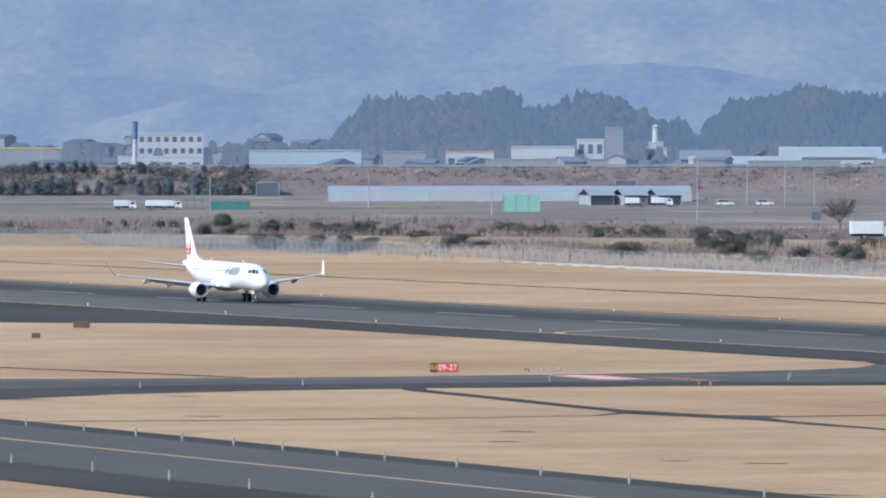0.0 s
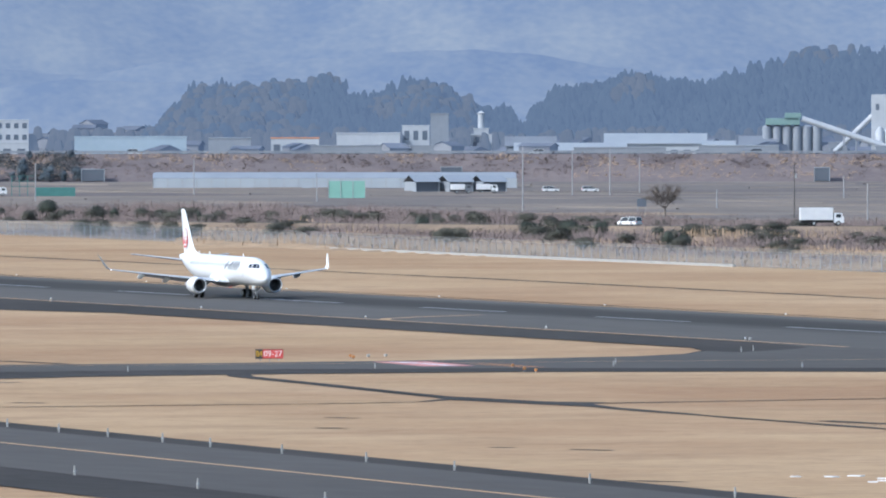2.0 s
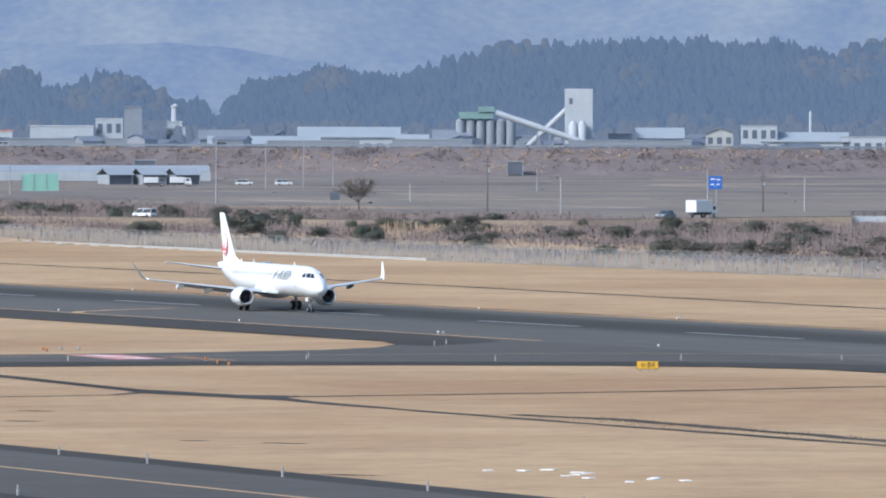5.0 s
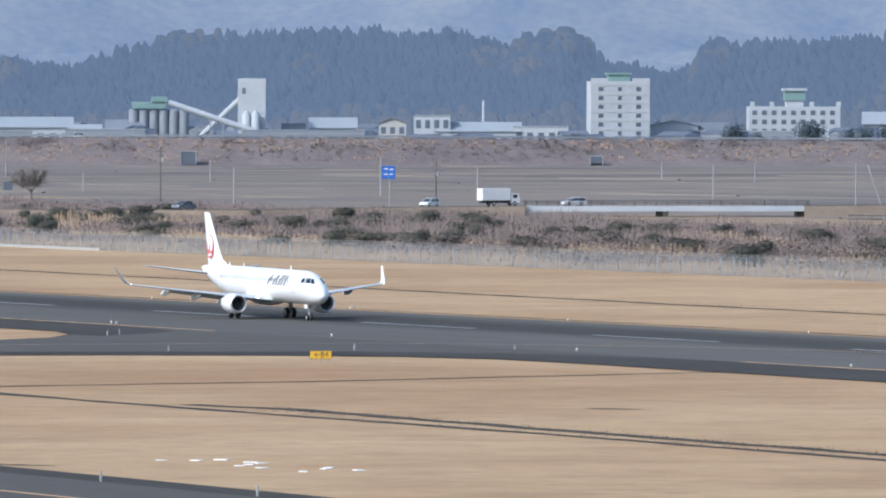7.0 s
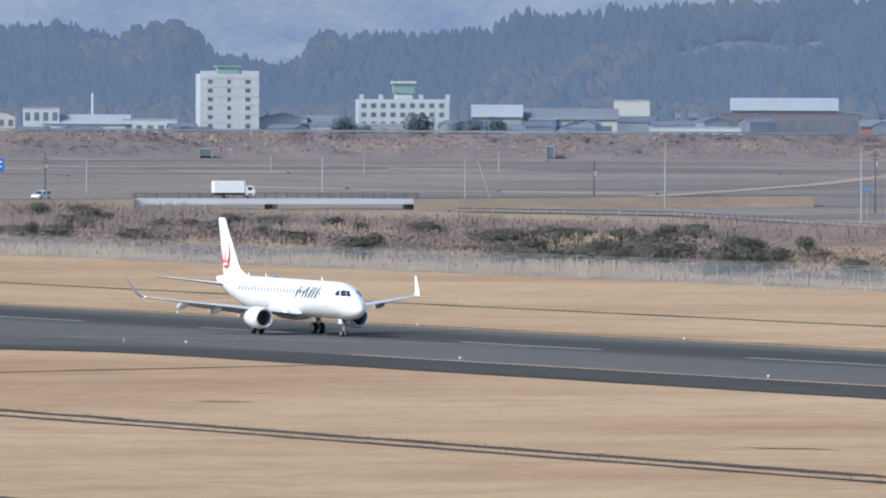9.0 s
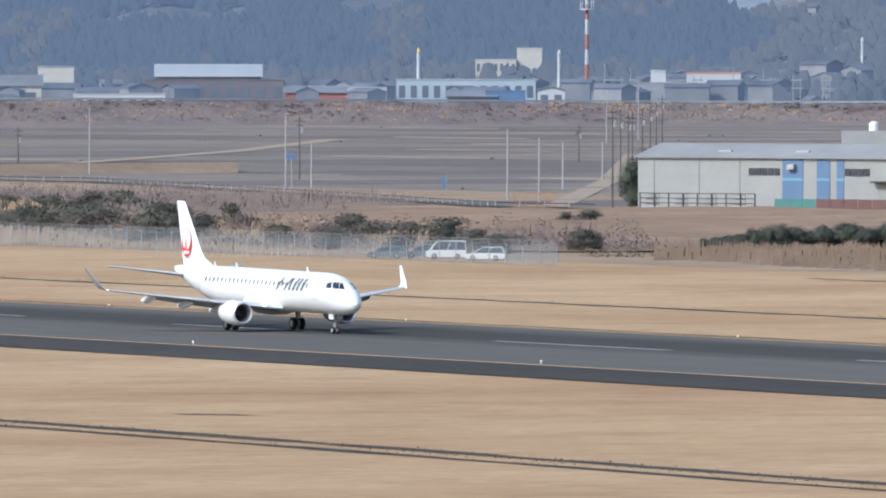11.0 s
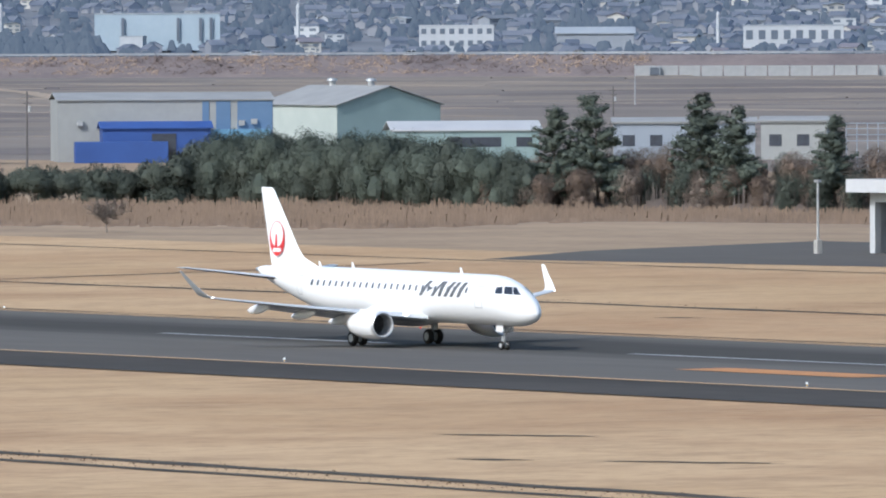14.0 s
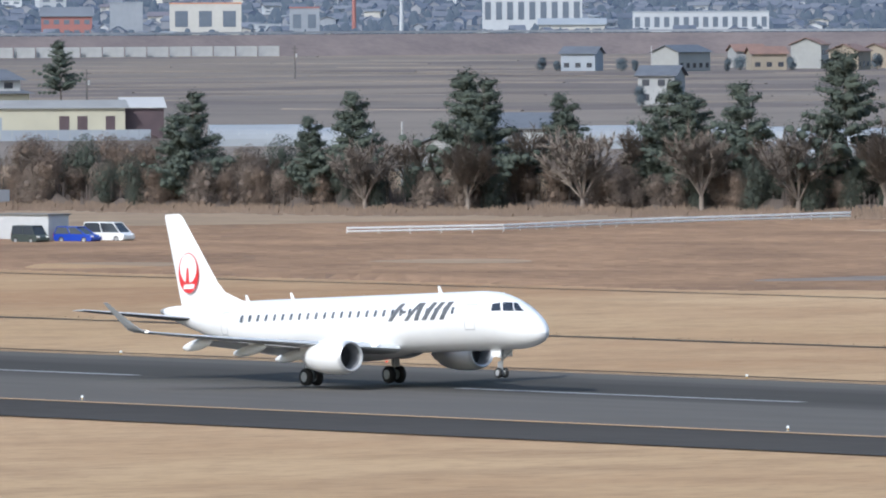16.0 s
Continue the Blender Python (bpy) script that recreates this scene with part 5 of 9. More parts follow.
# dark bushes beyond the fence
for b, d, h in ((-74.21, 2280, 2.2), (-74.13, 2290, 2.4), (-73.96, 2270, 2.5), (-73.88, 2285, 2.3), (-73.63, 2260, 4.0), (-73.66, 2265, 3.0), (-73.52, 2250, 2.0), (-73.38, 2230, 3.0), (-73.3, 2230, 2.6), (-73.16, 2210, 2.8),
                (-73.08, 2200, 2.4), (-72.97, 2190, 2.8), (-72.88, 2180, 2.4), (-71.75, 2010, 3.0), (-71.22, 1960, 2.8), (-71.0, 1930, 3.4), (-70.85, 1920, 3.2), (-70.56, 1900, 2.5), (-70.5, 1780, 3.0), (-70.42, 1800, 2.4)):
    evers.put(rp.choice((0, 1)), spot(b, d, 0, rp.uniform(0, 360)), h / 4.0)
scrubs = Nursery(leafy_tree(51, 4.0, 2.6, OLIVE, "low dark green bush in the brush", "green_bush", "bush", "bushes in the brush", 6.0, 0.19, 0.45), leafy_tree(52, 3.4, 3.0, OLIVE, "broad dark green bush in the brush", "green_bush", "bush", "bushes in the brush", 6.0, 0.19, 0.45))
n = 0
while n < 210:
    x, y = rp.uniform(-2150, -1180), rp.uniform(564, 690)
    if noise.noise(Vector((x / 40, y / 30, 6))) < 0.02 + 0.35 * (x > -1330):
        continue
    scrubs.put(rp.choice((0, 1)), pose(x, y, 0, 0, 0, rp.uniform(0, 360)) @ Matrix.Diagonal((rp.uniform(0.8, 1.7), rp.uniform(0.8, 1.5), 1, 1)), rp.uniform(0.42, 0.8))
    n += 1

for k in range(46):
    x = -1330 + 4.3 * k + rp.uniform(-3, 3)
    scrubs.put(rp.choice((0, 1)), pose(x, rp.uniform(562, 598), 0, 0, 0, rp.uniform(0, 360)) @ Matrix.Diagonal((rp.uniform(0.9, 1.6), rp.uniform(0.9, 1.4), 1, 1)), rp.uniform(0.6, 1.05) * (1.0 if x < -1180 else 0.7))
brown_s, reed_s, red_s, red_soil = Soup(), Soup(), Soup(), Soup()
for _ in range(420):
    x, y = rp.uniform(-1480, -1150), rp.uniform(560, 606)
    bush(brown_s, x, y, 0, rp.uniform(1.2, 2.6), rp.uniform(2.0, 4.2), 110, 0.22)
for _ in range(4200):
    x = rp.uniform(-2350, -1150)
    y = rp.uniform(572, 740) if x < -1500 else rp.uniform(566, 700)
    k = noise.noise(Vector((x / 60, y / 35, 1))) + 0.5 * noise.noise(Vector((x / 14, y / 10, 5)))
    if k < -0.2 or (x > -1440 + 70 * noise.noise(Vector((x / 50, y / 30, 8))) and y > 614) or x > -1140:
        continue
    bush(brown_s, x, y, 0, rp.uniform(1.0, 2.2), rp.uniform(1.1, 2.2) * (1.0 + 0.7 * k), 60, 0.22)


def brush_height(b, d):
    x, y = polar(b, d)
    lo, hi = 568, (745 if x < -1500 else 705)
    if not lo < y < hi or x > -1165:
        return 0.0
    return 0.0 if x > -1420 else max(0.0, 0.6 * (0.75 + 1.5 * noise.noise(Vector((x / 16, y / 16, 1)))))


bed_s = Soup()


def under_height(b, d):
    if d < belt(b) - 1 or d > belt(b) + 12:
        return 0.0
    return ramp_of(((-59.3, 1.8), (-57.5, 2.0), (-48, 2.0)), b) * (0.8 + 1.0 * noise.noise(Vector((b * 14, d / 6, 5))))


def reed_bed(soup, inside, height, step):
    """A mass of reeds: an uneven bed whose edges drop to the ground."""
    b0, b1, d0, d1 = inside[:4]
    nb, nd = int((b1 - b0) * 19 / step), int((d1 - d0) / step / 2)
    zz = {}
    for i in range(nb + 1):
        for j in range(nd + 1):
            b, d = b0 + (b1 - b0) * i / nb, d0 + (d1 - d0) * j / nd
            k = height(b, d)
            x, y = polar(b, d)
            zz[i, j] = (x, y, max(-0.05, k * (0.8 + 0.2 * noise.noise(Vector((x / 9, y / 9, 0)))) if k > 0 else -0.05))
    up = Vector((0.1, -0.5, 0.85)).normalized()
    for i in range(nb):
        for j in range(nd):
            q = (zz[i, j], zz[i + 1, j], zz[i + 1, j + 1], zz[i, j + 1])
            if max(p[2] for p in q) > 0:
                soup.add(q, up + Vector((rnd.gauss(0, 0.12), rnd.gauss(0, 0.12), 0)))


def blades(soup, n, inside, height, w):
    b0, b1, d0, d1 = inside[:4]
    for _ in range(n):
        b, d = rp.uniform(b0, b1), rp.uniform(d0, d1)
        k = height(b, d)
        if k <= 0:
            continue
        x, y = polar(b, d)
        z = k * 0.2
        h = k * rp.uniform(0.55, 1.1)
        dx, dy = w * math.cos(radians(b)), -w * math.sin(radians(b))
        o = rp.gauss(0, 0.12)
        soup.add(((x - dx, y - dy, z), (x + dx, y + dy, z), (x + dx + o, y + dy, z + h), (x - dx * 0.4 + o, y - dy * 0.4, z + h)), Vector((0.1 + rp.gauss(0, 0.15), -0.5, 0.85)).normalized())


def reeds_front(b, d):
    """Reeds before the windbreak; none round the fire station."""
    if -57.2 < b < -53.8:
        return 0.9 if d > belt(b) - 45 and d > 1095 else 0.0
    lo = belt(b) - 8 - ramp_of(((-62.4, 40), (-61.5, 85), (-58.6, 95), (-57.2, 37), (-53.8, 18), (-48, 20)), b)
    lo += 12 * noise.noise(Vector((b * 5, 0, 3))) + 9 * noise.noise(Vector((b * 60, 0, 7)))
    if d < lo or d > belt(b) + 3:
        return 0.0
    return (1.3 if b < -57 else 0.75) * (0.85 + 0.5 * noise.noise(Vector((b * 9, d / 20, 1))))


def reeds_fence(b, d):
    x, y = polar(b, d)
    if not 549 < y < 655 or x > -1160:
        return 0.0
    if y > 592:
        return max(0.0, 1.5 * (0.05 + 1.9 * noise.noise(Vector((x / 38, y / 20, 4)))))
    return max(0.0, 1.25 * (0.7 + 1.3 * noise.noise(Vector((x / 45, y / 25, 4)))))


def rough_right(b, d):
    x, y = polar(b, d)
    if y < 545 or d > 1085:
        return 0.0
    return max(0.0, 0.42 * (0.6 + 1.3 * noise.noise(Vector((x / 25, y / 25, 2)))))


front_box, fence_box, right_box = (-62.5, -48.4, 1060, 1300), (-73.0, -63.6, 1270, 2080), (-53.9, -48.4, 840, 1090)
reed_bed(bed_s, (-75.0, -63.2, 1280, 2340), brush_height, 2.6)
belt_bed = Soup()
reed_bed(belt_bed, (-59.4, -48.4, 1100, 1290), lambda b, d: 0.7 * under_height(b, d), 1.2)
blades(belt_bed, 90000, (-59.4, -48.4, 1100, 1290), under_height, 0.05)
# brown darkened to put the shade under the trees into the colour
stuff(belt_bed, "belt_undergrowth", mat("shade_toned_undergrowth", (0.135, 0.112, 0.1), (0.092, 0.078, 0.072), 0.15, 1.0, fine=1.0, spec=0.05, vary=0.2), "dark brown undergrowth below the tree belt", "undergrowth")
stuff(bed_s, "undergrowth", mat("matted_undergrowth", (0.165, 0.136, 0.118), (0.115, 0.095, 0.084), 0.15, 1.0, fine=1.0, spec=0.05, vary=0.2), "matted grey-brown winter undergrowth", "undergrowth")
reed_bed(reed_s, front_box, lambda b, d: 0.5 * reeds_front(b, d - 3 - 3 * noise.noise(Vector((b * 160, d / 3, 2)))), 0.7)


def twigs(soup, n):
    """Leafless brush: thin upright stems leaning apart, in drifts of uneven height."""
    for _ in range(n):
        x = rp.uniform(-2350, -1160)
        y = rp.uniform(568, 742) if x < -1500 else rp.uniform(566, 702)
        k = 0.8 + 1.5 * noise.noise(Vector((x / 24, y / 24, 1))) + 0.6 * noise.noise(Vector((x / 7, y / 7, 4)))
        if k < 0.12:
            continue
        if x > -1440 + 70 * noise.noise(Vector((x / 50, y / 30, 8))) and y > 614 or x > -1140:
            continue
        h = (1.1 if y < 600 else 1.5) * k * rp.uniform(0.5, 1.1)
        w = 0.035
        ox, oy = rp.gauss(0, 0.5), rp.gauss(0, 0.5)
        soup.add(((x - w * 0.4, y - w, 0), (x + w * 0.4, y + w, 0), (x + ox + w * 0.3, y + oy + w * 0.8, h), (x + ox - w * 0.3, y + oy - w * 0.8, h)), Vector((0.15 + rp.gauss(0, 0.2), -0.6 + rp.gauss(0, 0.15), 0.75)).normalized())


twigs(brown_s, 170000)
stuff(brown_s, "brush", BROWN, "grey-brown leafless brush beyond the fence", "brush")
pale_reeds = Soup()
reed_bed(pale_reeds, fence_box, lambda b, d: 0.55 * reeds_fence(b, d), 1.8)
blades(reed_s, 120000, front_box, reeds_front, 0.04)
blades(pale_reeds, 150000, fence_box, reeds_fence, 0.05)
stuff(pale_reeds, "fence_reeds", REED_PALE, "pale tan reeds behind the fence", "reeds")
stuff(reed_s, "reeds", REED, "dense pale dry reeds", "reeds")
reed_bed(red_s, right_box, rough_right, 1.1)


def meadow(b, d):
    """Rough dry grass between the brush and the works."""
    x, y = polar(b, d)
    if not 578 < y < 790 or x < -1470 or d > 1700:
        return 0.0
    return max(0.0, 0.55 * (0.7 + 1.2 * noise.noise(Vector((x / 22, y / 30, 6)))))


meadow_s = Soup()
reed_bed(meadow_s, (-66.5, -60.2, 1290, 1690), meadow, 2.0)
stuff(meadow_s, "meadow_grass", mat("tan_meadow_grass", (0.225, 0.165, 0.125), (0.16, 0.118, 0.092), 0.03, 1.0, fine=0.3, spec=0.05, vary=0.12), "rough tan dry meadow before the works", "grass")
stuff(red_s, "rough_tufts", REED_RED, "reddish-brown rough winter grass", "grass")
# turf clods along the ditches
for _ in range(5200):
    x = rp.uniform(-770, -330)
    y = rp.choice((289.6, 290.6, 288.2, 285.9)) + rp.gauss(0, 0.45)
    tuft(red_soil, x, y, 0.03, 0.06, rp.uniform(0.03, 0.1), 1)
for _ in range(2500):
    x = rp.uniform(-1500, -420)
    tuft(red_soil, x, 469 + (-x - 400) * 0.006 + rp.gauss(0, 0.6), 0.03, 0.06, rp.uniform(0.03, 0.1), 1)
stuff(red_soil, "ditch_tufts", REED_RED, "dead brown tufts along the ditches", "grass")

# ---- perimeter fence ----
FENCE = mat("fence_mesh", (0.175, 0.21, 0.25), (0.145, 0.175, 0.21), 0.2, 0.7, fine=1.0)
fnt = FENCE.node_tree
tr = fnt.nodes.new("ShaderNodeBsdfTransparent")
mx = fnt.nodes.new("ShaderNodeMixShader")
mx.inputs[0].default_value = 0.38
fnt.links.new(tr.outputs[0], mx.inputs[1])
fnt.links.new(fnt.nodes["Principled BSDF"].outputs[0], mx.inputs[2])
fnt.links.new(mx.outputs[0], fnt.nodes["Material Output"].inputs["Surface"])
fence = thing("perimeter_fence", pose(0, 0, 0), "tall grey wire-mesh airfield fence on steel posts", "fence")


def fence_y(x):
    return ramp_of(((-2500, 566), (-1900, 556), (-1500, 546), (-1050, 548)), x)


post_bm = tube((0, 0, 0), (0, 0, 2.3), 0.05, n=6)
tube((0, 0, 2.3), (0, -0.35, 2.75), 0.035, n=5, bm=post_bm)
first_post = part("post", post_bm, mat("fence_post_grey", (0.27, 0.295, 0.32), (0.22, 0.24, 0.265), 0.5, 0.7), fence, pose_m=pose(-1075, fence_y(-1075), 0))
x = -1079.0
n_posts = 1
veil_s, wires = Soup(), Soup()
while x > -2300:
    y0, y1 = fence_y(x), fence_y(x + 4)
    if n_posts < 290:
        share("post", first_post, fence, pose(x, y0, 0))
        n_posts += 1
    veil_s.add(((x, y0, 0.05), (x + 4, y1, 0.05), (x + 4, y1, 2.3), (x, y0, 2.3)))
    for z, o in ((2.3, 0), (2.45, -0.1), (2.6, -0.22), (2.74, -0.34)):
        wires.add(((x, y0 + o, z), (x + 4, y1 + o, z), (x + 4, y1 + o, z + 0.025), (x, y0 + o, z + 0.025)))
    x -= 4
veil_s.make("mesh_panel", FENCE, fence, "see-through wire mesh")
wires.make("top_wire", STEEL, fence)
kerb = thing("fence_kerb", pose(0, 0, 0), "weathered white concrete kerb at the fence foot", "kerb", kind="structure")
for k in range(36):
    x = -1745 + 6.5 * k
    part("kerb_block", bevelled(boxes((0, 6.4, -0.2, 0.2, 0, 0.4)), 0.03), CONCRETE, kerb, pose_m=pose(x, fence_y(x) - 1.2, 0, 0, 0, math.degrees(math.atan2(fence_y(x + 6.5) - fence_y(x), 6.5))))
# ---- vehicles ----
CARWHITE = mat("white_car_paint", (0.78, 0.79, 0.80), (0.74, 0.75, 0.76), 1.0, 0.25)
CARYELLOW = mat("yellow_car_paint", (0.62, 0.36, 0.02), (0.56, 0.33, 0.02), 1.0, 0.3)
CARBLUE = mat("blue_car_paint", (0.02, 0.06, 0.42), (0.02, 0.05, 0.36), 1.0, 0.25)
CARDARK = mat("dark_green_car_paint", (0.05, 0.065, 0.06), (0.04, 0.05, 0.05), 1.0, 0.3)
CARGREY = mat("grey_car_paint", (0.16, 0.18, 0.21), (0.13, 0.15, 0.18), 1.0, 0.3)
CARRED = mat("red_truck_paint", (0.5, 0.04, 0.03), (0.42, 0.035, 0.03), 1.0, 0.3)
LAMPRED = mat("red_lamp_glass", (0.45, 0.03, 0.03), (0.4, 0.03, 0.03), 1.0, 0.15)
CARGLASS = mat("tinted_car_glass", (0.05, 0.06, 0.07), (0.035, 0.04, 0.05), 1.0, 0.08)
TRUCKBOX = mat("white_box_body", (0.74, 0.75, 0.76), (0.66, 0.67, 0.69), 0.8, 0.5)


def wheels(t, L, W, base, r, front=None):
    f = front if front is not None else L / 2 - 0.85
    for x in (f, f - base):
        for s in (-1, 1):
            w = part("wheel", turned(((-0.1, r * 0.6), (-0.11, r * 0.92), (0, r), (0.11, r * 0.92), (0.1, r * 0.6)), 18, "y"), BLACK, t, "black tyre", True, pose(x, s * (W / 2 - 0.1), r))
            part("rim", turned(((-0.115, 0.04), (-0.115, r * 0.58), (0.115, r * 0.58), (0.115, 0.04)), 12, "y"), STEEL, w, "grey wheel rim")


def car(m, paint, label, style="wagon", L=4.5, W=1.72, H=1.5, category="car", group=""):
    """A car facing local +x: lower body, glazed cabin with a painted roof, wheels, lamps."""
    t = thing({"van": "van", "suv": "suv", "wagon": "car", "kei": "car", "sedan": "car"}[style], m, label, category, group)
    cab = {"wagon": (0.30, 0.06, -0.42, -0.485), "suv": (0.24, 0.08, -0.43, -0.485), "van": (0.40, 0.22, -0.46, -0.49), "kei": (0.38, 0.25, -0.46, -0.49), "sedan": (0.27, 0.05, -0.2, -0.36)}[style]
    w, hb = W / 2, H * {"wagon": 0.56, "suv": 0.56, "van": 0.5, "kei": 0.52, "sedan": 0.58}[style]
    g = 0.2
    prof = [(L / 2, g + 0.15), (L / 2 - 0.02, hb * 0.72), (L / 2 - 0.18, hb * 0.86), (cab[0] * L, hb), (cab[3] * L, hb * 1.0), (-L / 2 + 0.03, hb * 0.9), (-L / 2, g + 0.2), (-L / 2 + 0.2, g), (L / 2 - 0.2, g)]
    rings = [[(x, y * k, z if abs(k) < 1 or True else z) for x, z in prof] for y, k in ((-w * 0.93, 1), (-w, 1), (w, 1), (w * 0.93, 1))]
    rings[0] = [(x * 0.985, -w, z * 0.97 + 0.02) for x, z in prof]
    rings[1] = [(x, -w * 0.9, z) for x, z in prof]
    rings[2] = [(x, w * 0.9, z) for x, z in prof]
    rings[3] = [(x * 0.985, w, z * 0.97 + 0.02) for x, z in prof]
    bm = loft(rings)
    bmesh.ops.recalc_face_normals(bm, faces=bm.faces[:])
    part("body", bm, paint, t)
    low = [(cab[0] * L, w * 0.93), (cab[3] * L, w * 0.93)]
    top = [(cab[1] * L, w * 0.78), (cab[2] * L, w * 0.78)]
    bm = loft([[(low[0][0], -low[0][1], hb - 0.02), (low[0][0], low[0][1], hb - 0.02), (low[1][0], low[1][1], hb - 0.02), (low[1][0], -low[1][1], hb - 0.02)],
               [(top[0][0], -top[0][1], H - 0.06), (top[0][0], top[0][1], H - 0.06), (top[1][0], top[1][1], H - 0.06), (top[1][0], -top[1][1], H - 0.06)]])
    part("cabin_glass", bm, CARGLASS, t, "dark tinted windows")
    part("roof", bevelled(boxes((top[1][0] - 0.05, top[0][0] + 0.08, -top[0][1] - 0.02, top[0][1] + 0.02, H - 0.08, H)), 0.03), paint, t)
    for s in (-1, 1):
        for u in (0.0, 0.48, 1.0):
            x0, x1 = low[0][0] + (low[1][0] - low[0][0]) * u, top[0][0] + (top[1][0] - top[0][0]) * u
            part("window_pillar", tube((x0, s * (low[0][1] + 0.005), hb), (x1, s * (top[0][1] + 0.01), H - 0.05), 0.045, 0.04, 4), paint, t)
        part("headlamp", bevelled(boxes((L / 2 - 0.2, L / 2 - 0.01, s * (w - 0.2) - 0.17, s * (w - 0.2) + 0.17, hb * 0.66, hb * 0.84)), 0.02), LENS, t, "clear headlamp")
        part("tail_lamp", boxes((-L / 2 - 0.005, -L / 2 + 0.1, s * (w - 0.14) - 0.1, s * (w - 0.14) + 0.1, hb * 0.7, hb * 1.0)), LAMPRED, t, "red tail lamp")
    wheels(t, L, W, L * 0.58, 0.31 if style != "suv" else 0.36, L / 2 - 0.85)
    return t


def box_truck(m, label, L=7.6, H=3.1, W=2.2, paint=None, group="", category="truck"):
    """A delivery truck facing local +x with a box body behind the cab."""
    t = thing("box_truck", m, label, category, group)
    paint = paint or CARWHITE
    part("cargo_box", bevelled(boxes((-L / 2, L / 2 - 1.9, -W / 2, W / 2, 0.95, H)), 0.05), TRUCKBOX, t, "plain white cargo box")
    bm = loft([[(L / 2 - 1.75, -W / 2 + 0.1, 0.5), (L / 2, -W / 2 + 0.1, 0.5), (L / 2, -W / 2 + 0.1, 1.35), (L / 2 - 0.35, -W / 2 + 0.15, 2.2), (L / 2 - 1.75, -W / 2 + 0.15, 2.25)],
               [(L / 2 - 1.75, W / 2 - 0.1, 0.5), (L / 2, W / 2 - 0.1, 0.5), (L / 2, W / 2 - 0.1, 1.35), (L / 2 - 0.35, W / 2 - 0.15, 2.2), (L / 2 - 1.75, W / 2 - 0.15, 2.25)]])
    bmesh.ops.recalc_face_normals(bm, faces=bm.faces[:])
    cab = part("cab", bm, paint, t, "white truck cab")
    for s in (-1, 1):
        part("side_window", boxes((L / 2 - 1.35, L / 2 - 0.5, s * (W / 2 - 0.1) - 0.02, s * (W / 2 - 0.1) + 0.02, 1.4, 2.0)), CARGLASS, cab, "dark cab window")
    part("windscreen", loft([[(L / 2 + 0.01, -0.85, 1.4), (L / 2 + 0.01, 0.85, 1.4)], [(L / 2 - 0.31, -0.8, 2.12), (L / 2 - 0.31, 0.8, 2.12)]], False), CARGLASS, cab, "dark windscreen")
    part("chassis", boxes((-L / 2 + 0.1, L / 2 - 0.3, -0.5, 0.5, 0.5, 0.95)), DARKMETAL, t)
    wheels(t, L, W, L * 0.56, 0.42, L / 2 - 1.0)
    return t


# ---- airport fire station ----
STWALL = mat("painted_station_wall", (0.476, 0.491, 0.505), (0.419, 0.433, 0.455), 0.3, 0.7, fine=2)
FASCIA = mat("off_white_fascia", (0.50, 0.51, 0.53), (0.44, 0.45, 0.47), 0.3, 0.7, fine=2)
STDARK = mat("dim_garage_lining", (0.22, 0.225, 0.23), (0.16, 0.165, 0.17), 0.4, 0.9)
ROOFGREY = mat("grey_flat_roofing", (0.22, 0.21, 0.20), (0.16, 0.155, 0.15), 0.2, 0.95)
PALEGLASS = mat("pale_green_blinds", (0.42, 0.55, 0.52), (0.34, 0.46, 0.44), 1.2, 0.15, fine=0.4)
ST_M = Matrix.Translation((-853.4, 579.6, -0.15)) @ Matrix.Rotation(radians(12), 4, "Z")
flat("fire_station_apron", sheet([(-858, 541), (-806, 552), (-793, 572), (-790, 590), (-800, 625), (-900, 605), (-880, 566)], 0.05), ASPHALT, "grey asphalt apron before the fire station", "pavement")
st = thing("fire_station", ST_M, "white airport fire station with six open vehicle bays", "building")
GW, GD, GH = 28.6, 21.0, 6.0
part("back_wall", boxes((0, GW, GD - 0.3, GD, 0, GH)), STDARK, st)
part("side_wall", boxes((0, 0.3, 0.8, GD - 0.3, 0, GH)), STWALL, st)
part("side_wall", boxes((GW - 0.3, GW, 0.8, GD - 0.3, 0, GH)), STWALL, st)
part("garage_floor", boxes((0.3, GW - 0.3, 0.8, GD - 0.3, 0.06, 0.1)), CONCRETE, st)
part("roof_slab", boxes((-0.2, GW + 0.2, 0, GD, GH - 0.25, GH)), STDARK, st)
part("roof", boxes((-1.1, GW + 1.1, -1.2, GD + 0.9, GH + 0.002, GH + 0.35)), ROOFGREY, st, "grey flat roof")
part("fascia", boxes((-1.5, GW + 1.5, -1.6, -1.2, GH - 0.25, GH + 0.95)), FASCIA, st, "white front fascia")
part("fascia", boxes((GW + 1.1, GW + 1.5, -1.197, GD + 1.2, GH - 0.25, GH + 0.95)), FASCIA, st, "white side fascia")
part("fascia", boxes((-1.5, -1.1, -1.197, GD + 1.2, GH - 0.25, GH + 0.95)), FASCIA, st)
part("soffit", boxes((-1.1, GW + 1.1, -1.197, -0.01, GH - 0.24, GH - 0.01)), STWALL, st)
part("lintel", boxes((0, GW, 0.0, 0.8, GH - 1.15, GH - 0.26)), STWALL, st, "grey-white door lintel")
for x0, x1 in ((0, 0.65), (4.4, 6.1), (11.0, 11.8), (16.2, 17.1), (20.3, 22.3), (25.4, 26.2), (28.0, 28.6)):
    part("pillar", boxes((x0, x1, -0.02, 0.8, 0, GH - 1.15)), STWALL, st, "white door pillar")
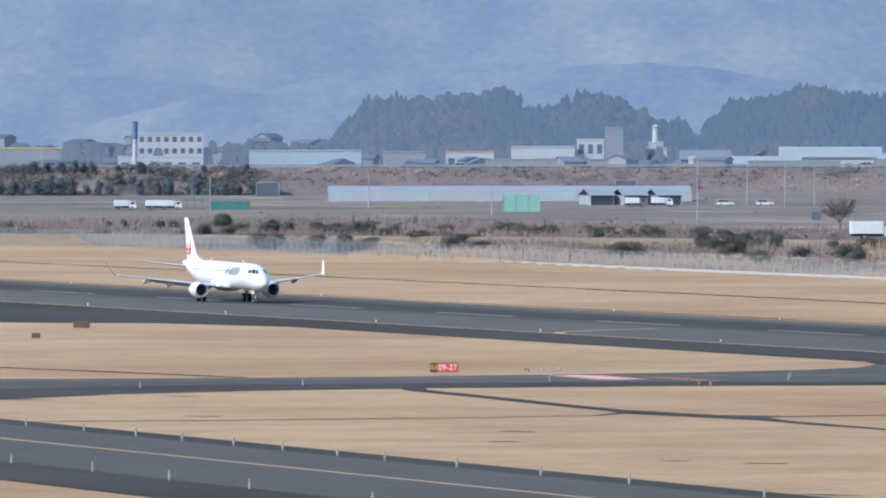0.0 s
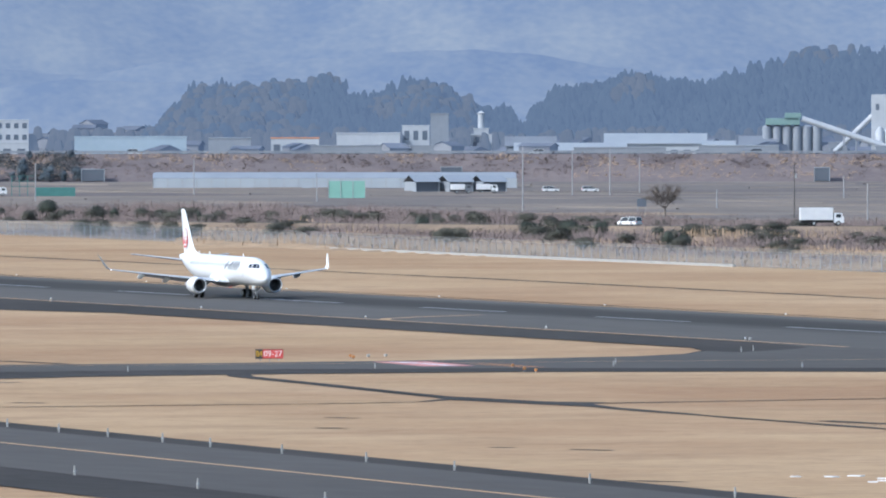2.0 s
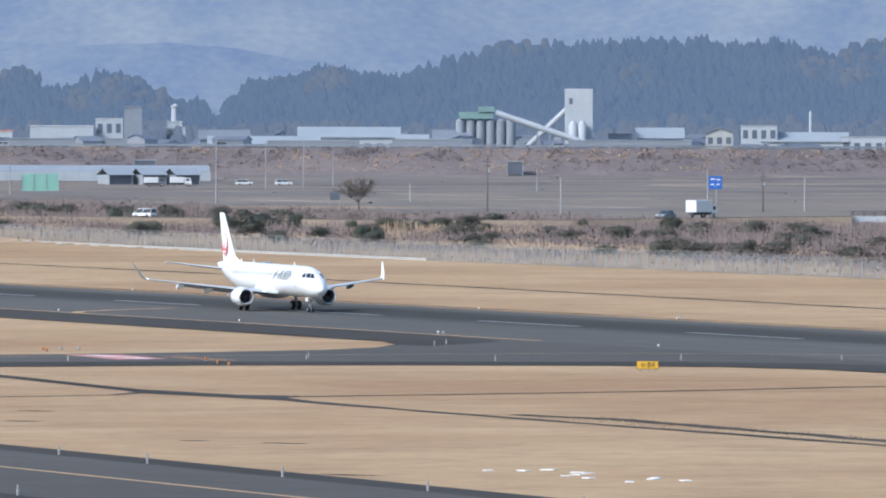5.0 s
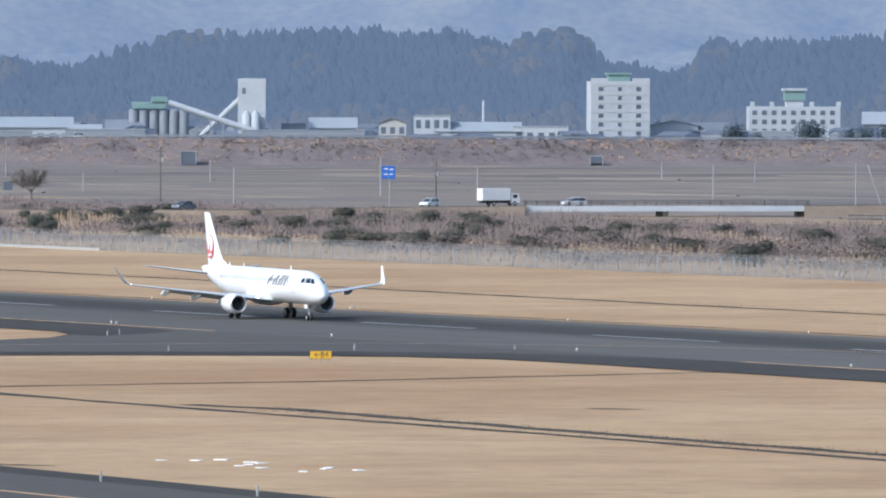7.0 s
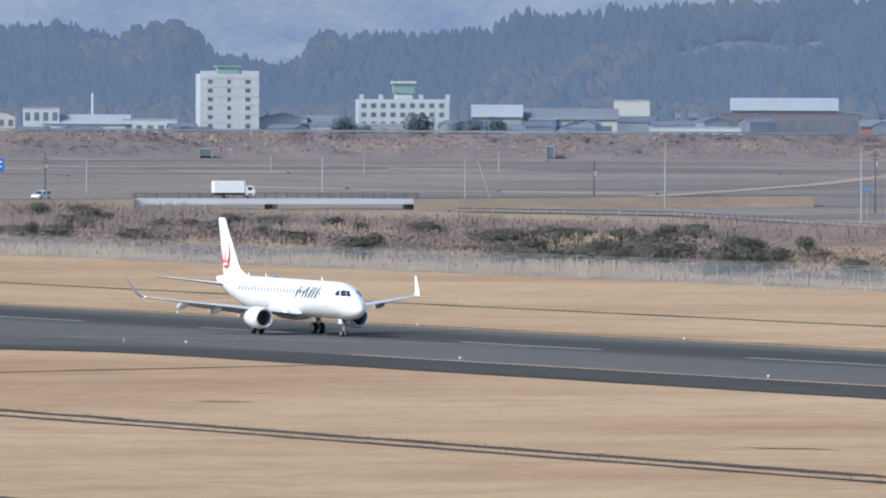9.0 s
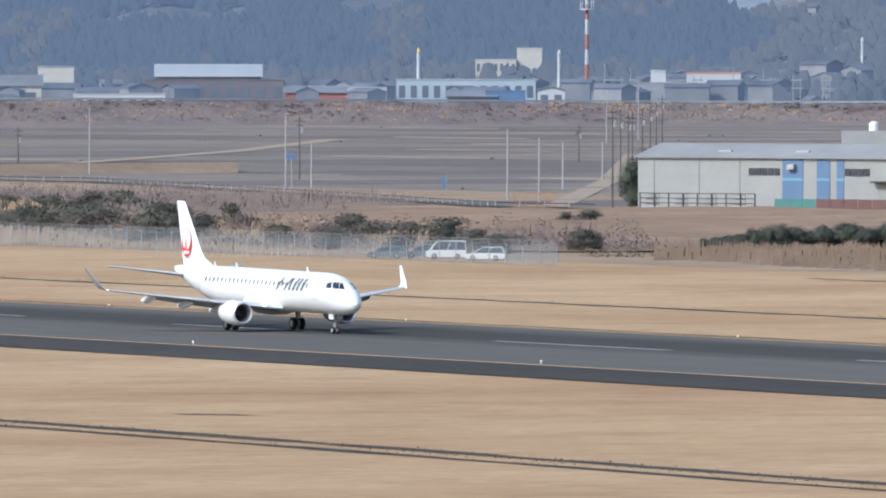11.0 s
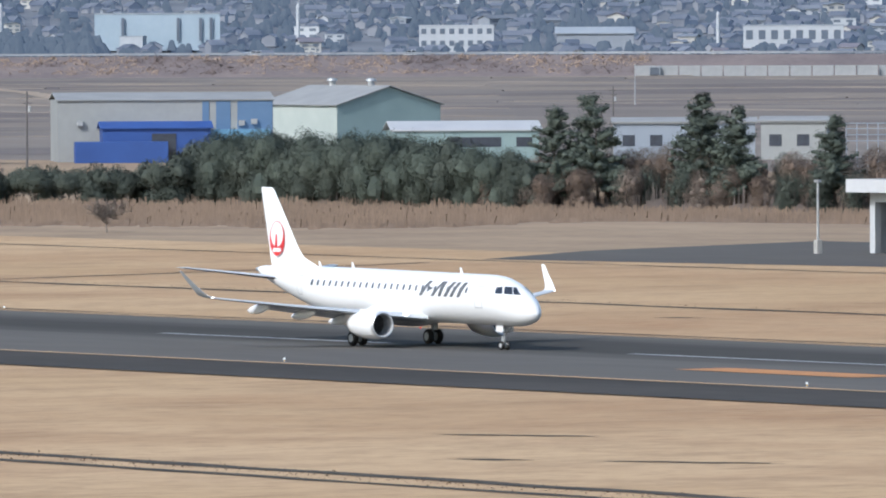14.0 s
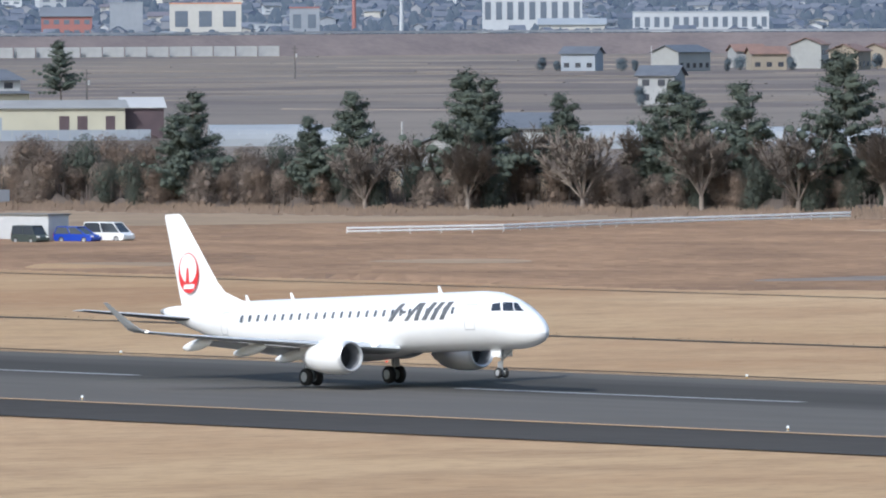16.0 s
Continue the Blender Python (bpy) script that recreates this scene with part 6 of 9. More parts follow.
part("rooftop_vent", bevelled(boxes((GW - 2, GW - 0.4, GD - 4, GD - 2.6, GH + 0.35, GH + 2.0)), 0.05), STWALL, st)
OW, OD, OH = 9.0, 20.6, 3.8
o = part("office_block", boxes((GW + 0.01, GW + OW, 0.4, OD, 0, OH)), STWALL, st, "low white office block")
part("office_fascia", boxes((GW - 1.6, GW + OW + 0.7, -0.4, 0.0, OH - 0.15, OH + 0.9)), FASCIA, o, "white office fascia")
part("office_fascia", boxes((GW + OW + 0.3, GW + OW + 0.7, 0.003, OD + 0.6, OH - 0.15, OH + 0.9)), FASCIA, o, "white office fascia")
part("office_roof", boxes((GW - 0.02, GW + OW + 0.3, 0.003, OD + 0.6, OH + 0.01, OH + 0.3)), ROOFGREY, o)
for x0, x1 in ((GW + 0.5, GW + 3.6), (GW + 4.5, GW + 8.4)):
    w = part("office_window", boxes((x0, x1, 0.33, 0.42, 1.15, 2.75)), PALEGLASS, o, "pale blinds behind office glass")
    for k in range(5):
        x = x0 + (x1 - x0) * k / 4
        part("window_bar", boxes((x - 0.04, x + 0.04, 0.29, 0.34, 1.1, 2.8)), STWALL, w)
for y0, y1, z0 in ((2.0, 7.0, 1.15), (14.5, 18.5, 1.15)):
    w = part("office_window", boxes((GW + OW - 0.03, GW + OW + 0.06, y0, y1, z0, 2.75)), PALEGLASS if y0 < 5 else STDARK, o, "office side window")
    for k in range(4):
        y = y0 + (y1 - y0) * k / 3
        part("window_bar", boxes((GW + OW + 0.06, GW + OW + 0.1, y - 0.04, y + 0.04, z0 - 0.05, 2.8)), STWALL, w)
part("porch", boxes((GW + OW + 0.01, GW + OW + 0.08, 9.6, 12.2, 0, 2.7)), STDARK, o, "dark entrance")
part("porch_post", boxes((GW + OW + 0.01, GW + OW + 1.2, 9.2, 9.55, 0, OH - 0.16)), STWALL, o)


def on_station(x, y, z=0.08, turn=0):
    return ST_M @ pose(x, y, z, 0, 0, turn)


for x, paint, lb, y, L in ((2.2, CARRED, "red fire service pickup inside an open bay", 14, 5.0), (8.6, CARWHITE, "white tank truck parked in an open bay", 6, 8.0), (14.0, CARRED, "red fire engine parked in an open bay", 7, 9.0),
                           (18.8, CARRED, "red fire engine parked in an open bay", 8, 9.0), (23.9, CARRED, "red fire engine parked in an open bay", 8, 9.0), (27.2, CARRED, "red fire engine parked in an open bay", 9, 8.0)):
    t = thing("fire_engine" if paint is CARRED else "tank_truck", on_station(x, y, 0.25, -90), lb, "truck", "vehicles in the bays")
    part("cab", bevelled(boxes((L / 2 - 2.2, L / 2, -1.15, 1.15, 0.5, 2.9)), 0.12, 2), paint, t)
    part("body", bevelled(boxes((-L / 2, L / 2 - 2.3, -1.2, 1.2, 0.8, 3.1)), 0.08), paint if paint is CARRED else TRUCKBOX, t)
    part("windscreen", boxes((L / 2 - 0.01, L / 2 + 0.02, -1.0, 1.0, 1.65, 2.55)), CARGLASS, t, "dark windscreen")
    part("bumper", bevelled(boxes((L / 2 - 0.1, L / 2 + 0.14, -1.15, 1.15, 0.45, 0.85)), 0.05), STEEL if paint is CARRED else CARWHITE, t)
    part("grille", boxes((L / 2 - 0.01, L / 2 + 0.025, -0.75, 0.75, 1.0, 1.5)), DARKMETAL, t)
    wheels(t, L, 2.4, L * 0.55, 0.5, L / 2 - 1.3)

car(on_station(35.5, -7.6, 0.21, 184), CARYELLOW, "yellow airport patrol car with a roof rack", "suv", 4.7, 1.8, 1.75)
for k, (lb, stl, h) in enumerate((("white station wagon parked by the office", "wagon", 1.45), ("white hatchback parked by the office", "wagon", 1.5), ("white minivan parked by the office", "van", 1.75), ("white minivan parked by the office", "van", 1.75), ("white compact car parked by the office", "kei", 1.65))):
    car(on_station(50.2, -15.6 + 2.85 * k, 0.2, -8), CARWHITE, lb, stl, 4.3, 1.7, h, group="cars by the office")
t = thing("storage_hut", on_station(47.0, 14.5, 0.15, 0), "small white prefabricated storage hut", "hut")
part("hut_body", bevelled(boxes((-3.0, 3.0, -1.4, 1.4, 0, 2.5)), 0.04), STWALL, t)
part("hut_roof", boxes((-3.15, 3.15, -1.55, 1.55, 2.5, 2.62)), ROOFGREY, t)
car(on_station(50.6, 10.0, 0.18, -8), CARDARK, "dark green boxy car on the grass", "kei", 3.6, 1.5, 1.65)
car(on_station(52.5, 14.2, 0.18, 8), CARBLUE, "bright blue compact car on the grass", "wagon", 4.1, 1.7, 1.5)
car(on_station(52.3, 18.6, 0.18, 5), CARWHITE, "white minivan parked on the grass", "van", 4.6, 1.75, 1.8)
# lamp mast, hydrant marker and red barriers before the station
t = thing("light_mast", Matrix.Translation((*polar(-56.08, 1031), 0)), "tall grey apron light mast", "light mast")
part("pole", tube((0, 0, 0), (0, 0, 6.6), 0.14, 0.1, 10), STEEL, t)
part("base", bevelled(boxes((-0.3, 0.3, -0.3, 0.3, 0, 1.3)), 0.04), CONCRETE, t)
part("lamp_head", bevelled(boxes((-0.35, 0.35, -0.2, 0.2, 6.5, 6.75)), 0.04), STEEL, t)
for x in (17.5, 19.9, 22.6):
    t = thing("red_barrier", on_station(x + 26, -28.5, 0.2), "red plastic barrier weight", "barrier", "red barriers")
    part("weight", bevelled(boxes((-0.45, 0.45, -0.2, 0.2, 0, 0.55)), 0.06), RED, t)
t = thing("barrier_bar", on_station(46, -28.5, 0.65), "white barrier bar resting on red weights", "barrier")
part("bar", tube((-2.6, 0, 0.1), (2.7, 0, 0.1), 0.05, n=8), WHITE, t)
t = thing("marker_post", on_station(44.5, -26.5, 0.2), "short white marker post", "post")
part("post", tube((0, 0, 0), (0, 0, 1.3), 0.09, 0.07, 10), WHITE, t)
part("foot", tube((0, 0, 0), (0, 0, 0.15), 0.35, 0.3, 10), WHITE, t)

# guardrail beyond the rough grass
t = thing("guardrail", pose(0, 0, 0), "weathered white guardrail in rough grass", "guardrail")
pa = [Vector(polar(-51.74, 1030)), Vector(polar(-50.95, 1040)), Vector(polar(-50.3, 1062)), Vector(polar(-49.2, 1090))]
for a, b in zip(pa, pa[1:]):
    for z in (0.45, 0.75):
        part("rail", tube((*a, z), (*b, z), 0.1, n=6), WHITE, t, "white rail beam")
    n = int((b - a).length / 3)
    for i in range(n):
        p = a.lerp(b, i / n)
        part("post", tube((*p, 0), (*p, 0.85), 0.06, n=6), WHITE, t)
# ---- works and farm buildings between the airfield and the paddies ----
SHEDWALL = mat("cream_sheet_cladding", (0.305, 0.315, 0.312), (0.262, 0.272, 0.275), 0.15, 0.6, fine=1.0)
SHEDBLUE = mat("blue_grey_cladding", (0.112, 0.188, 0.315), (0.090, 0.158, 0.270), 0.3, 0.55)
SKYBLUE = mat("light_blue_cladding", (0.150, 0.315, 0.465), (0.128, 0.277, 0.420), 0.3, 0.5)
ROYAL = mat("royal_blue_tarpaulin", (0.032, 0.082, 0.285), (0.026, 0.066, 0.235), 0.3, 0.6)
SHEDROOF = mat("grey_sheet_roof", (0.30, 0.305, 0.305), (0.24, 0.245, 0.25), 0.2, 0.85, spec=0.15)
PALEROOF = mat("pale_sheet_roof", (0.468, 0.468, 0.468), (0.399, 0.399, 0.408), 0.2, 0.5)
SAGE = mat("sage_green_cladding", (0.255, 0.340, 0.340), (0.221, 0.297, 0.297), 0.3, 0.6)
MINT = mat("pale_mint_cladding", (0.419, 0.462, 0.433), (0.361, 0.405, 0.383), 0.3, 0.6)
GREYBLUE = mat("grey_blue_cladding", (0.281, 0.315, 0.365), (0.238, 0.272, 0.323), 0.3, 0.6)
CREAM = mat("cream_plaster", (0.465, 0.450, 0.360), (0.405, 0.390, 0.315), 0.3, 0.8)
TEALNET = mat("teal_net", (0.075, 0.205, 0.19), (0.06, 0.165, 0.155), 0.5, 0.8)
RUSTRED = mat("rust_red_panel", (0.15, 0.078, 0.074), (0.12, 0.066, 0.064), 0.5, 0.8)
TILE = mat("dark_roof_tile", (0.13, 0.145, 0.17), (0.095, 0.105, 0.125), 0.5, 0.6, fine=4)
TILEBROWN = mat("brown_roof_tile", (0.24, 0.15, 0.12), (0.18, 0.115, 0.095), 0.5, 0.7, fine=4)
PLASTIC = mat("greenhouse_film", (0.302, 0.324, 0.353), (0.252, 0.274, 0.302), 0.2, 0.35)
WINDK = mat("dark_window", (0.06, 0.07, 0.09), (0.045, 0.05, 0.065), 1.0, 0.15)


def gable_roof(x0, x1, y0, y1, z0, z1, over=0.4, t=0.15, along="x"):
    """A pitched roof of two slabs; the ridge runs along the given axis."""
    bm = bmesh.new()
    if along == "x":
        m_ = (y0 + y1) / 2
        prof = [(y0 - over, z0 - 0.1), (m_, z1), (y1 + over, z0 - 0.1), (y1 + over, z0 - 0.1 + t), (m_, z1 + t), (y0 - over, z0 - 0.1 + t)]
        loft([[(x, y, z) for y, z in prof] for x in (x0 - over, x1 + over)], bm=bm)
    else:
        m_ = (x0 + x1) / 2
        prof = [(x0 - over, z0 - 0.1), (m_, z1), (x1 + over, z0 - 0.1), (x1 + over, z0 - 0.1 + t), (m_, z1 + t), (x0 - over, z0 - 0.1 + t)]
        loft([[(x, y, z) for x, z in prof] for y in (y0 - over, y1 + over)], bm=bm)
    bmesh.ops.recalc_face_normals(bm, faces=bm.faces[:])
    return bm


def gable_walls(x0, x1, y0, y1, z0, z1, along="x"):
    """Walls up to the eaves with their gable ends."""
    bm = bmesh.new()
    if along == "x":
        m_ = (y0 + y1) / 2
        prof = [(y0, 0), (y1, 0), (y1, z0), (m_, z1 - 0.02), (y0, z0)]
        loft([[(x, y, z) for y, z in prof] for x in (x0, x1)], bm=bm)
    else:
        m_ = (x0 + x1) / 2
        prof = [(x0, 0), (x1, 0), (x1, z0), (m_, z1 - 0.02), (x0, z0)]
        loft([[(x, y, z) for x, z in prof] for y in (y0, y1)], bm=bm)
    bmesh.ops.recalc_face_normals(bm, faces=bm.faces[:])
    return bm


# long works shed with blue bays
SA = Matrix.Translation((-1465, 760, 0)) @ Matrix.Rotation(radians(31.8), 4, "Z")
sh = thing("works_shed", SA, "long cream works shed with blue-grey wall bays", "building")
part("wall", gable_walls(0, 67, 0, 15, 7.5, 9.2), SHEDWALL, sh)
part("roof", gable_roof(0, 67, 0, 15, 7.5, 9.35, 0.5), SHEDROOF, sh, "grey sheet-metal roof")
for x in (2.6, 10.2, 17.0):
    part("wall_seam", boxes((x, x + 0.18, -0.08, 0.0, 0, 7.4)), SHEDROOF, sh)
for x0, x1 in ((24.3, 27.7), (30.0, 32.2), (33.3, 34.5), (54.8, 55.9), (57.0, 59.1), (61.5, 66.7)):
    p = part("blue_bay", boxes((x0, x1, -0.1, -0.01, 0, 7.3)), SHEDBLUE, sh, "blue-grey wall bay")
    part("bay_band", boxes((x0, x1, -0.14, -0.1, 4.2, 4.6)), SKYBLUE, p, "light blue band")
for x0, n in ((18.7, 5), (34.7, 4), (55.0, 4)):
    for k in range(n):
        part("window_pane", boxes((x0 + k * 1.05, x0 + k * 1.05 + 0.9, -0.15, -0.02, 5.0, 6.0)), WINDK, sh, "dark window pane")
part("canopy", boxes((39.5, 53.8, -1.3, 0, 4.0, 4.25)), DARKMETAL, sh, "dark loading canopy")
part("shutter", boxes((43.0, 50.6, -0.08, -0.01, 0, 3.9)), STWALL, sh, "pale roller shutter")
part("shutter", boxes((40.2, 42.8, -0.08, -0.01, 0, 3.9)), SHEDROOF, sh)
for x, z in ((26.0, 6.2), (63.9, 6.4)):
    part("wall_unit", bevelled(boxes((x - 0.6, x + 0.6, -0.9, -0.1, z - 0.4, z + 0.4)), 0.05), STEEL, sh, "grey wall fan unit")
# dark panels on the wall imitate the shade inside open doorways
for y0, y1 in ((1.5, 3.5), (6.5, 8.5), (11, 13)):
    part("side_door", boxes((67.0, 67.08, y0, y1, 0, 4.2)), WINDK, sh, "dark panel painted as a shaded open side doorway")
for x in (12, 25, 47):
    part("roof_vent", bevelled(boxes((x, x + 2.2, 2.5, 4.0, 8.0, 8.55)), 0.05), STEEL, sh)
t = thing("scaffold_rack", SA @ pose(5, -8, 0), "greenish steel storage rack before the shed", "rack")
for k in range(9):
    part("rack_post", boxes((k * 2.4, k * 2.4 + 0.15, 0, 0.15, 0, 2.4)), DARKMETAL, t)
for z in (0.9, 1.6, 2.3):
    part("rack_rail", boxes((0, 19.3, -0.05, -0.001, z, z + 0.14)), OLIVE, t)
for k in range(4):
    part("rack_panel", boxes((k * 4.8 + 1.0, k * 4.8 + 3.2, 0.2, 0.3, 0.3, 2.2)), WALLGREY, t)
t = thing("net_fence", SA @ pose(27, -7, 0), "teal net fence with rusty panels", "fence")
for k in range(14):
    part("net_panel", boxes((k * 2.3, k * 2.3 + 2.2, 0, 0.08, 0.1, 1.7)), TEALNET if k in (0, 1, 2, 9, 10, 11, 12, 13) else RUSTRED, t)
t = thing("concrete_tower", spot(-61.12, 1720), "plain grey concrete tower behind the shed", "tower")
part("shaft", bevelled(boxes((-2.5, 2.5, -2, 2, 0, 17.0)), 0.06), CONCRETE, t)
part("hoist_head", bevelled(boxes((-1.0, 1.0, -2.6, -2.0, 15.3, 16.2)), 0.05), WALLGREY, t)
t = thing("annex", spot(-61.42, 1700), "low grey flat-roofed annex with a roof tank", "building")
part("wall", boxes((-4, 4, -2, 2, 0, 11.0)), WALLGREY, t)
part("tank", turned(((11.0, 0.7), (12.1, 0.7), (12.4, 0.3)), 14, "z"), WHITE, t, "white roof tank", True, pose(0.8, 0, 0))

# second shed with blue awnings
SB = spot(-59.37, 1642, 0, 4)
sh = thing("warehouse", SB, "grey warehouse with royal blue awnings", "building")
part("wall", boxes((-15.6, 15.6, 0, 18, 0, 9.0)), SHEDWALL, sh)
part("roof", gable_roof(-15.6, 15.6, 0, 18, 9.0, 9.9, 0.3), SHEDROOF, sh, "grey sheet-metal roof")
for x0, x1 in ((5.3, 6.3), (7.3, 9.4), (10.4, 15.5)):
    part("blue_bay", boxes((x0, x1, -0.1, -0.01, 0, 8.8)), SHEDBLUE, sh, "blue-grey wall bay")
part("light_band", boxes((6.4, 15.0, -1.8, -0.11, 2.6, 4.7)), SKYBLUE, sh, "light blue awning")
part("awning_house", bevelled(boxes((-9.6, 6.0, -7, -0.2, 0.0, 5.0)), 0.1), ROYAL, sh, "royal blue tarpaulin awning")
part("awning_roof", gable_roof(-9.8, 6.2, -7.2, -0.3, 5.0, 5.8, 0.2), ROYAL, sh)
# dark panel drawn for the shade inside the awning
part("doorway", boxes((-2.5, 1.0, -7.1, -6.95, 0, 4.2)), WINDK, sh, "dark panel painted as a shaded doorway")
part("blue_container", bevelled(boxes((-13.8, -0.4, -11, -8, 0, 3.1)), 0.06), ROYAL, sh, "royal blue covered stack")
for x, z in ((-12.4, 5.6), (11.0, 5.6), (12.8, 5.8)):
    part("wall_unit", bevelled(boxes((x - 0.45, x + 0.45, -0.7, -0.11, z - 0.4, z + 0.4)), 0.05), STEEL, sh)

# sage-green gabled hall with a low wing
SC = spot(-58.3, 1690, 0, 32)
sh = thing("gabled_hall", SC, "sage-green gabled hall with mint front wall", "building")
part("wall", gable_walls(-12, 6, -8, 14, 7.8, 10.4, "y"), SAGE, sh)
part("front_cladding", boxes((-12.1, -12.01, -8, 14, 0, 7.6)), MINT, sh)
part("roof", gable_roof(-12, 6, -8, 14, 7.8, 10.5, 0.5, along="y"), SHEDROOF, sh)
for y in (-3, 8):
    part("ridge_vent", turned(((10.4, 0.5), (11.2, 0.5), (11.25, 0.8), (11.6, 0.7), (11.7, 0.1)), 12, "z"), STEEL, sh, "round ridge vent", True, pose(-3, y, 0))
sh = thing("low_hall", spot(-57.85, 1640, 0, 6), "low sage hall with a pale metal roof", "building")
part("wall", boxes((-10.5, 10.5, 0, 12, 0, 4.4)), SAGE, sh)
part("roof", gable_roof(-10.8, 10.8, 0, 12, 4.4, 5.6, 0.3), PALEROOF, sh, "pale corrugated roof")
for x0, x1 in ((-2.5, 5.0), (7.2, 9.5)):
    part("window_band", boxes((x0, x1, -0.06, -0.01, 2.0, 3.4)), WINDK, sh)
for (b, d, w, h, wallm, roofm, lb) in ((-56.75, 1650, 20.5, 5.4, GREYBLUE, SHEDROOF, "grey-blue storehouse with a flat roof"), (-56.2, 1640, 9.5, 5.6, SHEDWALL, SHEDROOF, "pale block with a grey sheet roof"),
                                       (-55.25, 1400, 18.5, 4.2, CREAM, SHEDROOF, "low cream building with a grey roof"), (-54.55, 1500, 9.0, 3.4, WALLGREY, PALEROOF, "low grey shed with a pale roof"),
                                       (-53.95, 1480, 8.0, 3.4, WALLGREY, PALEROOF, "low grey shed with a pale roof")):
    sh = thing("storehouse", spot(b, d, 0, rp.uniform(-4, 8)), lb, "building")
    part("wall", boxes((-w / 2, w / 2, 0, 9, 0, h)), wallm, sh)
    part("roof", gable_roof(-w / 2, w / 2, 0, 9, h, h + 0.5, 0.4), roofm, sh)
    for k in range(int(w / 4)):
        part("window_pane", boxes((-w / 2 + 1.2 + k * 4, -w / 2 + 3.0 + k * 4, -0.06, -0.01, h * 0.35, h * 0.65)), WINDK, sh)
    part("eaves_band", boxes((-w / 2 - 0.3, w / 2 + 0.3, -0.35, -0.3, h - 0.25, h + 0.05)), roofm, sh)
sh = thing("white_roofed_house", spot(-54.98, 1560, 0, 10), "white house with a pale blue metal roof", "house")
part("wall", gable_walls(-6.5, 6.5, 0, 8, 3.6, 4.6), WHITE, sh)
part("roof", gable_roof(-6.5, 6.5, 0, 8, 3.6, 4.8, 0.5), PLASTIC, sh)
for k in range(8):
    part("sign_bar", boxes((-5 + k * 1.1, -4.4 + k * 1.1, -0.08, -0.02, 2.4, 3.0)), SKYBLUE, sh)
t = thing("billboard_frame", spot(-55.83, 1480, 0, 10), "blue-grey steel billboard frame", "billboard")
for k in range(5):
    part("upright", boxes((-2.8 + k * 1.4, -2.68 + k * 1.4, 0, 0.12, 0, 7.0)), GREYBLUE, t)
for z in (4.6, 5.4, 6.2, 6.9):
    part("crossbar", boxes((-2.9, 2.9, -0.1, -0.001, z, z + 0.12)), GREYBLUE, t)
MAROON = mat("dark_maroon_cladding", (0.095, 0.068, 0.078), (0.072, 0.053, 0.062), 0.4, 0.8)
sh = thing("cream_workshop", spot(-53.18, 1678, 0, 6), "long cream workshop with dark maroon doors", "building")
part("wall", boxes((-11.6, 9.5, 0, 9, 0, 4.6)), CREAM, sh)
part("roof", gable_roof(-11.8, 9.7, 0, 9, 4.6, 5.6, 0.4), SHEDROOF, sh)
part("side_wing", gable_walls(9.6, 15.5, 2, 10, 4.6, 5.8), MAROON, sh, "dark maroon gabled wing")
part("wing_roof", gable_roof(9.6, 15.5, 2, 10, 4.6, 5.95, 0.4), PALEROOF, sh)
for x0, x1 in ((-0.3, 1.2), (2.4, 3.9), (6.6, 8.0)):
    part("door", boxes((x0, x1, -0.06, -0.01, 1.2, 3.4)), MAROON, sh, "dark maroon door")
part("window_pane", boxes((-10.4, -8.8, -0.06, -0.01, 1.2, 3.2)), GREYBLUE, sh)
t = thing("board_fence", spot(-53.18, 1660, 0, 6), "grey-blue board fence before the workshop", "fence")
for k in range(16):
    part("board", boxes((-14 + k * 1.7, -14 + k * 1.7 + 1.66, 0, 0.08, 0, 1.6)), GREYBLUE, t)


def hip_roof(w, d, z0, z1, over, ridge):
    bm = bmesh.new()
    a = [(-w / 2 - over, -d / 2 - over, z0), (w / 2 + over, -d / 2 - over, z0), (w / 2 + over, d / 2 + over, z0), (-w / 2 - over, d / 2 + over, z0)]
    c = [(-ridge, 0, z1), (ridge, 0, z1)]
    v = [bm.verts.new(p) for p in a] + [bm.verts.new(p) for p in c]
    for q in ((0, 1, 5, 4), (2, 3, 4, 5), (1, 2, 5), (3, 0, 4), (3, 2, 1, 0)):
        bm.faces.new([v[i] for i in q])
    return bm


sh = thing("farmhouse", spot(-53.5, 2066, 0, 12), "two-storey farmhouse with tiered dark tiled roofs", "house")
part("lower_wall", boxes((-5, 5, -4, 4, 0, 3.0)), CREAM, sh)
part("lower_roof", hip_roof(10, 8, 3.0, 4.2, 1.0, 3), TILE, sh, "dark tiled skirt roof")
part("upper_wall", boxes((-3.6, 3.6, -2.8, 2.8, 3.2, 5.4)), STWALL, sh)
part("upper_roof", hip_roof(7.2, 5.6, 5.4, 7.4, 1.2, 1.6), TILE, sh, "dark tiled hipped roof")
for x in (-2.2, 0.6):
    part("window_pane", boxes((x, x + 1.6, -2.9, -2.79, 3.9, 5.0)), WINDK, sh)


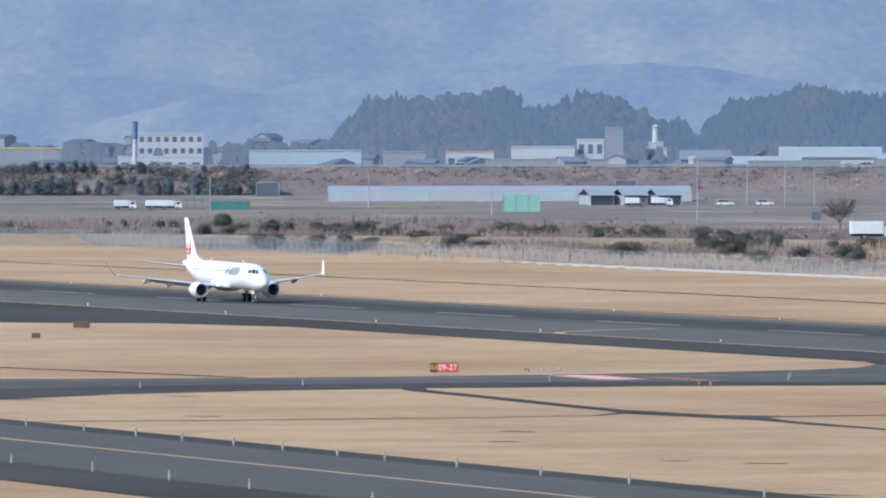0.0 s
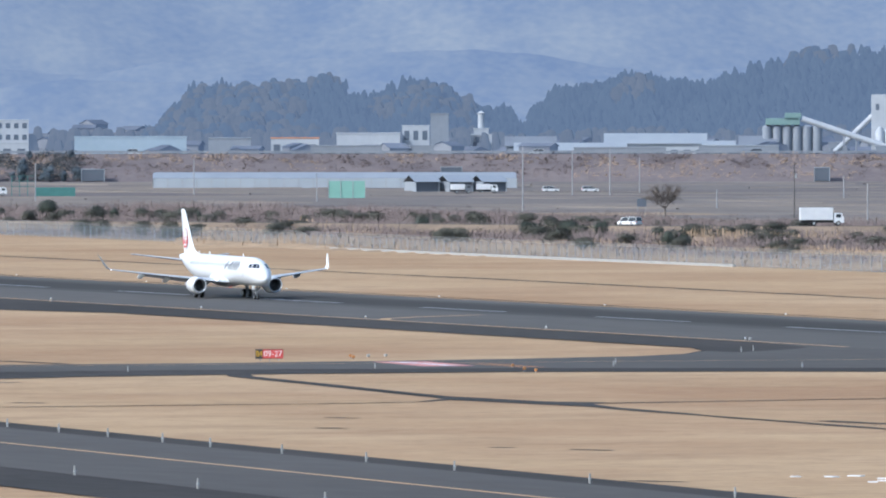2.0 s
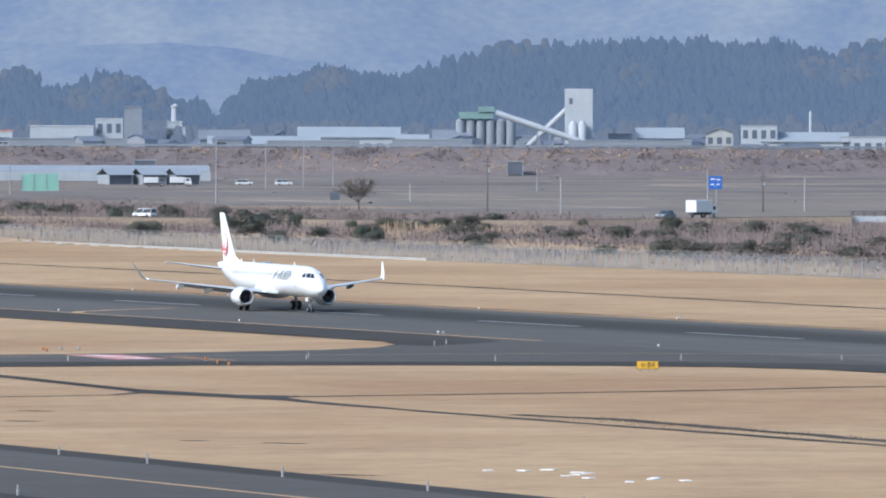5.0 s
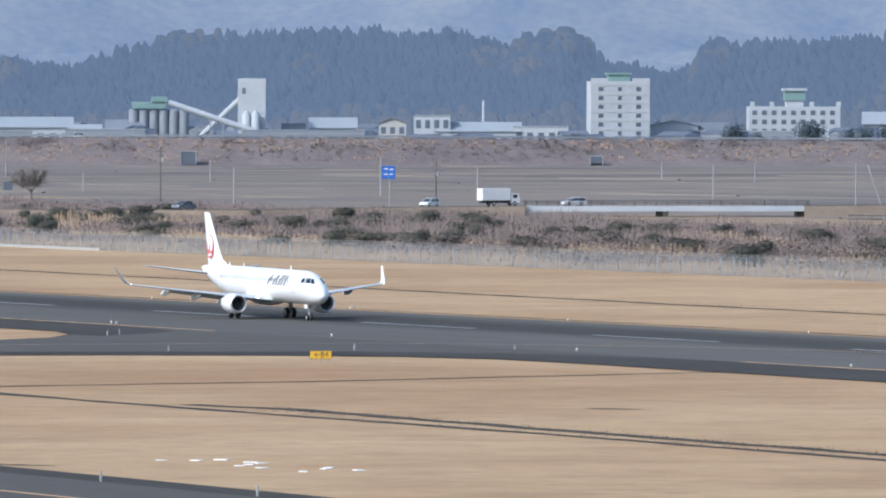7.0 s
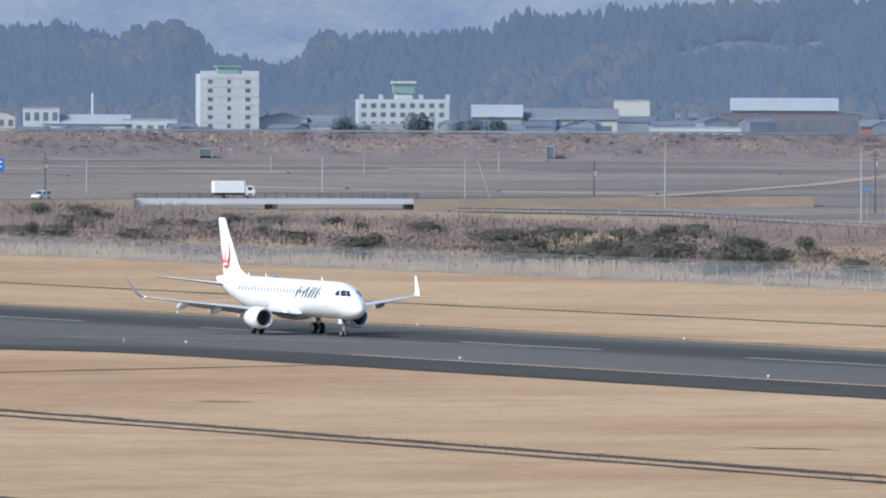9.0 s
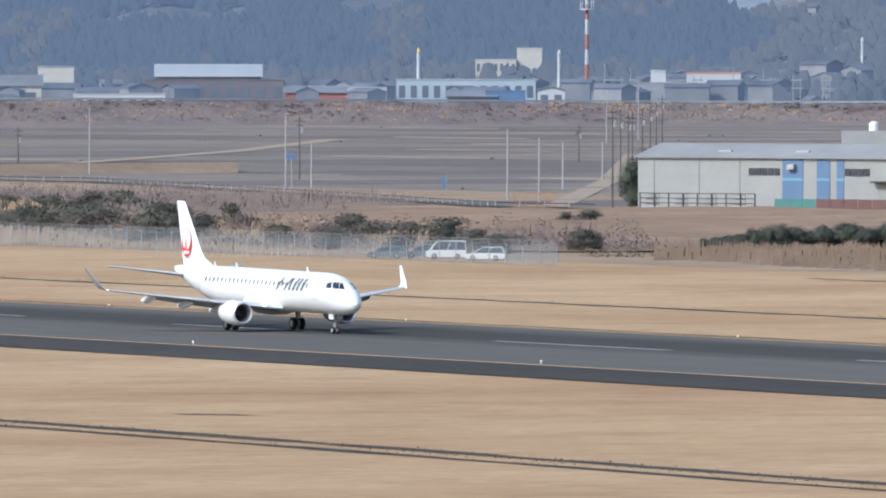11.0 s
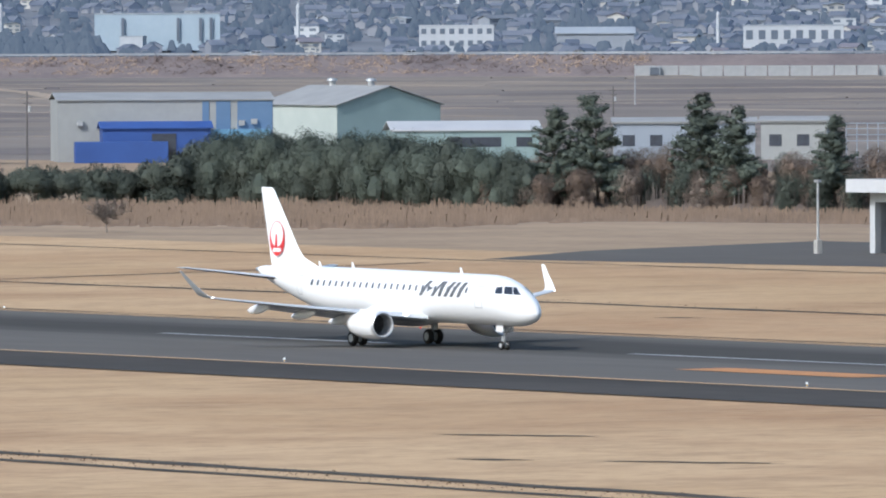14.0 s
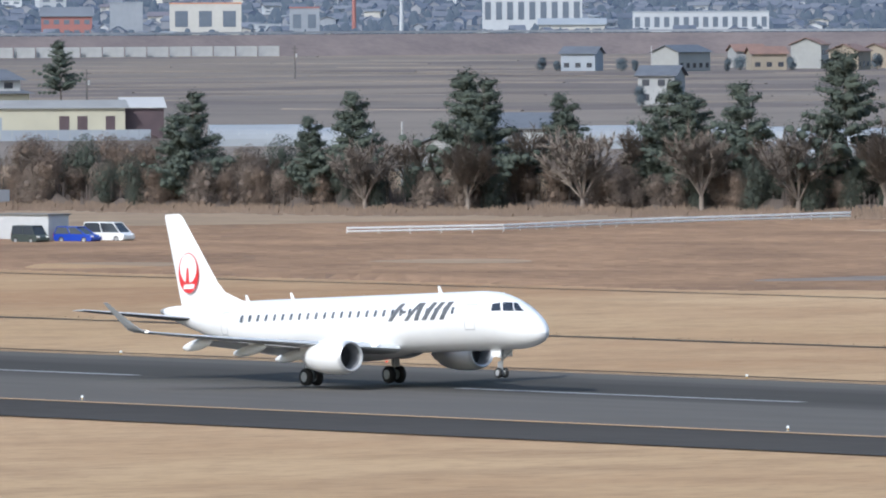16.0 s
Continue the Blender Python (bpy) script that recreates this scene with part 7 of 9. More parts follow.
def tunnel(m, L, W, H, label, group):
    """A film-covered hoop house, long side along x."""
    t = thing("greenhouse", m, label, "greenhouse", group)
    arc = [(W / 2 * math.cos(a), H * math.sin(a) ** 0.8) for a in [math.pi * i / 12 for i in range(13)]]
    bm = loft([[(x, y, z) for y, z in arc] for x in (-L / 2, L / 2)], False)
    bm.faces.new([bm.verts.new((-L / 2, y, z)) for y, z in arc])
    bm.faces.new([bm.verts.new((L / 2, y, z)) for y, z in arc][::-1])
    part("film", bm, PLASTIC, t, "milky plastic film")
    for k in range(int(L / 4) + 1):
        x = -L / 2 + L * k / int(L / 4)
        b_ = bmesh.new()
        for (y0, z0), (y1, z1) in zip(arc[::2], arc[2::2]):
            tube((x, y0 * 1.01, z0 * 1.01), (x, y1 * 1.01, z1 * 1.01), 0.04, n=4, bm=b_)
        part("hoop", b_, STEEL, t)
    return t


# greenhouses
# dark fill painted for shaded openings, lifted to blue-grey for distance haze
SHADOWGREY = mat("haze_lifted_dark_grey", (0.12, 0.14, 0.17), (0.095, 0.11, 0.14), 0.2, 0.9)
FARROOFGREY = mat("grey_porch_sheet", (0.30, 0.325, 0.36), (0.25, 0.275, 0.31), 0.2, 0.6)
gh = thing("long_greenhouse", spot(-72.19, 3120), "very long white ridge-roofed greenhouse", "greenhouse")
part("film_wall", boxes((-50, 50, 0, 40, 0, 2.6)), mat("greenhouse_side", (0.40, 0.44, 0.48), (0.34, 0.37, 0.41), 0.1, 0.4), gh, "pale film side wall")
for k in range(5):
    part("ridge_roof", gable_roof(-50, 50, k * 8, k * 8 + 8, 2.7, 4.0, 0.0, 0.1), PLASTIC, gh, "white film ridge")
for k in range(26):
    part("wall_post", boxes((-50 + k * 4, -49.8 + k * 4, -0.1, -0.001, 0, 2.6)), STEEL, gh)
for k in range(3):
    s_ = thing("portal_shed", spot(-71.72 + 0.17 * k, 2990, 0, 20), "open-ended dark greenhouse porch", "shed", "porches")
    part("cover", gable_roof(-3.4, 3.4, 0, 9, 2.6, 4.2, 0.3, 0.12), FARROOFGREY, s_)
    part("side_wall", boxes((-3.3, -3.1, 0, 9, 0, 2.6)), FARROOFGREY, s_)
    part("side_wall", boxes((3.1, 3.3, 0, 9, 0, 2.6)), FARROOFGREY, s_)
    part("opening", boxes((-3.0, 3.0, 0.3, 0.4, 0, 2.6)), SHADOWGREY, s_, "dim panel painted as the shaded porch opening")
for b, d, L, H in ((-52.15, 1600, 16, 3.0), (-51.8, 1580, 10, 2.8), (-51.1, 1350, 6, 3.0), (-50.35, 1560, 12, 3.2), (-49.75, 1540, 12, 3.2), (-49.2, 1520, 14, 3.2), (-49.5, 1420, 9, 3.0), (-48.9, 1420, 9, 3.0)):
    tunnel(spot(b, d, 0, rp.uniform(-8, 8)), L, 6.0, H, "white plastic-film greenhouse behind the trees", "greenhouses behind the trees")
t = thing("net_enclosure", spot(-72.13, 2784), "pale green netted enclosure", "enclosure")
GNET = mat("green_net", (0.25, 0.46, 0.39), (0.21, 0.40, 0.34), 0.3, 0.8)
part("net", boxes((-4.5, 4.5, 0, 4, 0, 4.2)), GNET, t)
for k in range(4):
    part("net_post", boxes((-4.5 + k * 3, -4.35 + k * 3, -0.1, -0.001, 0, 4.4)), STEEL, t)
t = thing("teal_frames", spot(-73.66, 2845), "teal scaffold frames and low sheds", "sheds")
part("low_shed", boxes((-2, 8, 0, 4, 0, 2.2)), TEALNET, t)
for k in range(4):
    part("frame_post", boxes((-8 + k * 2, -7.85 + k * 2, 0, 0.15, 0, 5.2)), TEALNET, t)
for z in (2.4, 3.8, 5.0):
    part("frame_bar", boxes((-8, -1.85, -0.08, -0.001, z, z + 0.12)), TEALNET, t)
for b, d, m_, lb in ((-74.13, 2850, CARWHITE, "small white truck by the field sheds"), (-73.97, 2850, CARGREY, "grey truck by the field sheds"), (-73.9, 2850, CARWHITE, "white truck by the field sheds"),
                     (-71.55, 2930, CARGREY, "grey truck by the greenhouse"), (-71.42, 2935, CARWHITE, "white truck by the greenhouse")):
    box_truck(spot(b, d, 0, 5), lb, 5.5, 2.4, 2.0, m_, "trucks by the sheds")
for b in (-71.1, -70.9):
    car(spot(b, 2980, 0, 10), CARWHITE, "white car by the greenhouse", "wagon", group="trucks by the sheds")
TANWALL = mat("tan_plaster", (0.30, 0.26, 0.21), (0.25, 0.22, 0.18), 0.3, 0.85)
# mid-distance houses at the right-hand edge of the paddies
for b, d, w, h, wm, rm, lb in ((-50.55, 2900, 9, 4.4, GREYBLUE, TILE, "grey two-storey house with a balcony"), (-50.05, 2880, 15, 4.8, SHEDWALL, TILE, "white gabled house with a dark roof"), (-49.62, 2900, 9, 4.2, TANWALL, TILEBROWN, "small tan brown-roofed house"),
                               (-49.4, 2950, 10, 6.2, SHEDWALL, TILEBROWN, "tall house with a red-brown roof"), (-49.2, 2900, 10, 4.8, TANWALL, TILEBROWN, "small tan brown-roofed house"), (-48.9, 2950, 9, 5.6, SHEDWALL, TILE, "white house with a dark roof"),
                               (-49.05, 2960, 10, 4.6, TANWALL, TILEBROWN, "small tan brown-roofed house"), (-49.72, 2980, 8, 4.4, WALLGREY, TILEBROWN, "grey house under a brown roof"), (-48.75, 2930, 9, 4.4, GREYBLUE, TILE, "blue-grey house with a dark roof"),
                               (-51.15, 1290, 7, 4.5, WALLGREY, TILE, "grey house behind the pines"), (-50.85, 1400, 8, 5.0, WALLGREY, TILE, "grey house behind the pines"), (-50.15, 2100, 7, 5.5, WALLGREY, TILE, "grey house with a dark tiled roof")):
    sh = thing("house", spot(b, d, 0, rp.choice((-18, 12, 62, 75)) + rp.uniform(-6, 6)), lb, "house", "houses by the paddies")
    part("wall", gable_walls(-w / 2, w / 2, -4, 4, h, h + 1.6), wm, sh)
    part("roof", gable_roof(-w / 2, w / 2, -4, 4, h, h + 1.75, 0.6), rm, sh)
    for k in range(int(w / 3)):
        for z in ((0.9,) if h < 5 else (0.9, 3.6)):
            part("window_pane", boxes((-w / 2 + 0.8 + 3 * k, -w / 2 + 2.2 + 3 * k, -4.06, -4.01, z, z + 1.2)), WINDK, sh)
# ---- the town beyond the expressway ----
# town colours paled or blued so distance haze sits in the paint
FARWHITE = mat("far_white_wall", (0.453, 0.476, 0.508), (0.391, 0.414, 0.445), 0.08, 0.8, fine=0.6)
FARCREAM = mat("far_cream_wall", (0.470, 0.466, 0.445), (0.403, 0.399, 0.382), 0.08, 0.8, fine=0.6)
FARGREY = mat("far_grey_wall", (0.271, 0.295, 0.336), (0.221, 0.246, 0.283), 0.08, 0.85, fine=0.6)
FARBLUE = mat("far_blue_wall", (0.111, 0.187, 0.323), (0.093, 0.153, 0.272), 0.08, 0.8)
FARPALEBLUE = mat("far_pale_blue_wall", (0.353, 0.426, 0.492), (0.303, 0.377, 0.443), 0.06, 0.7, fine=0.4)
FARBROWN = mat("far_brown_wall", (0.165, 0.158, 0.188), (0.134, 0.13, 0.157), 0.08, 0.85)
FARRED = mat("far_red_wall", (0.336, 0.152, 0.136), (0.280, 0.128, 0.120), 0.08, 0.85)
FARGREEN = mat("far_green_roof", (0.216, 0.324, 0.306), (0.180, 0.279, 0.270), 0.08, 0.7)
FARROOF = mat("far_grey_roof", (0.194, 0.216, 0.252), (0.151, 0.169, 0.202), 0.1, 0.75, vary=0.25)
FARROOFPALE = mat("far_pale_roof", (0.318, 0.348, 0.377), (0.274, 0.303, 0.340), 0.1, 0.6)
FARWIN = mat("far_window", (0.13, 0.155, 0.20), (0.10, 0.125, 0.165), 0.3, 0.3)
FARORANGE = mat("far_orange_sign", (0.55, 0.26, 0.15), (0.48, 0.23, 0.14), 0.2, 0.7)
FARYELLOW = mat("far_yellow_sign", (0.60, 0.47, 0.14), (0.52, 0.41, 0.13), 0.2, 0.7)


def block(name, label, b, d, w, top, depth=12.0, wall=None, roof=None, kind="flat", wins=(0, 0), turn=0.0, z0=None, category="building", group=""):
    """A far building: walls, roof and rows of windows; top is the height above the airfield."""
    g = town_z(b, d) - 0.5 if z0 is None else z0
    h = top - g
    wall, roof = wall or FARWHITE, roof or FARROOF
    t = thing(name, spot(b, d, g, turn), label, category, group)
    if kind == "flat":
        part("wall", boxes((-w / 2, w / 2, 0, depth, 0, h - 0.4)), wall, t)
        part("parapet", boxes((-w / 2 - 0.15, w / 2 + 0.15, -0.15, depth + 0.15, h - 0.4, h)), wall if roof is FARROOF else roof, t)
        eave = h
    else:
        eave = h * (0.72 if kind == "gable" else 0.85)
        along = "x" if kind != "end" else "y"
        part("wall", gable_walls(-w / 2, w / 2, 0, depth, eave, h - 0.2, along), wall, t)
        part("roof", gable_roof(-w / 2, w / 2, 0, depth, eave, h - 0.15, 0.6, 0.3, along), roof, t)
    cols, rows = wins
    for r_ in range(rows):
        for c in range(cols):
            cw = w / cols
            fh = (eave - 1.0) / rows
            x, z = -w / 2 + cw * (c + 0.5), 0.6 + fh * r_ + fh * 0.35
            part("window", boxes((x - cw * 0.27, x + cw * 0.27, -0.08, -0.01, z, z + fh * 0.45)), FARWIN, t)
    return t


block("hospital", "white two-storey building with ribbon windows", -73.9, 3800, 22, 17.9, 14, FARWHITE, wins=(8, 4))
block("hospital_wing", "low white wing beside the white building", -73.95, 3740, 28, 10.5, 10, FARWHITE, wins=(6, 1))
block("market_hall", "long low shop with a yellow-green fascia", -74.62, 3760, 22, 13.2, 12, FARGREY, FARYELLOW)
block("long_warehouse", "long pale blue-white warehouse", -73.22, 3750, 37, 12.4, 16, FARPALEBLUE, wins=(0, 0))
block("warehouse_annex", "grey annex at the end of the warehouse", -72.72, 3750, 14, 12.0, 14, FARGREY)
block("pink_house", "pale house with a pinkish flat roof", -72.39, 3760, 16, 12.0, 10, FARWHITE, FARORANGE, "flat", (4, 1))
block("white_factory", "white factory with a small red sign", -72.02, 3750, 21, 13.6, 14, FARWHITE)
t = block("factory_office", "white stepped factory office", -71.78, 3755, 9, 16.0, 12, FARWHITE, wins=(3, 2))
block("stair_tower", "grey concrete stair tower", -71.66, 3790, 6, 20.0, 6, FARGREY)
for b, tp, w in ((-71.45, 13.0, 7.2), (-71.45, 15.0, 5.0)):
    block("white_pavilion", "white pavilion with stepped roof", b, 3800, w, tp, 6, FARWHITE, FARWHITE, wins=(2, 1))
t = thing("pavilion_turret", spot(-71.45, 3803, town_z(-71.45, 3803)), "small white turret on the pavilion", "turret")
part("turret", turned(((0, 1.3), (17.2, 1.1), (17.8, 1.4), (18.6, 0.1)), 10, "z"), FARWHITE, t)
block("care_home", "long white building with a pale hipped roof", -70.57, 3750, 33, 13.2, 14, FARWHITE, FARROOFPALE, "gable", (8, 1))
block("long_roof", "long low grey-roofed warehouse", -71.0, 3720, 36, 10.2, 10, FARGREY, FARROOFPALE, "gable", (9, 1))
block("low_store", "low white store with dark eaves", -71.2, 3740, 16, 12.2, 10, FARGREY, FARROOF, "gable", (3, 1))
# cement silos with conveyors and tower
t = thing("silo_group", spot(-69.88, 3740, 1.5), "row of grey cement silos under a green roof", "silos")
for k in range(6):
    part("silo", turned(((0, 1.65), (14.0, 1.65), (14.6, 0.9)), 14, "z"), FARGREY, t, "grey cylindrical silo", True, pose(-8.2 + 3.3 * k, 0, 0))
part("green_gallery", bevelled(boxes((-8.8, 2.5, -2, 2, 14.6, 16.8)), 0.1), FARGREEN, t, "green rooftop gallery")
part("green_head", bevelled(boxes((-2.5, 3.0, -2.5, 2.5, 16.8, 18.6)), 0.1), FARGREEN, t)
t = thing("conveyor", spot(-69.5, 3715, 0), "pale inclined conveyor bridge", "conveyor", "conveyors")
part("gallery", tube((-21.5, 0, 18.2), (13.5, 0, 6.5), 1.0, n=8), FARWHITE, t)
part("trestle", boxes((-8, -7.5, -0.3, 0.3, 0, 13.2), (3, 3.5, -0.3, 0.3, 0, 9.5)), FARGREY, t)
t = thing("conveyor", spot(-69.5, 3725, 0), "steep pale conveyor up to the tower", "conveyor", "conveyors")
part("gallery", tube((-11.5, 0, 6.5), (5.2, 0, 22.6), 0.9, n=8), FARWHITE, t)
part("trestle", boxes((-4, -3.5, -0.3, 0.3, 0, 13)), FARGREY, t)
t = thing("batching_tower", spot(-69.41, 3720, 1.5), "tall white batching tower", "tower")
part("tower_body", bevelled(boxes((-4.6, 4.6, 0, 8, 0, 24.6)), 0.1), FARWHITE, t)
for x in (-1.8, 1.2):
    part("tower_silo", turned(((0, 1.5), (12.5, 1.5), (14.0, 0.5)), 12, "z"), FARWHITE, t, "white silo before the tower", True, pose(x, -2, 0))
part("tower_window", boxes((-3.2, -2.0, -0.06, -0.01, 19.5, 21.5)), FARWIN, t)
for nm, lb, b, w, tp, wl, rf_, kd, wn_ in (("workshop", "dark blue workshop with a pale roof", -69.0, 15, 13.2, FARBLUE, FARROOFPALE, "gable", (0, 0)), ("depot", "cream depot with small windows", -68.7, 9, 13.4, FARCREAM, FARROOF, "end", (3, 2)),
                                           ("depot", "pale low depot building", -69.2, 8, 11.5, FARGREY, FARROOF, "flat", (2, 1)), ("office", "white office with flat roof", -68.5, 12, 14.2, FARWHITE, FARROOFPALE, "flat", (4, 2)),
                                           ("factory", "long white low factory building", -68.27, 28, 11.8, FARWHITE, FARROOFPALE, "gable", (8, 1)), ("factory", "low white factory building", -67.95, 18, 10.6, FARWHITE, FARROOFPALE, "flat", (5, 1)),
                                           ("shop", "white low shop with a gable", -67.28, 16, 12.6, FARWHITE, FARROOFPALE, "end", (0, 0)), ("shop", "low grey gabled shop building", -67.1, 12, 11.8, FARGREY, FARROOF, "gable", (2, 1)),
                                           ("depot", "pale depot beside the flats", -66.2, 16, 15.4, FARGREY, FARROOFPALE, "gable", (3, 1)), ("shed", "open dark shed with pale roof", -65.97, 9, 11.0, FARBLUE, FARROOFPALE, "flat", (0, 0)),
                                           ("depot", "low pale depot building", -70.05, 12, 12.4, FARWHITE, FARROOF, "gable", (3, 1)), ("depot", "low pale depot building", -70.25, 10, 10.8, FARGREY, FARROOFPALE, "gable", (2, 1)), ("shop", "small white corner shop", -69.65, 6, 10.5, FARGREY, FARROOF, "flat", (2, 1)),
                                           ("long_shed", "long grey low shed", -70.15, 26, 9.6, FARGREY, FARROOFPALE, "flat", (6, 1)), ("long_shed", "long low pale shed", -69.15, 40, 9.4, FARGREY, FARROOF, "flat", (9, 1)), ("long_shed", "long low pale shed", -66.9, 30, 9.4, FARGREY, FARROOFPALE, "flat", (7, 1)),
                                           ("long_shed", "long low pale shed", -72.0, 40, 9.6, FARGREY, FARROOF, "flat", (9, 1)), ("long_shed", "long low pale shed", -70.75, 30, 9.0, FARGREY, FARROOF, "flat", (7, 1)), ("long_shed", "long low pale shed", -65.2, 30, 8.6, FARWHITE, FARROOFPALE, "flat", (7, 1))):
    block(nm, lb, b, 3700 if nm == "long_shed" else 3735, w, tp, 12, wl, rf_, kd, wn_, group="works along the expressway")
# apartment towers
t = thing("apartment_tower", spot(-67.55, 3715, 1.0, 6), "white eight-storey tower with a green lookout on top", "building")
part("wall", boxes((-9.7, 9.7, 0, 14, 0, 24.4)), FARWHITE, t)
for k in range(8):
    part("floor_band", boxes((-9.75, 9.75, -0.12, -0.001, 2.9 * k + 2.6, 2.9 * k + 2.8)), FARCREAM, t)
    for x, w in ((-7.2, 1.6), (-0.8, 1.2), (5.2, 1.6)):
        part("window", boxes((x, x + w, -0.1, -0.01, 2.9 * k + 0.9, 2.9 * k + 2.2)), FARWIN, t)
lk = part("lookout", boxes((-3.6, 3.4, 3, 9, 24.4, 26.6)), FARGREEN, t, "green glazed lookout")
part("lookout_roof", boxes((-4.2, 4.0, 2.4, 9.6, 26.6, 27.2)), FARGREEN, lk)
part("roof_rail", boxes((-9.7, -4.0, 0.2, 0.4, 24.4, 25.4), (4.0, 9.7, 0.2, 0.4, 24.4, 25.4)), FARWHITE, t)
t = thing("apartment_block", spot(-66.67, 3730, 1.0, 4), "white four-storey block with a small control tower", "building")
part("wall", boxes((-15, 15, 0, 14, 0, 16.2)), FARWHITE, t)
for k in range(5):
    for c in range(9):
        part("window", boxes((-14 + 3.2 * c, -12.4 + 3.2 * c, -0.1, -0.01, 3.0 * k + 1.4, 3.0 * k + 2.9)), FARWIN, t)
for x in (-14.6, -8.2, 5.0, 13.8):
    part("roof_turret", boxes((x, x + 1.4, 0.3, 1.7, 16.2, 17.8)), FARWHITE, t)
part("tower_shaft", boxes((-2.6, 3.0, 2, 8, 16.2, 18.2)), FARWHITE, t)
part("tower_cab", boxes((-3.2, 3.6, 1.6, 8.4, 18.2, 21.4)), FARGREEN, t, "green glazed cab")
part("cab_roof", boxes((-3.8, 4.2, 1.0, 9.0, 21.4, 22.2)), FARWHITE, t)
block("warehouse_long", "long cream warehouse with small windows", -65.83, 3740, 31, 14.2, 14, FARCREAM, FARROOF, "gable", (4, 1))
block("tall_hall", "cream hall with a sloping roof", -65.52, 3775, 12, 17.2, 12, FARCREAM, FARROOFPALE, "flat")
block("factory_hall", "brown factory with a pale green roof", -64.75, 3790, 35, 17.8, 14, FARBROWN, FARROOFPALE, "gable")
block("brick_factory", "long brown brick factory", -64.72, 3750, 46, 13.0, 14, FARBROWN, FARROOF, "flat", (9, 1))
block("red_shed", "long dark red factory shed", -64.18, 3745, 24, 10.8, 12, FARRED, FARROOF, "gable", (0, 0))
block("bus_depot", "white low depot with dark front", -63.95, 3740, 13, 10.6, 10, FARWHITE, FARROOFPALE, "flat", (3, 1))
block("grey_plant", "long pale grey plant with small windows", -63.45, 3745, 46, 13.2, 16, FARPALEBLUE, FARROOFPALE, "flat", (12, 1))
block("brown_house", "brown house before the plant", -63.42, 3715, 16, 9.4, 8, FARBROWN, FARROOF, "gable", (3, 1), category="house")
block("blue_store", "dark blue store before the plant", -63.25, 3715, 13, 9.6, 8, FARBLUE, FARROOF, "flat", (0, 0))
block("small_house", "small pale house with a grey gable", -63.02, 3715, 9, 11.0, 8, FARWHITE, FARROOF, "end", (2, 1), category="house")
block("stepped_hall_low", "cream low part of the stepped hall", -63.3, 3900, 14, 19.6, 12, FARCREAM, wins=(7, 2))
block("stepped_hall_high", "cream tall part of the stepped hall", -63.13, 3902, 8.6, 23.6, 12, FARCREAM)
block("substation_hall", "plain grey utility building", -62.45, 3745, 22, 12.2, 12, FARGREY, FARROOF, "flat")
block("utility_box", "small white rooftop block", -62.48, 3752, 5, 16.2, 6, FARWHITE)
block("orange_shop", "low shop with an orange front", -62.2, 3760, 18, 15.5, 10, FARWHITE, FARORANGE, "flat", (0, 0))
for b in (-62.75, -62.7, -62.62, -62.3, -62.1, -61.95, -61.8, -61.65):
    t = thing("lattice_gantry", spot(b, 3720, 0), "thin grey substation gantry", "gantry", "substation gantries")
    part("leg", boxes((-0.15, 0.15, -0.15, 0.15, 0, rp.uniform(14, 19))), FARGREY, t)
    part("leg", boxes((2.2, 2.5, -0.15, 0.15, 0, 14)), FARGREY, t)
    for z in (10.2, 12.8):
        part("crossbeam", boxes((-0.6, 3.0, -0.12, 0.12, z, z + 0.45)), FARGREY, t)
block("pale_blue_plant", "large pale blue windowless plant", -59.41, 3800, 42, 19.4, 20, FARPALEBLUE, FARROOFPALE, "flat")
t = thing("plant_slots", spot(-59.41, 3799.5, 8), "dark tall window slots of the plant", "windows")
for x in (-12, 6.5, 14, 17.5):
    part("slot", boxes((x, x + 1.0, -0.3, 0.1, 2, 9.8)), FARWIN, t)
block("school", "white school with rows of windows", -57.9, 3800, 25, 15.0, 14, FARWHITE, wins=(8, 2))
block("school_gym", "low pale gym hall", -57.2, 3820, 26, 14.0, 14, FARGREY, FARROOFPALE, "gable")
block("white_market", "long white market hall", -56.2, 3850, 34, 14.5, 14, FARWHITE, FARROOFPALE, "flat", (8, 1))
block("office_striped", "white office with yellow stripes", -54.55, 3900, 17, 21.6, 12, FARWHITE, FARYELLOW, "flat", (6, 4))
block("office_long", "long white office with dark window bands", -53.95, 3950, 30, 21.8, 14, FARWHITE, wins=(10, 3))
block("white_hall", "white hall with a curved front", -54.3, 3740, 34, 14.2, 14, FARWHITE, wins=(6, 1))
block("low_white_shop", "low white shop beside the expressway", -54.85, 3700, 14, 11.2, 10, FARWHITE, wins=(4, 1))
block("red_brick_flats", "red and white flats under a grey hipped roof", -53.15, 3800, 17, 14.8, 12, FARRED, FARROOF, "gable", (5, 2))
block("pale_flats", "pale flats under a grey roof", -53.6, 3800, 12, 13.8, 12, FARWHITE, FARROOF, "gable", (5, 2))
block("grey_slab", "grey flat-roofed town block", -52.85, 3800, 11, 16.5, 12, FARGREY)
block("shop_orange", "beige shop with orange signs", -52.45, 3790, 24, 16.2, 12, FARCREAM, FARORANGE, "flat", (3, 1))
block("red_sign_shop", "small shop with a red sign", -51.95, 3790, 10, 14.6, 8, FARGREY, FARRED, "flat", (2, 1))
block("long_white_store", "long white store with an even roofline", -50.8, 3860, 34, 19.0, 14, FARWHITE, wins=(9, 1))
block("white_office_low", "low white office with dark windows", -49.95, 3830, 46, 12.6, 14, FARWHITE, FARROOFPALE, "flat", (14, 1))
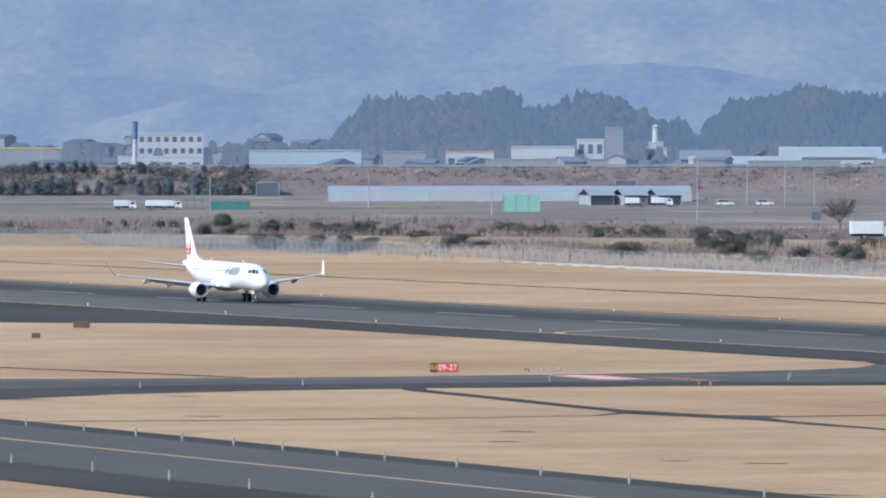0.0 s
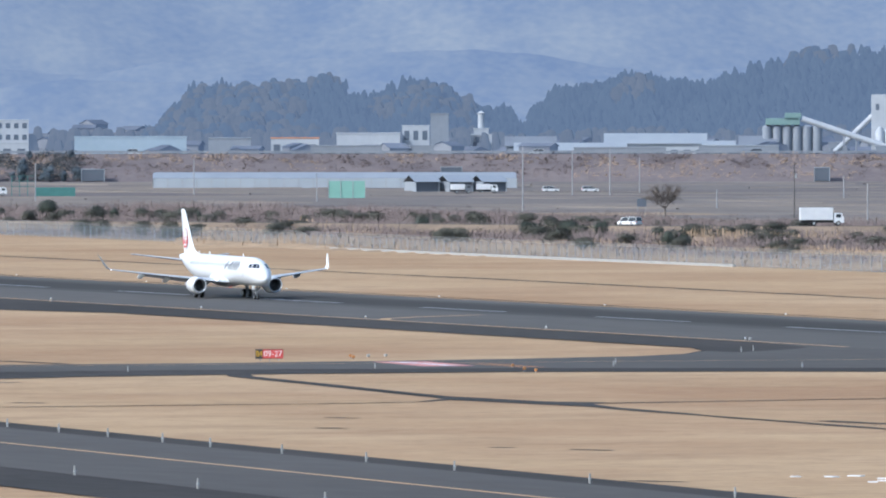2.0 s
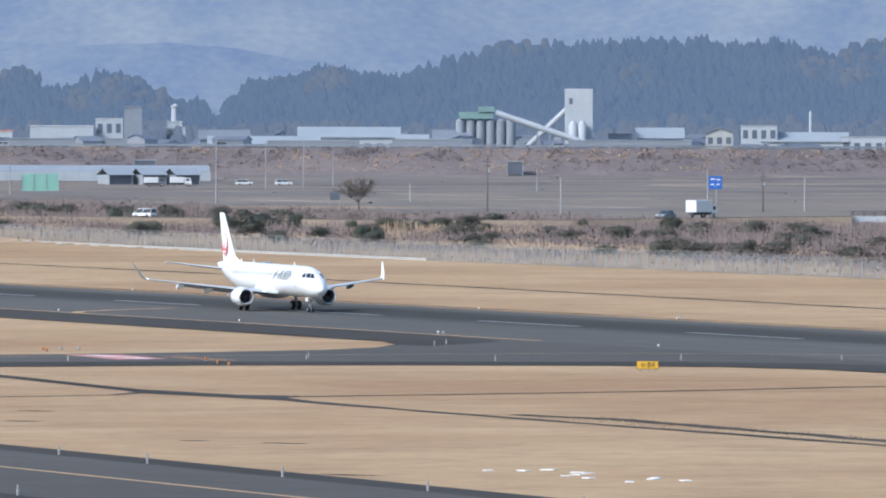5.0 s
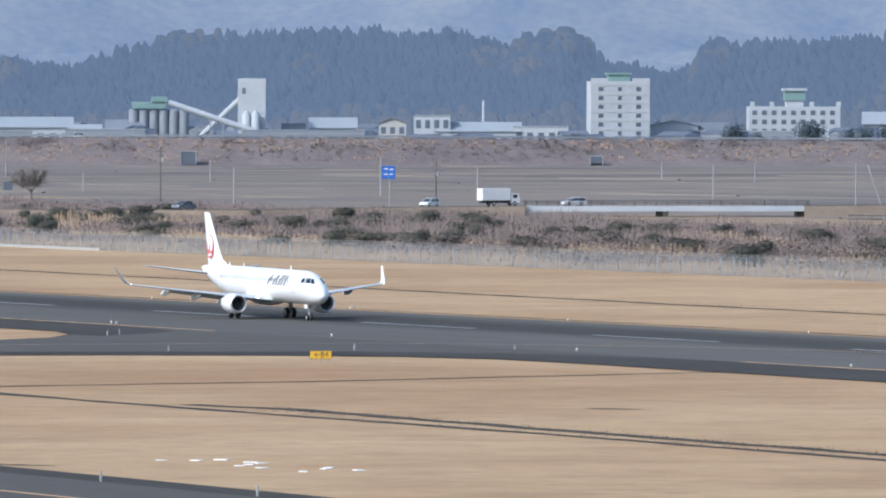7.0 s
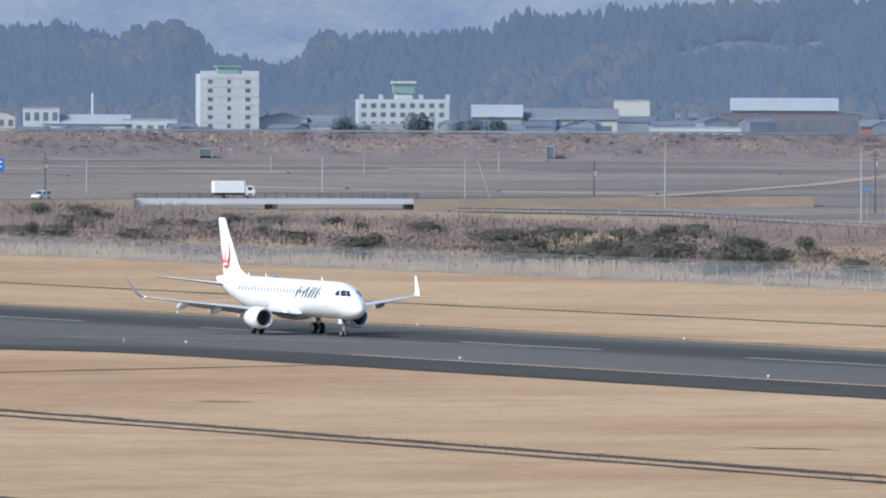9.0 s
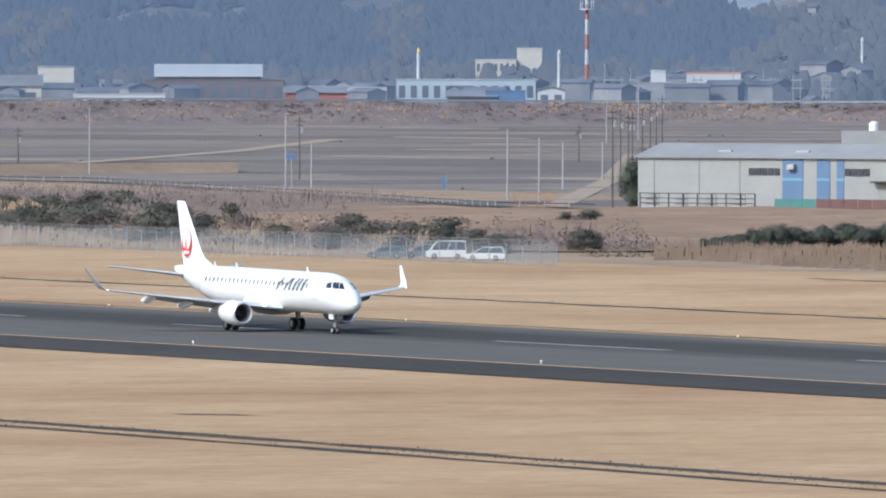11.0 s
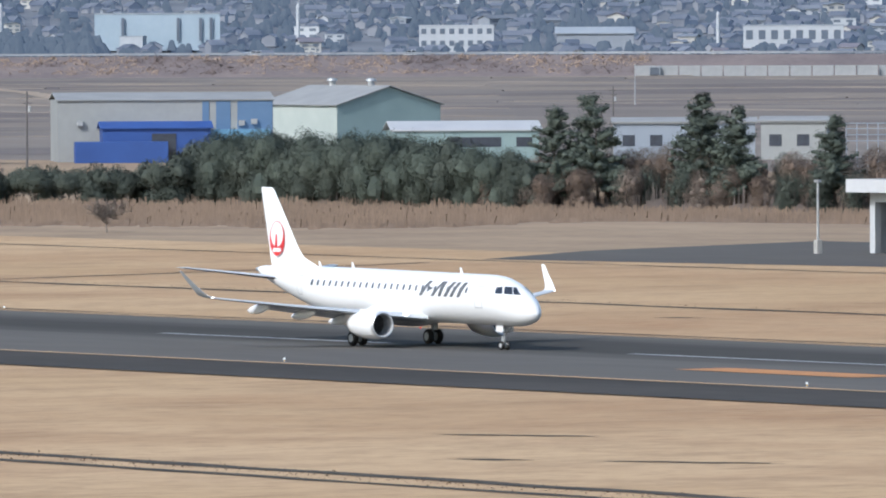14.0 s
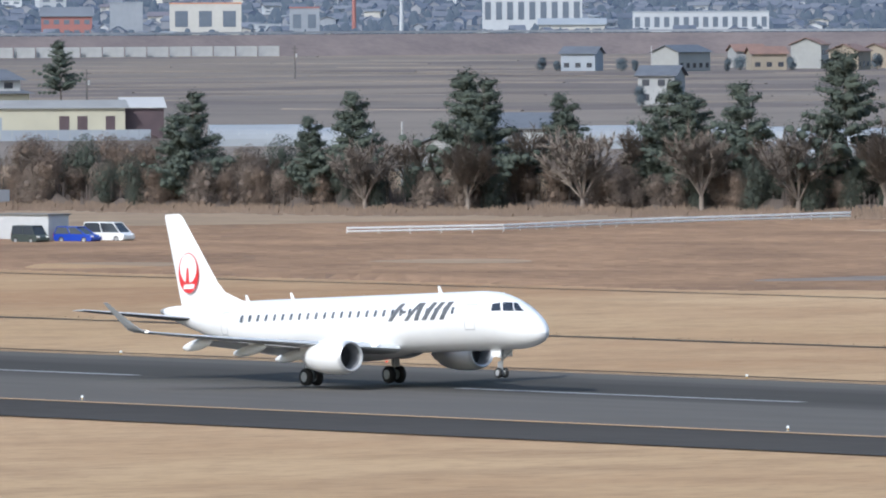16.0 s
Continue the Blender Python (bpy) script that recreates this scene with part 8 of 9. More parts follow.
block("pale_shed_low", "low pale shed beside the expressway", -50.6, 3780, 22, 10.4, 12, FARCREAM, FARROOFPALE, "gable", (4, 1))
# chimneys, masts and sign poles
for b, d, z, top, r_, lb, m_ in ((-63.69, 3760, 3, 22.0, 0.7, "thin white chimney with a gold cap", FARWHITE), (-68.24, 3745, 2, 17.6, 0.6, "thin pale factory chimney", FARWHITE), (-61.45, 3900, 6, 26, 0.7, "thin white pole tower", FARWHITE),
                                 (-60.2, 3850, 6, 21.5, 0.7, "white chimney with a blue foot", FARWHITE), (-58.7, 3850, 6, 21.0, 0.7, "thin white factory chimney", FARWHITE), (-56.58, 3800, 4, 17.8, 0.7, "thin white factory chimney", FARWHITE),
                                 (-74.08, 3720, 2, 16.0, 0.9, "tall white sign pillar with a dark blue head", FARWHITE), (-62.98, 3735, 2, 21.5, 0.7, "white pole beside the mast", FARWHITE), (-51.46, 3800, 3, 16.5, 0.8, "plain white chimney stack", FARWHITE), (-51.7, 3850, 3, 18.5, 0.8, "red and white chimney stack", FARRED)):
    t = thing("chimney", spot(b, d, z), lb, "chimney", "far chimneys")
    part("shaft", tube((0, 0, 0), (0, 0, top - z), r_, r_ * 0.8, 10), m_, t)
    part("cap", tube((0, 0, top - z), (0, 0, top - z + (6 if b < -74 else 1.4)), r_ * 1.05, r_ * (1.05 if b < -74 else 0.4), 10), FARBLUE if b < -74 else (FARYELLOW if b == -63.69 else m_), t)
t = thing("radio_mast", spot(-62.84, 3790, 3), "tall red and white banded radio mast", "mast")
for k in range(11):
    part("mast_section", tube((0, 0, 5 * k), (0, 0, 5 * k + 5), 0.72 - 0.02 * k, 0.70 - 0.02 * k, 10), FARRED if k % 2 == 0 else FARWHITE, t)
p = part("platform", tube((0, 0, 33.2), (0, 0, 33.6), 2.3, n=12), FARWHITE, t, "round mast platform")
for k in range(8):
    a = k * math.pi / 4
    part("rail_bar", tube((2.2 * math.cos(a), 2.2 * math.sin(a), 33.5), (2.2 * math.cos(a), 2.2 * math.sin(a), 36.5), 0.12, n=5), FARWHITE, p)
# ordinary houses of the town, five kinds on shared meshes
kinds = []
for k, (w, dp, h, wl, rf_, kd) in enumerate(((9, 7, 6.2, FARWHITE, FARROOF, "gable"), (8, 7, 6.4, FARCREAM, FARROOF, "end"), (11, 8, 5.6, FARGREY, FARROOF, "gable"), (9, 8, 6.6, FARCREAM, FARBROWN, "gable"), (12, 9, 6.4, FARWHITE, FARROOFPALE, "flat"), (8, 7, 6.0, FARGREY, FARROOFPALE, "end"))):
    lb = ("white house with a grey gabled roof", "cream house with a grey gable end", "grey house with a low tiled roof", "cream house with a brown roof", "white flat-roofed block in the town", "grey house with a pale gable")[k]
    kinds.append(block("town_house", lb, -60, 4200, w, h, dp, wl, rf_, kd, (2, 2), 0, 0.0, "house", "town houses"))
town = Nursery(*kinds)
rt = random.Random(29)
n = 0
while n < 290:
    b = rt.uniform(-61.35, -48.4) if n < 262 else rt.uniform(-75.0, -72.7)
    r_ = (3640 if n < 262 else 3950) + (980 if n < 262 else 650) * rt.random() ** 0.85
    if n >= 275:
        b, r_ = rt.uniform(-71.55, -71.2), rt.uniform(3800, 4300)
    if noise.noise(Vector((b * 2, r_ / 150, 3))) < -0.25:
        continue
    town.put(rt.choices(range(6), (4, 3, 4, 2, 1, 2))[0], spot(b, r_, town_z(b, r_) - 0.6, rt.choice((-25, 0, 12, 40, 80)) + rt.uniform(-6, 6)), rt.uniform(0.5, 0.85) * (1.0 if n < 262 else 0.7))
    n += 1
# the rest of the town, too many to tell apart
far_walls, far_roofs = Soup(), Soup()
n = 0
while n < 1830:
    b = rt.uniform(-61.75, -48.4) if n < 1550 else rt.uniform(-75.0, -61.4)
    r_ = (3660 if n < 1550 else 3690) + (1010 if n < 1550 else 190 + 600 * (b < -73.2)) * rt.random() ** 0.8
    if noise.noise(Vector((b * 2, r_ / 150, 3))) < -0.3:
        continue
    n += 1
    L, W, H, K = rt.uniform(3.5, 7.5), rt.uniform(3.5, 6), rt.uniform(1.8, 3.4), rt.uniform(0.8, 1.5)
    if n > 1550:
        L, W, H = rt.uniform(5, 15), rt.uniform(6, 9), rt.uniform(5.5, 8.8)
    m_ = spot(b, r_, town_z(b, r_) - 0.6, rt.uniform(-90, 90))

    def at_(x, y, z):
        return m_ @ Vector((x, y, z))
    for q in ((-1, -1, 1, -1), (1, -1, 1, 1), (1, 1, -1, 1), (-1, 1, -1, -1)):
        far_walls.add([at_(q[0] * L / 2, q[1] * W / 2, 0), at_(q[2] * L / 2, q[3] * W / 2, 0), at_(q[2] * L / 2, q[3] * W / 2, H), at_(q[0] * L / 2, q[1] * W / 2, H)])
    for s in (-1, 1):
        far_walls.add([at_(s * L / 2, -W / 2, H), at_(s * L / 2, W / 2, H), at_(s * L / 2, 0, H + K)])
        far_roofs.add([at_(-L / 2 - 0.5, s * (W / 2 + 0.5), H - 0.2), at_(L / 2 + 0.5, s * (W / 2 + 0.5), H - 0.2), at_(L / 2 + 0.5, 0, H + K + 0.15), at_(-L / 2 - 0.5, 0, H + K + 0.15)])
# crowded houses: faint blue emission laid in as haze
stuff(far_walls, "backdrop_town_walls", mat("haze_glow_town_plaster", (0.23, 0.225, 0.22), (0.12, 0.12, 0.122), 0.05, 0.85, fine=0.1, vary=0.4, haze_glow=(0.05, 0.07, 0.112)), "pale walls of crowded far houses", "houses")
stuff(far_roofs, "backdrop_town_roofs", mat("haze_glow_town_tiles", (0.115, 0.117, 0.125), (0.062, 0.065, 0.073), 0.05, 0.85, fine=0.1, spec=0.1, vary=0.4, haze_glow=(0.052, 0.073, 0.118)), "grey roofs of crowded far houses", "roofs")
# tree haze likewise put in as blue emission
TOWNTREE = mat("haze_glow_town_tree", (0.05, 0.055, 0.055), (0.032, 0.038, 0.04), 0.05, 1.0, fine=0.3, spec=0.0, vary=0.2, haze_glow=(0.064, 0.086, 0.13))
# town trees
town_trees = Soup()
for _ in range(5200):
    b = rt.uniform(-61.6, -48.4) if rt.random() < 0.985 else rt.uniform(-75, -71.3)
    r_ = 3660 + 1000 * rt.random()
    if noise.noise(Vector((b * 2, r_ / 150, 3))) > 0.12 and rt.random() < 0.55:
        continue
    far_tree(town_trees, *polar(b, r_), town_z(b, r_) - 0.5, rt.uniform(2.2, 4.8), rt.uniform(1.3, 2.6), rt.random() < 0.2)
for _ in range(260):
    b = rt.uniform(-61.5, -59.7)
    r_ = rt.uniform(3650, 3760)
    far_tree(town_trees, *polar(b, r_), town_z(b, r_) - 0.5, rt.uniform(6, 9), rt.uniform(2.5, 4.5), rt.random() < 0.3)
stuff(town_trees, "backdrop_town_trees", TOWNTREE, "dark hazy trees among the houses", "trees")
foot_woods = Soup()
for _ in range(2600):
    b = rt.uniform(-75.0, -60.6) if rt.random() < 0.6 else rt.uniform(-62.1, -60.6)
    r_ = rt.uniform(3790, 3940) if b < -62.1 else rt.uniform(3690, 4620)
    if noise.noise(Vector((b * 5, r_ / 60, 2))) < -0.08:
        continue
    far_tree(foot_woods, *polar(b, r_), town_z(b, r_) - 0.5, rt.uniform(4.5, 8.5) + 4.0 * (b < -62.1), rt.uniform(2.2, 4.2), False)
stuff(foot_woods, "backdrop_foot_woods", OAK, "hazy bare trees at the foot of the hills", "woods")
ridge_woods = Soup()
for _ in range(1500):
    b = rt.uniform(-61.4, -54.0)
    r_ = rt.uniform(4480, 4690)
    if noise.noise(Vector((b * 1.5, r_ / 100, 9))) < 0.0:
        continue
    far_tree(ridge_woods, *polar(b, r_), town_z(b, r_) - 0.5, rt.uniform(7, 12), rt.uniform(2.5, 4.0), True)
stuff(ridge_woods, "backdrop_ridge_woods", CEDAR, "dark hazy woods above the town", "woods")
# ---- roads, poles and traffic on the plain ----
POLE = mat("concrete_pole", (0.36, 0.36, 0.37), (0.29, 0.29, 0.30), 0.5, 0.85)
POLEDARK = mat("dark_wooden_pole", (0.12, 0.11, 0.11), (0.09, 0.085, 0.085), 0.5, 0.9)
for b, d, h, arm in ((-68.76, 2435, 8.5, 0), (-68.48, 2294, 8.2, 1), (-68.27, 2318, 6.9, 0), (-67.34, 2870, 4.5, 0), (-67.08, 2375, 7.2, 0), (-66.87, 2823, 4.5, 0), (-66.36, 2201, 8.7, 0), (-66.19, 2921, 5.1, 0), (-65.71, 2145, 8.3, 1),
                     (-65.35, 2080, 12.3, 0), (-64.36, 1841, 12.4, 0), (-64.29, 2000, 11.2, 1), (-64.23, 1871, 7.6, 0), (-63.24, 1734, 10.9, 0), (-63.08, 1708, 9.8, 0), (-62.96, 1874, 7.8, 0), (-62.88, 2300, 8.0, 1), (-62.76, 2003, 6.8, 0),
                     (-62.71, 1660, 14.7, 1), (-62.67, 1774, 13.7, 1), (-62.63, 1882, 12.6, 1), (-62.61, 2004, 11.8, 1), (-62.56, 2113, 11.9, 1), (-62.52, 2240, 11.9, 1), (-62.49, 2400, 11.9, 1), (-62.46, 2600, 12.5, 1), (-62.74, 2800, 13.0, 0), (-62.58, 2900, 13.0, 0),
                     (-71.24, 2451, 14.0, 0), (-70.99, 2858, 12.0, 0), (-70.8, 2860, 12.0, 0), (-69.87, 2289, 11.0, 1), (-70.26, 2508, 4.1, 0), (-72.28, 2686, 6.7, 0), (-70.65, 2951, 9.1, 0), (-69.62, 2786, 5.5, 0), (-69.5, 2249, 7.3, 0),
                     (-60.07, 1588, 10.7, 1), (-57.11, 2264, 5.9, 1), (-54.74, 2276, 6.8, 1), (-51.46, 1281, 7.3, 0), (-53.15, 1190, 6.0, 0), (-53.05, 2050, 7.5, 1), (-52.0, 2700, 8, 1), (-50.2, 2600, 8, 0), (-74.55, 3500, 17.0, 0), (-73.7, 2700, 9, 0), (-72.9, 2900, 9, 0), (-57.0, 2500, 9, 0), (-55.5, 3000, 9, 0)):
    t = thing("utility_pole", spot(b, d, 0, rp.uniform(-30, 30)), "slim grey concrete utility pole" if not arm else "utility pole with crossarm and insulators", "pole", "utility poles")
    part("shaft", tube((0, 0, 0), (0, 0, h), 0.17, 0.11, 8), POLE if not arm else POLEDARK, t)
    if arm:
        part("crossarm", boxes((-0.9, 0.9, -0.06, 0.06, h - 0.9, h - 0.75)), POLEDARK, t)
        part("crossarm", boxes((-0.7, 0.7, -0.06, 0.06, h - 1.7, h - 1.56)), POLEDARK, t)
        part("transformer", turned(((h - 2.9, 0.25), (h - 2.1, 0.25), (h - 2.0, 0.1)), 10, "z"), STEEL, t, "", True, pose(0.35, 0, 0))
t = thing("pole_stay", spot(-66.28, 2195), "slanting grey stay of a utility pole", "pole")
part("stay", tube((-0.8, 0, 8.4), (2.0, 0, 0), 0.12, n=6), POLE, t)

# the road with its bridge
ROADR = ((-75, 2090), (-72, 2010), (-70.5, 1962), (-69.4, 1966), (-68.7, 2012), (-68.05, 2040), (-66.6, 2052), (-64.6, 2130))


def road_r(b):
    for (a, p), (c, q) in zip(ROADR, ROADR[1:]):
        if b <= c:
            return p + (q - p) * (b - a) / (c - a)
    return ROADR[-1][1]


bm = bmesh.new()
road_bm = bmesh.new()
for b0, b1 in ((-75.0, -68.03), (-66.62, -64.6)):
    n = int((b1 - b0) / 0.1)
    steps = [b0 + (b1 - b0) * i / n for i in range(n + 1)]
    loft([[(*polar(b, road_r(b) + o), z) for o, z in ((-17, -0.05), (-11, 0.8), (-5.6, 1.95), (5.6, 1.95), (15, -0.05))] for b in steps], bm=bm)
    loft([[(*polar(b, road_r(b) + o), z) for o, z in ((-3.4, 1.9), (-3.4, 2.0), (3.4, 2.0), (3.4, 1.9))] for b in steps], bm=road_bm)
for m_ in (bm, road_bm):
    bmesh.ops.recalc_face_normals(m_, faces=m_.faces[:])
flat("road_bank", bm, mat("bank_grass", (0.31, 0.235, 0.165), (0.215, 0.165, 0.12), 0.06, 1.0, fine=0.5, spec=0.05, detail=6), "low brown grass bank under the country road", "bank")
flat("country_road", road_bm, ASPHALT, "grey country road on a low bank", "road")
br = thing("road_bridge", Matrix.Translation((*spot(-68.05, 2040).translation.xy, 0)) @ Matrix.Rotation(math.atan2(2052 * math.cos(radians(66.6)) - 2040 * math.cos(radians(68.05)), -2052 * math.sin(radians(66.6)) + 2040 * math.sin(radians(68.05))), 4, "Z"), "low road bridge with pale girder and dark railing", "bridge")
part("deck", boxes((0, 52, -4, 4, 1.5, 1.95)), CONCRETE, br)
part("girder", boxes((0.5, 51.5, -4.2, -4.001, 1.0, 1.9), (0.5, 51.5, 4.001, 4.2, 1.0, 1.9)), mat("pale_girder", (0.55, 0.58, 0.62), (0.48, 0.51, 0.55), 0.2, 0.6), br, "pale steel girder")
part("abutment", boxes((-1.2, 0.4, -5, 5, 0, 1.9)), CONCRETE, br)
part("abutment", boxes((51.6, 53, -5, 5, 0, 1.9)), CONCRETE, br)
part("pier", boxes((25.5, 26.5, -3, 3, 0, 1.5)), CONCRETE, br)
for k in range(27):
    part("rail_post", boxes((2 * k - 0.05, 2 * k + 0.05, -4.1, -4.0, 1.95, 2.95)), DARKMETAL, br)
for z in (2.3, 2.6, 2.9):
    part("rail_bar", boxes((-0.5, 52.5, -4.12, -4.03, z, z + 0.07)), DARKMETAL, br)
# side road with guardrail
pts = [pb(-66.4, 2010), pb(-65.3, 1960), pb(-64.3, 1800), pb(-63.3, 1660), pb(-62.8, 1640)]
ribbon("side_road", pts, 6, 0.15, ASPHALT, "narrow grey side road", "road")
t = thing("road_guardrail", pose(0, 0, 0), "dark guardrail along the side road", "guardrail")
for a, b in zip(pts, pts[1:]):
    part("rail", tube((*a, 0.75), (*b, 0.75), 0.08, n=5), DARKMETAL, t)
    n = int(math.dist(a, b) / 5)
    for i in range(n):
        p = Vector(a).lerp(Vector(b), i / n)
        part("post", boxes((p.x - 0.08, p.x + 0.08, p.y - 0.08, p.y + 0.08, 0, 0.95)), POLE, t)
# signs
t = thing("road_sign", spot(-68.72, 2160), "large blue direction sign on a grey post", "road sign")
part("post", tube((0.2, 0.1, 0), (0.2, 0.1, 8.4), 0.12, n=8), POLE, t)
part("board", bevelled(boxes((-1.3, 1.3, -0.08, 0.0, 5.8, 8.3)), 0.03), mat("blue_sign_face", (0.03, 0.13, 0.48), (0.025, 0.11, 0.42), 0.5, 0.5), t, "blue sign board")
for k, (x0, x1, z) in enumerate(((-0.9, -0.1, 7.6), (0.2, 0.9, 7.5), (-0.9, -0.2, 6.6), (0.2, 0.8, 6.6), (0.0, 0.08, 6.2))):
    part("legend_bar", boxes((x0, x1, -0.1, -0.085, z, z + 0.22)), WHITE, t)
t = thing("road_sign", spot(-64.33, 1838), "small blue road sign on a pole", "road sign")
part("board", boxes((-0.9, 0.9, -0.3, -0.22, 5.3, 6.1)), FARBLUE, t)
part("post", tube((0, 0, 0), (0, 0, 6.2), 0.08, n=6), POLE, t)
t = thing("banner", spot(-63.56, 1843), "narrow blue banner on a pole", "banner")
part("cloth", boxes((-0.3, 0.3, -0.05, 0.05, 0.6, 2.6)), FARBLUE, t)
part("pole", tube((0.33, 0, 0), (0.33, 0, 2.8), 0.05, n=6), POLE, t)
t = thing("back_of_sign", spot(-70.64, 2454), "dark sign board seen from behind", "sign")
part("board", boxes((-1.0, 1.0, 0, 0.1, 0.9, 2.6)), SHADOWGREY, t)
part("post", boxes((-0.95, -0.85, 0.1, 0.2, 0, 2.6), (0.85, 0.95, 0.1, 0.2, 0, 2.6)), POLE, t)
t = thing("orange_barrier", spot(-63.1, 1662), "orange site fence panels", "fence")
for k in range(4):
    part("panel_frame", boxes((-3 + 1.6 * k, -2.9 + 1.6 * k, 0, 0.06, 0, 2.2), (-3 + 1.6 * k, -1.6 + 1.6 * k, 0, 0.06, 0.2, 0.3), (-3 + 1.6 * k, -1.6 + 1.6 * k, 0, 0.06, 1.0, 1.08), (-3 + 1.6 * k, -1.6 + 1.6 * k, 0, 0.06, 1.9, 2.0)), ORANGE, t)
# underpasses in the embankment
for b, w, h, z in ((-73.41, 6.5, 3.4, 0.2), (-71.6, 6, 1.8, 2.4), (-69.73, 4.2, 3.8, 0.2), (-67.67, 3.4, 1.9, 0.8), (-65.93, 2.0, 3.4, 0.2), (-56.9, 2.8, 2.2, 0.4), (-55.03, 4.5, 4.5, 0.1)):
    t = thing("underpass", spot(b, ramp_of(EMB, b) - 31), "dark concrete underpass through the embankment", "underpass", "underpasses")
    # solid block coloured like the shade inside, with no tunnel behind
    part("opening", boxes((-w / 2, w / 2, 0.3, 6, z, z + h)), SHADOWGREY, t, "dark block painted as the shaded opening")
    part("frame", boxes((-w / 2 - 0.25, -w / 2, 0.1, 6, 0, z + h + 0.25), (w / 2, w / 2 + 0.25, 0.1, 6, 0, z + h + 0.25), (-w / 2, w / 2, 0.1, 6, z + h, z + h + 0.25)), FARROOFGREY, t)
# parked cars beyond the fence gate
for b, d, m_, lb, stl, h in ((-63.85, 1252, CARGREY, "dark grey car behind the fence", "wagon", 1.4), (-63.66, 1254, CARGREY, "grey-blue car behind the fence", "wagon", 1.5), (-63.55, 1250, CARWHITE, "white van behind the fence", "van", 2.0), (-63.35, 1240, CARWHITE, "white station wagon behind the fence", "wagon", 1.5)):
    car(spot(b, d, 0.03, 175 if stl == "wagon" else 185), m_, lb, stl, 4.4, 1.7, h, group="cars by the fence gate")
t = thing("low_posts", pose(0, 0, 0), "row of short grey marker posts", "posts")
for k in range(26):
    m_ = spot(-65.0 + 0.03 * k, 1258)
    part("post", boxes((-0.05, 0.05, -0.05, 0.05, 0, 0.6)), POLE, t, pose_m=m_)
rows_bush = Soup()
for k in range(26):
    b = -62.83 + 0.035 * k * (1 if k < 9 else 1.1)
    bush(rows_bush, *polar(b, 1262 + rp.uniform(-3, 3)), 0, 0.9, rp.uniform(0.8, 1.4), 60, 0.2)
stuff(rows_bush, "clipped_bushes", RUST, "low reddish-brown clipped bushes", "shrubs")

# moving traffic
truck = box_truck(spot(-70, 1930, 2), "white box truck driving along the country road")
road_cars = []
for lb, m_, stl in (("white car driving on the country road", CARWHITE, "wagon"), ("white car driving on the country road", CARWHITE, "wagon"), ("dark car driving on the country road", CARGREY, "sedan"), ("white small truck driving on the country road", CARWHITE, "van")):
    road_cars.append(car(spot(-69, 2000, 2), m_, lb, stl, group="traffic on the country road"))
lorry = box_truck(spot(-60, 3500, 6.3), "long white lorry on the expressway", 12.5, 3.7, 2.4)
highway_cars = [car(spot(-59, 3500, 6.3), m_, "white car driving on the expressway" if m_ is CARWHITE else "grey car driving on the expressway", "wagon", 4.6, 1.75, 1.55, group="traffic on the expressway")
                for m_ in (CARWHITE, CARWHITE, CARGREY, CARWHITE, CARWHITE, CARGREY, CARWHITE)]


def along_road(b, off, right=True):
    """A pose on the country road at that bearing, off to one lane."""
    p, q = polar(b, road_r(b) + off), polar(b + 0.05, road_r(b + 0.05) + off)
    a = math.degrees(math.atan2(q[1] - p[1], q[0] - p[0]))
    return pose(p[0], p[1], 2.02, 0, 0, a if right else a + 180)


def along_express(b, off):
    p, q = polar(b, ramp_of(EMB, b) + off), polar(b - 0.05, ramp_of(EMB, b - 0.05) + off)
    return pose(p[0], p[1], ramp_of(TOPZ, b) + 0.07, 0, 0, math.degrees(math.atan2(q[1] - p[1], q[0] - p[0])))
# ---- airfield furniture ----
def edge_light():
    t = thing("runway_light", pose(0, 0, 0), "small white elevated runway edge light", "runway light", "runway edge lights")
    part("stem", tube((0, 0, 0), (0, 0, 0.22), 0.06, 0.05, 8), YELLOW, t)
    part("base", tube((0, 0, 0), (0, 0, 0.05), 0.2, 0.18, 10), STEEL, t)
    part("lens", turned(((0.22, 0.12), (0.36, 0.14), (0.44, 0.08), (0.46, 0.01)), 10, "z"), LENS, t, "clear lamp lens", True)
    return t


lights = Nursery(edge_light())
for k in range(-14, 14):
    x = -861.1 + 60 * k
    for y in (376.5, 424.6):
        lights.put(0, pose(x, y, 0.09 if y < 400 else 0.05), 0.62)


def marker(h=0.62):
    t = thing("edge_marker", pose(0, 0, 0), "short white taxiway edge marker", "marker", "taxiway markers")
    part("post", tube((0, 0, 0), (0, 0, h), 0.08, 0.06, 8), CONCRETE, t)
    part("band", tube((0, 0, h * 0.35), (0, 0, h * 0.55), 0.095, 0.09, 8), STEEL, t)
    return t


marks = Nursery(marker())
for x in (-820, -804, -790, -778, -765, -753, -740, -729, -713, -695, -677, -651, -625, -599):
    marks.put(0, pose(x, 225.4, 0.1))
for x in (-732, -712, -694, -676, -650, -625):
    marks.put(0, pose(x, 200.2, 0.1))
for x, y in ((-931, 266), (-936, 282), (-941, 306), (-941, 328), (-931, 342), (-930, 359), (-996, 361), (-991, 358), (-949, 331), (-935, 361), (-927, 373), (-1332, 374), (-1269, 373)):
    marks.put(0, pose(x, y, 0.1), 0.8)


SIGNRED = mat("red_sign_face", (0.60, 0.075, 0.075), (0.54, 0.07, 0.07), 2.0, 0.5)
SIGNYELLOW = mat("yellow_sign_face", (0.66, 0.40, 0.025), (0.6, 0.36, 0.025), 2.0, 0.5)


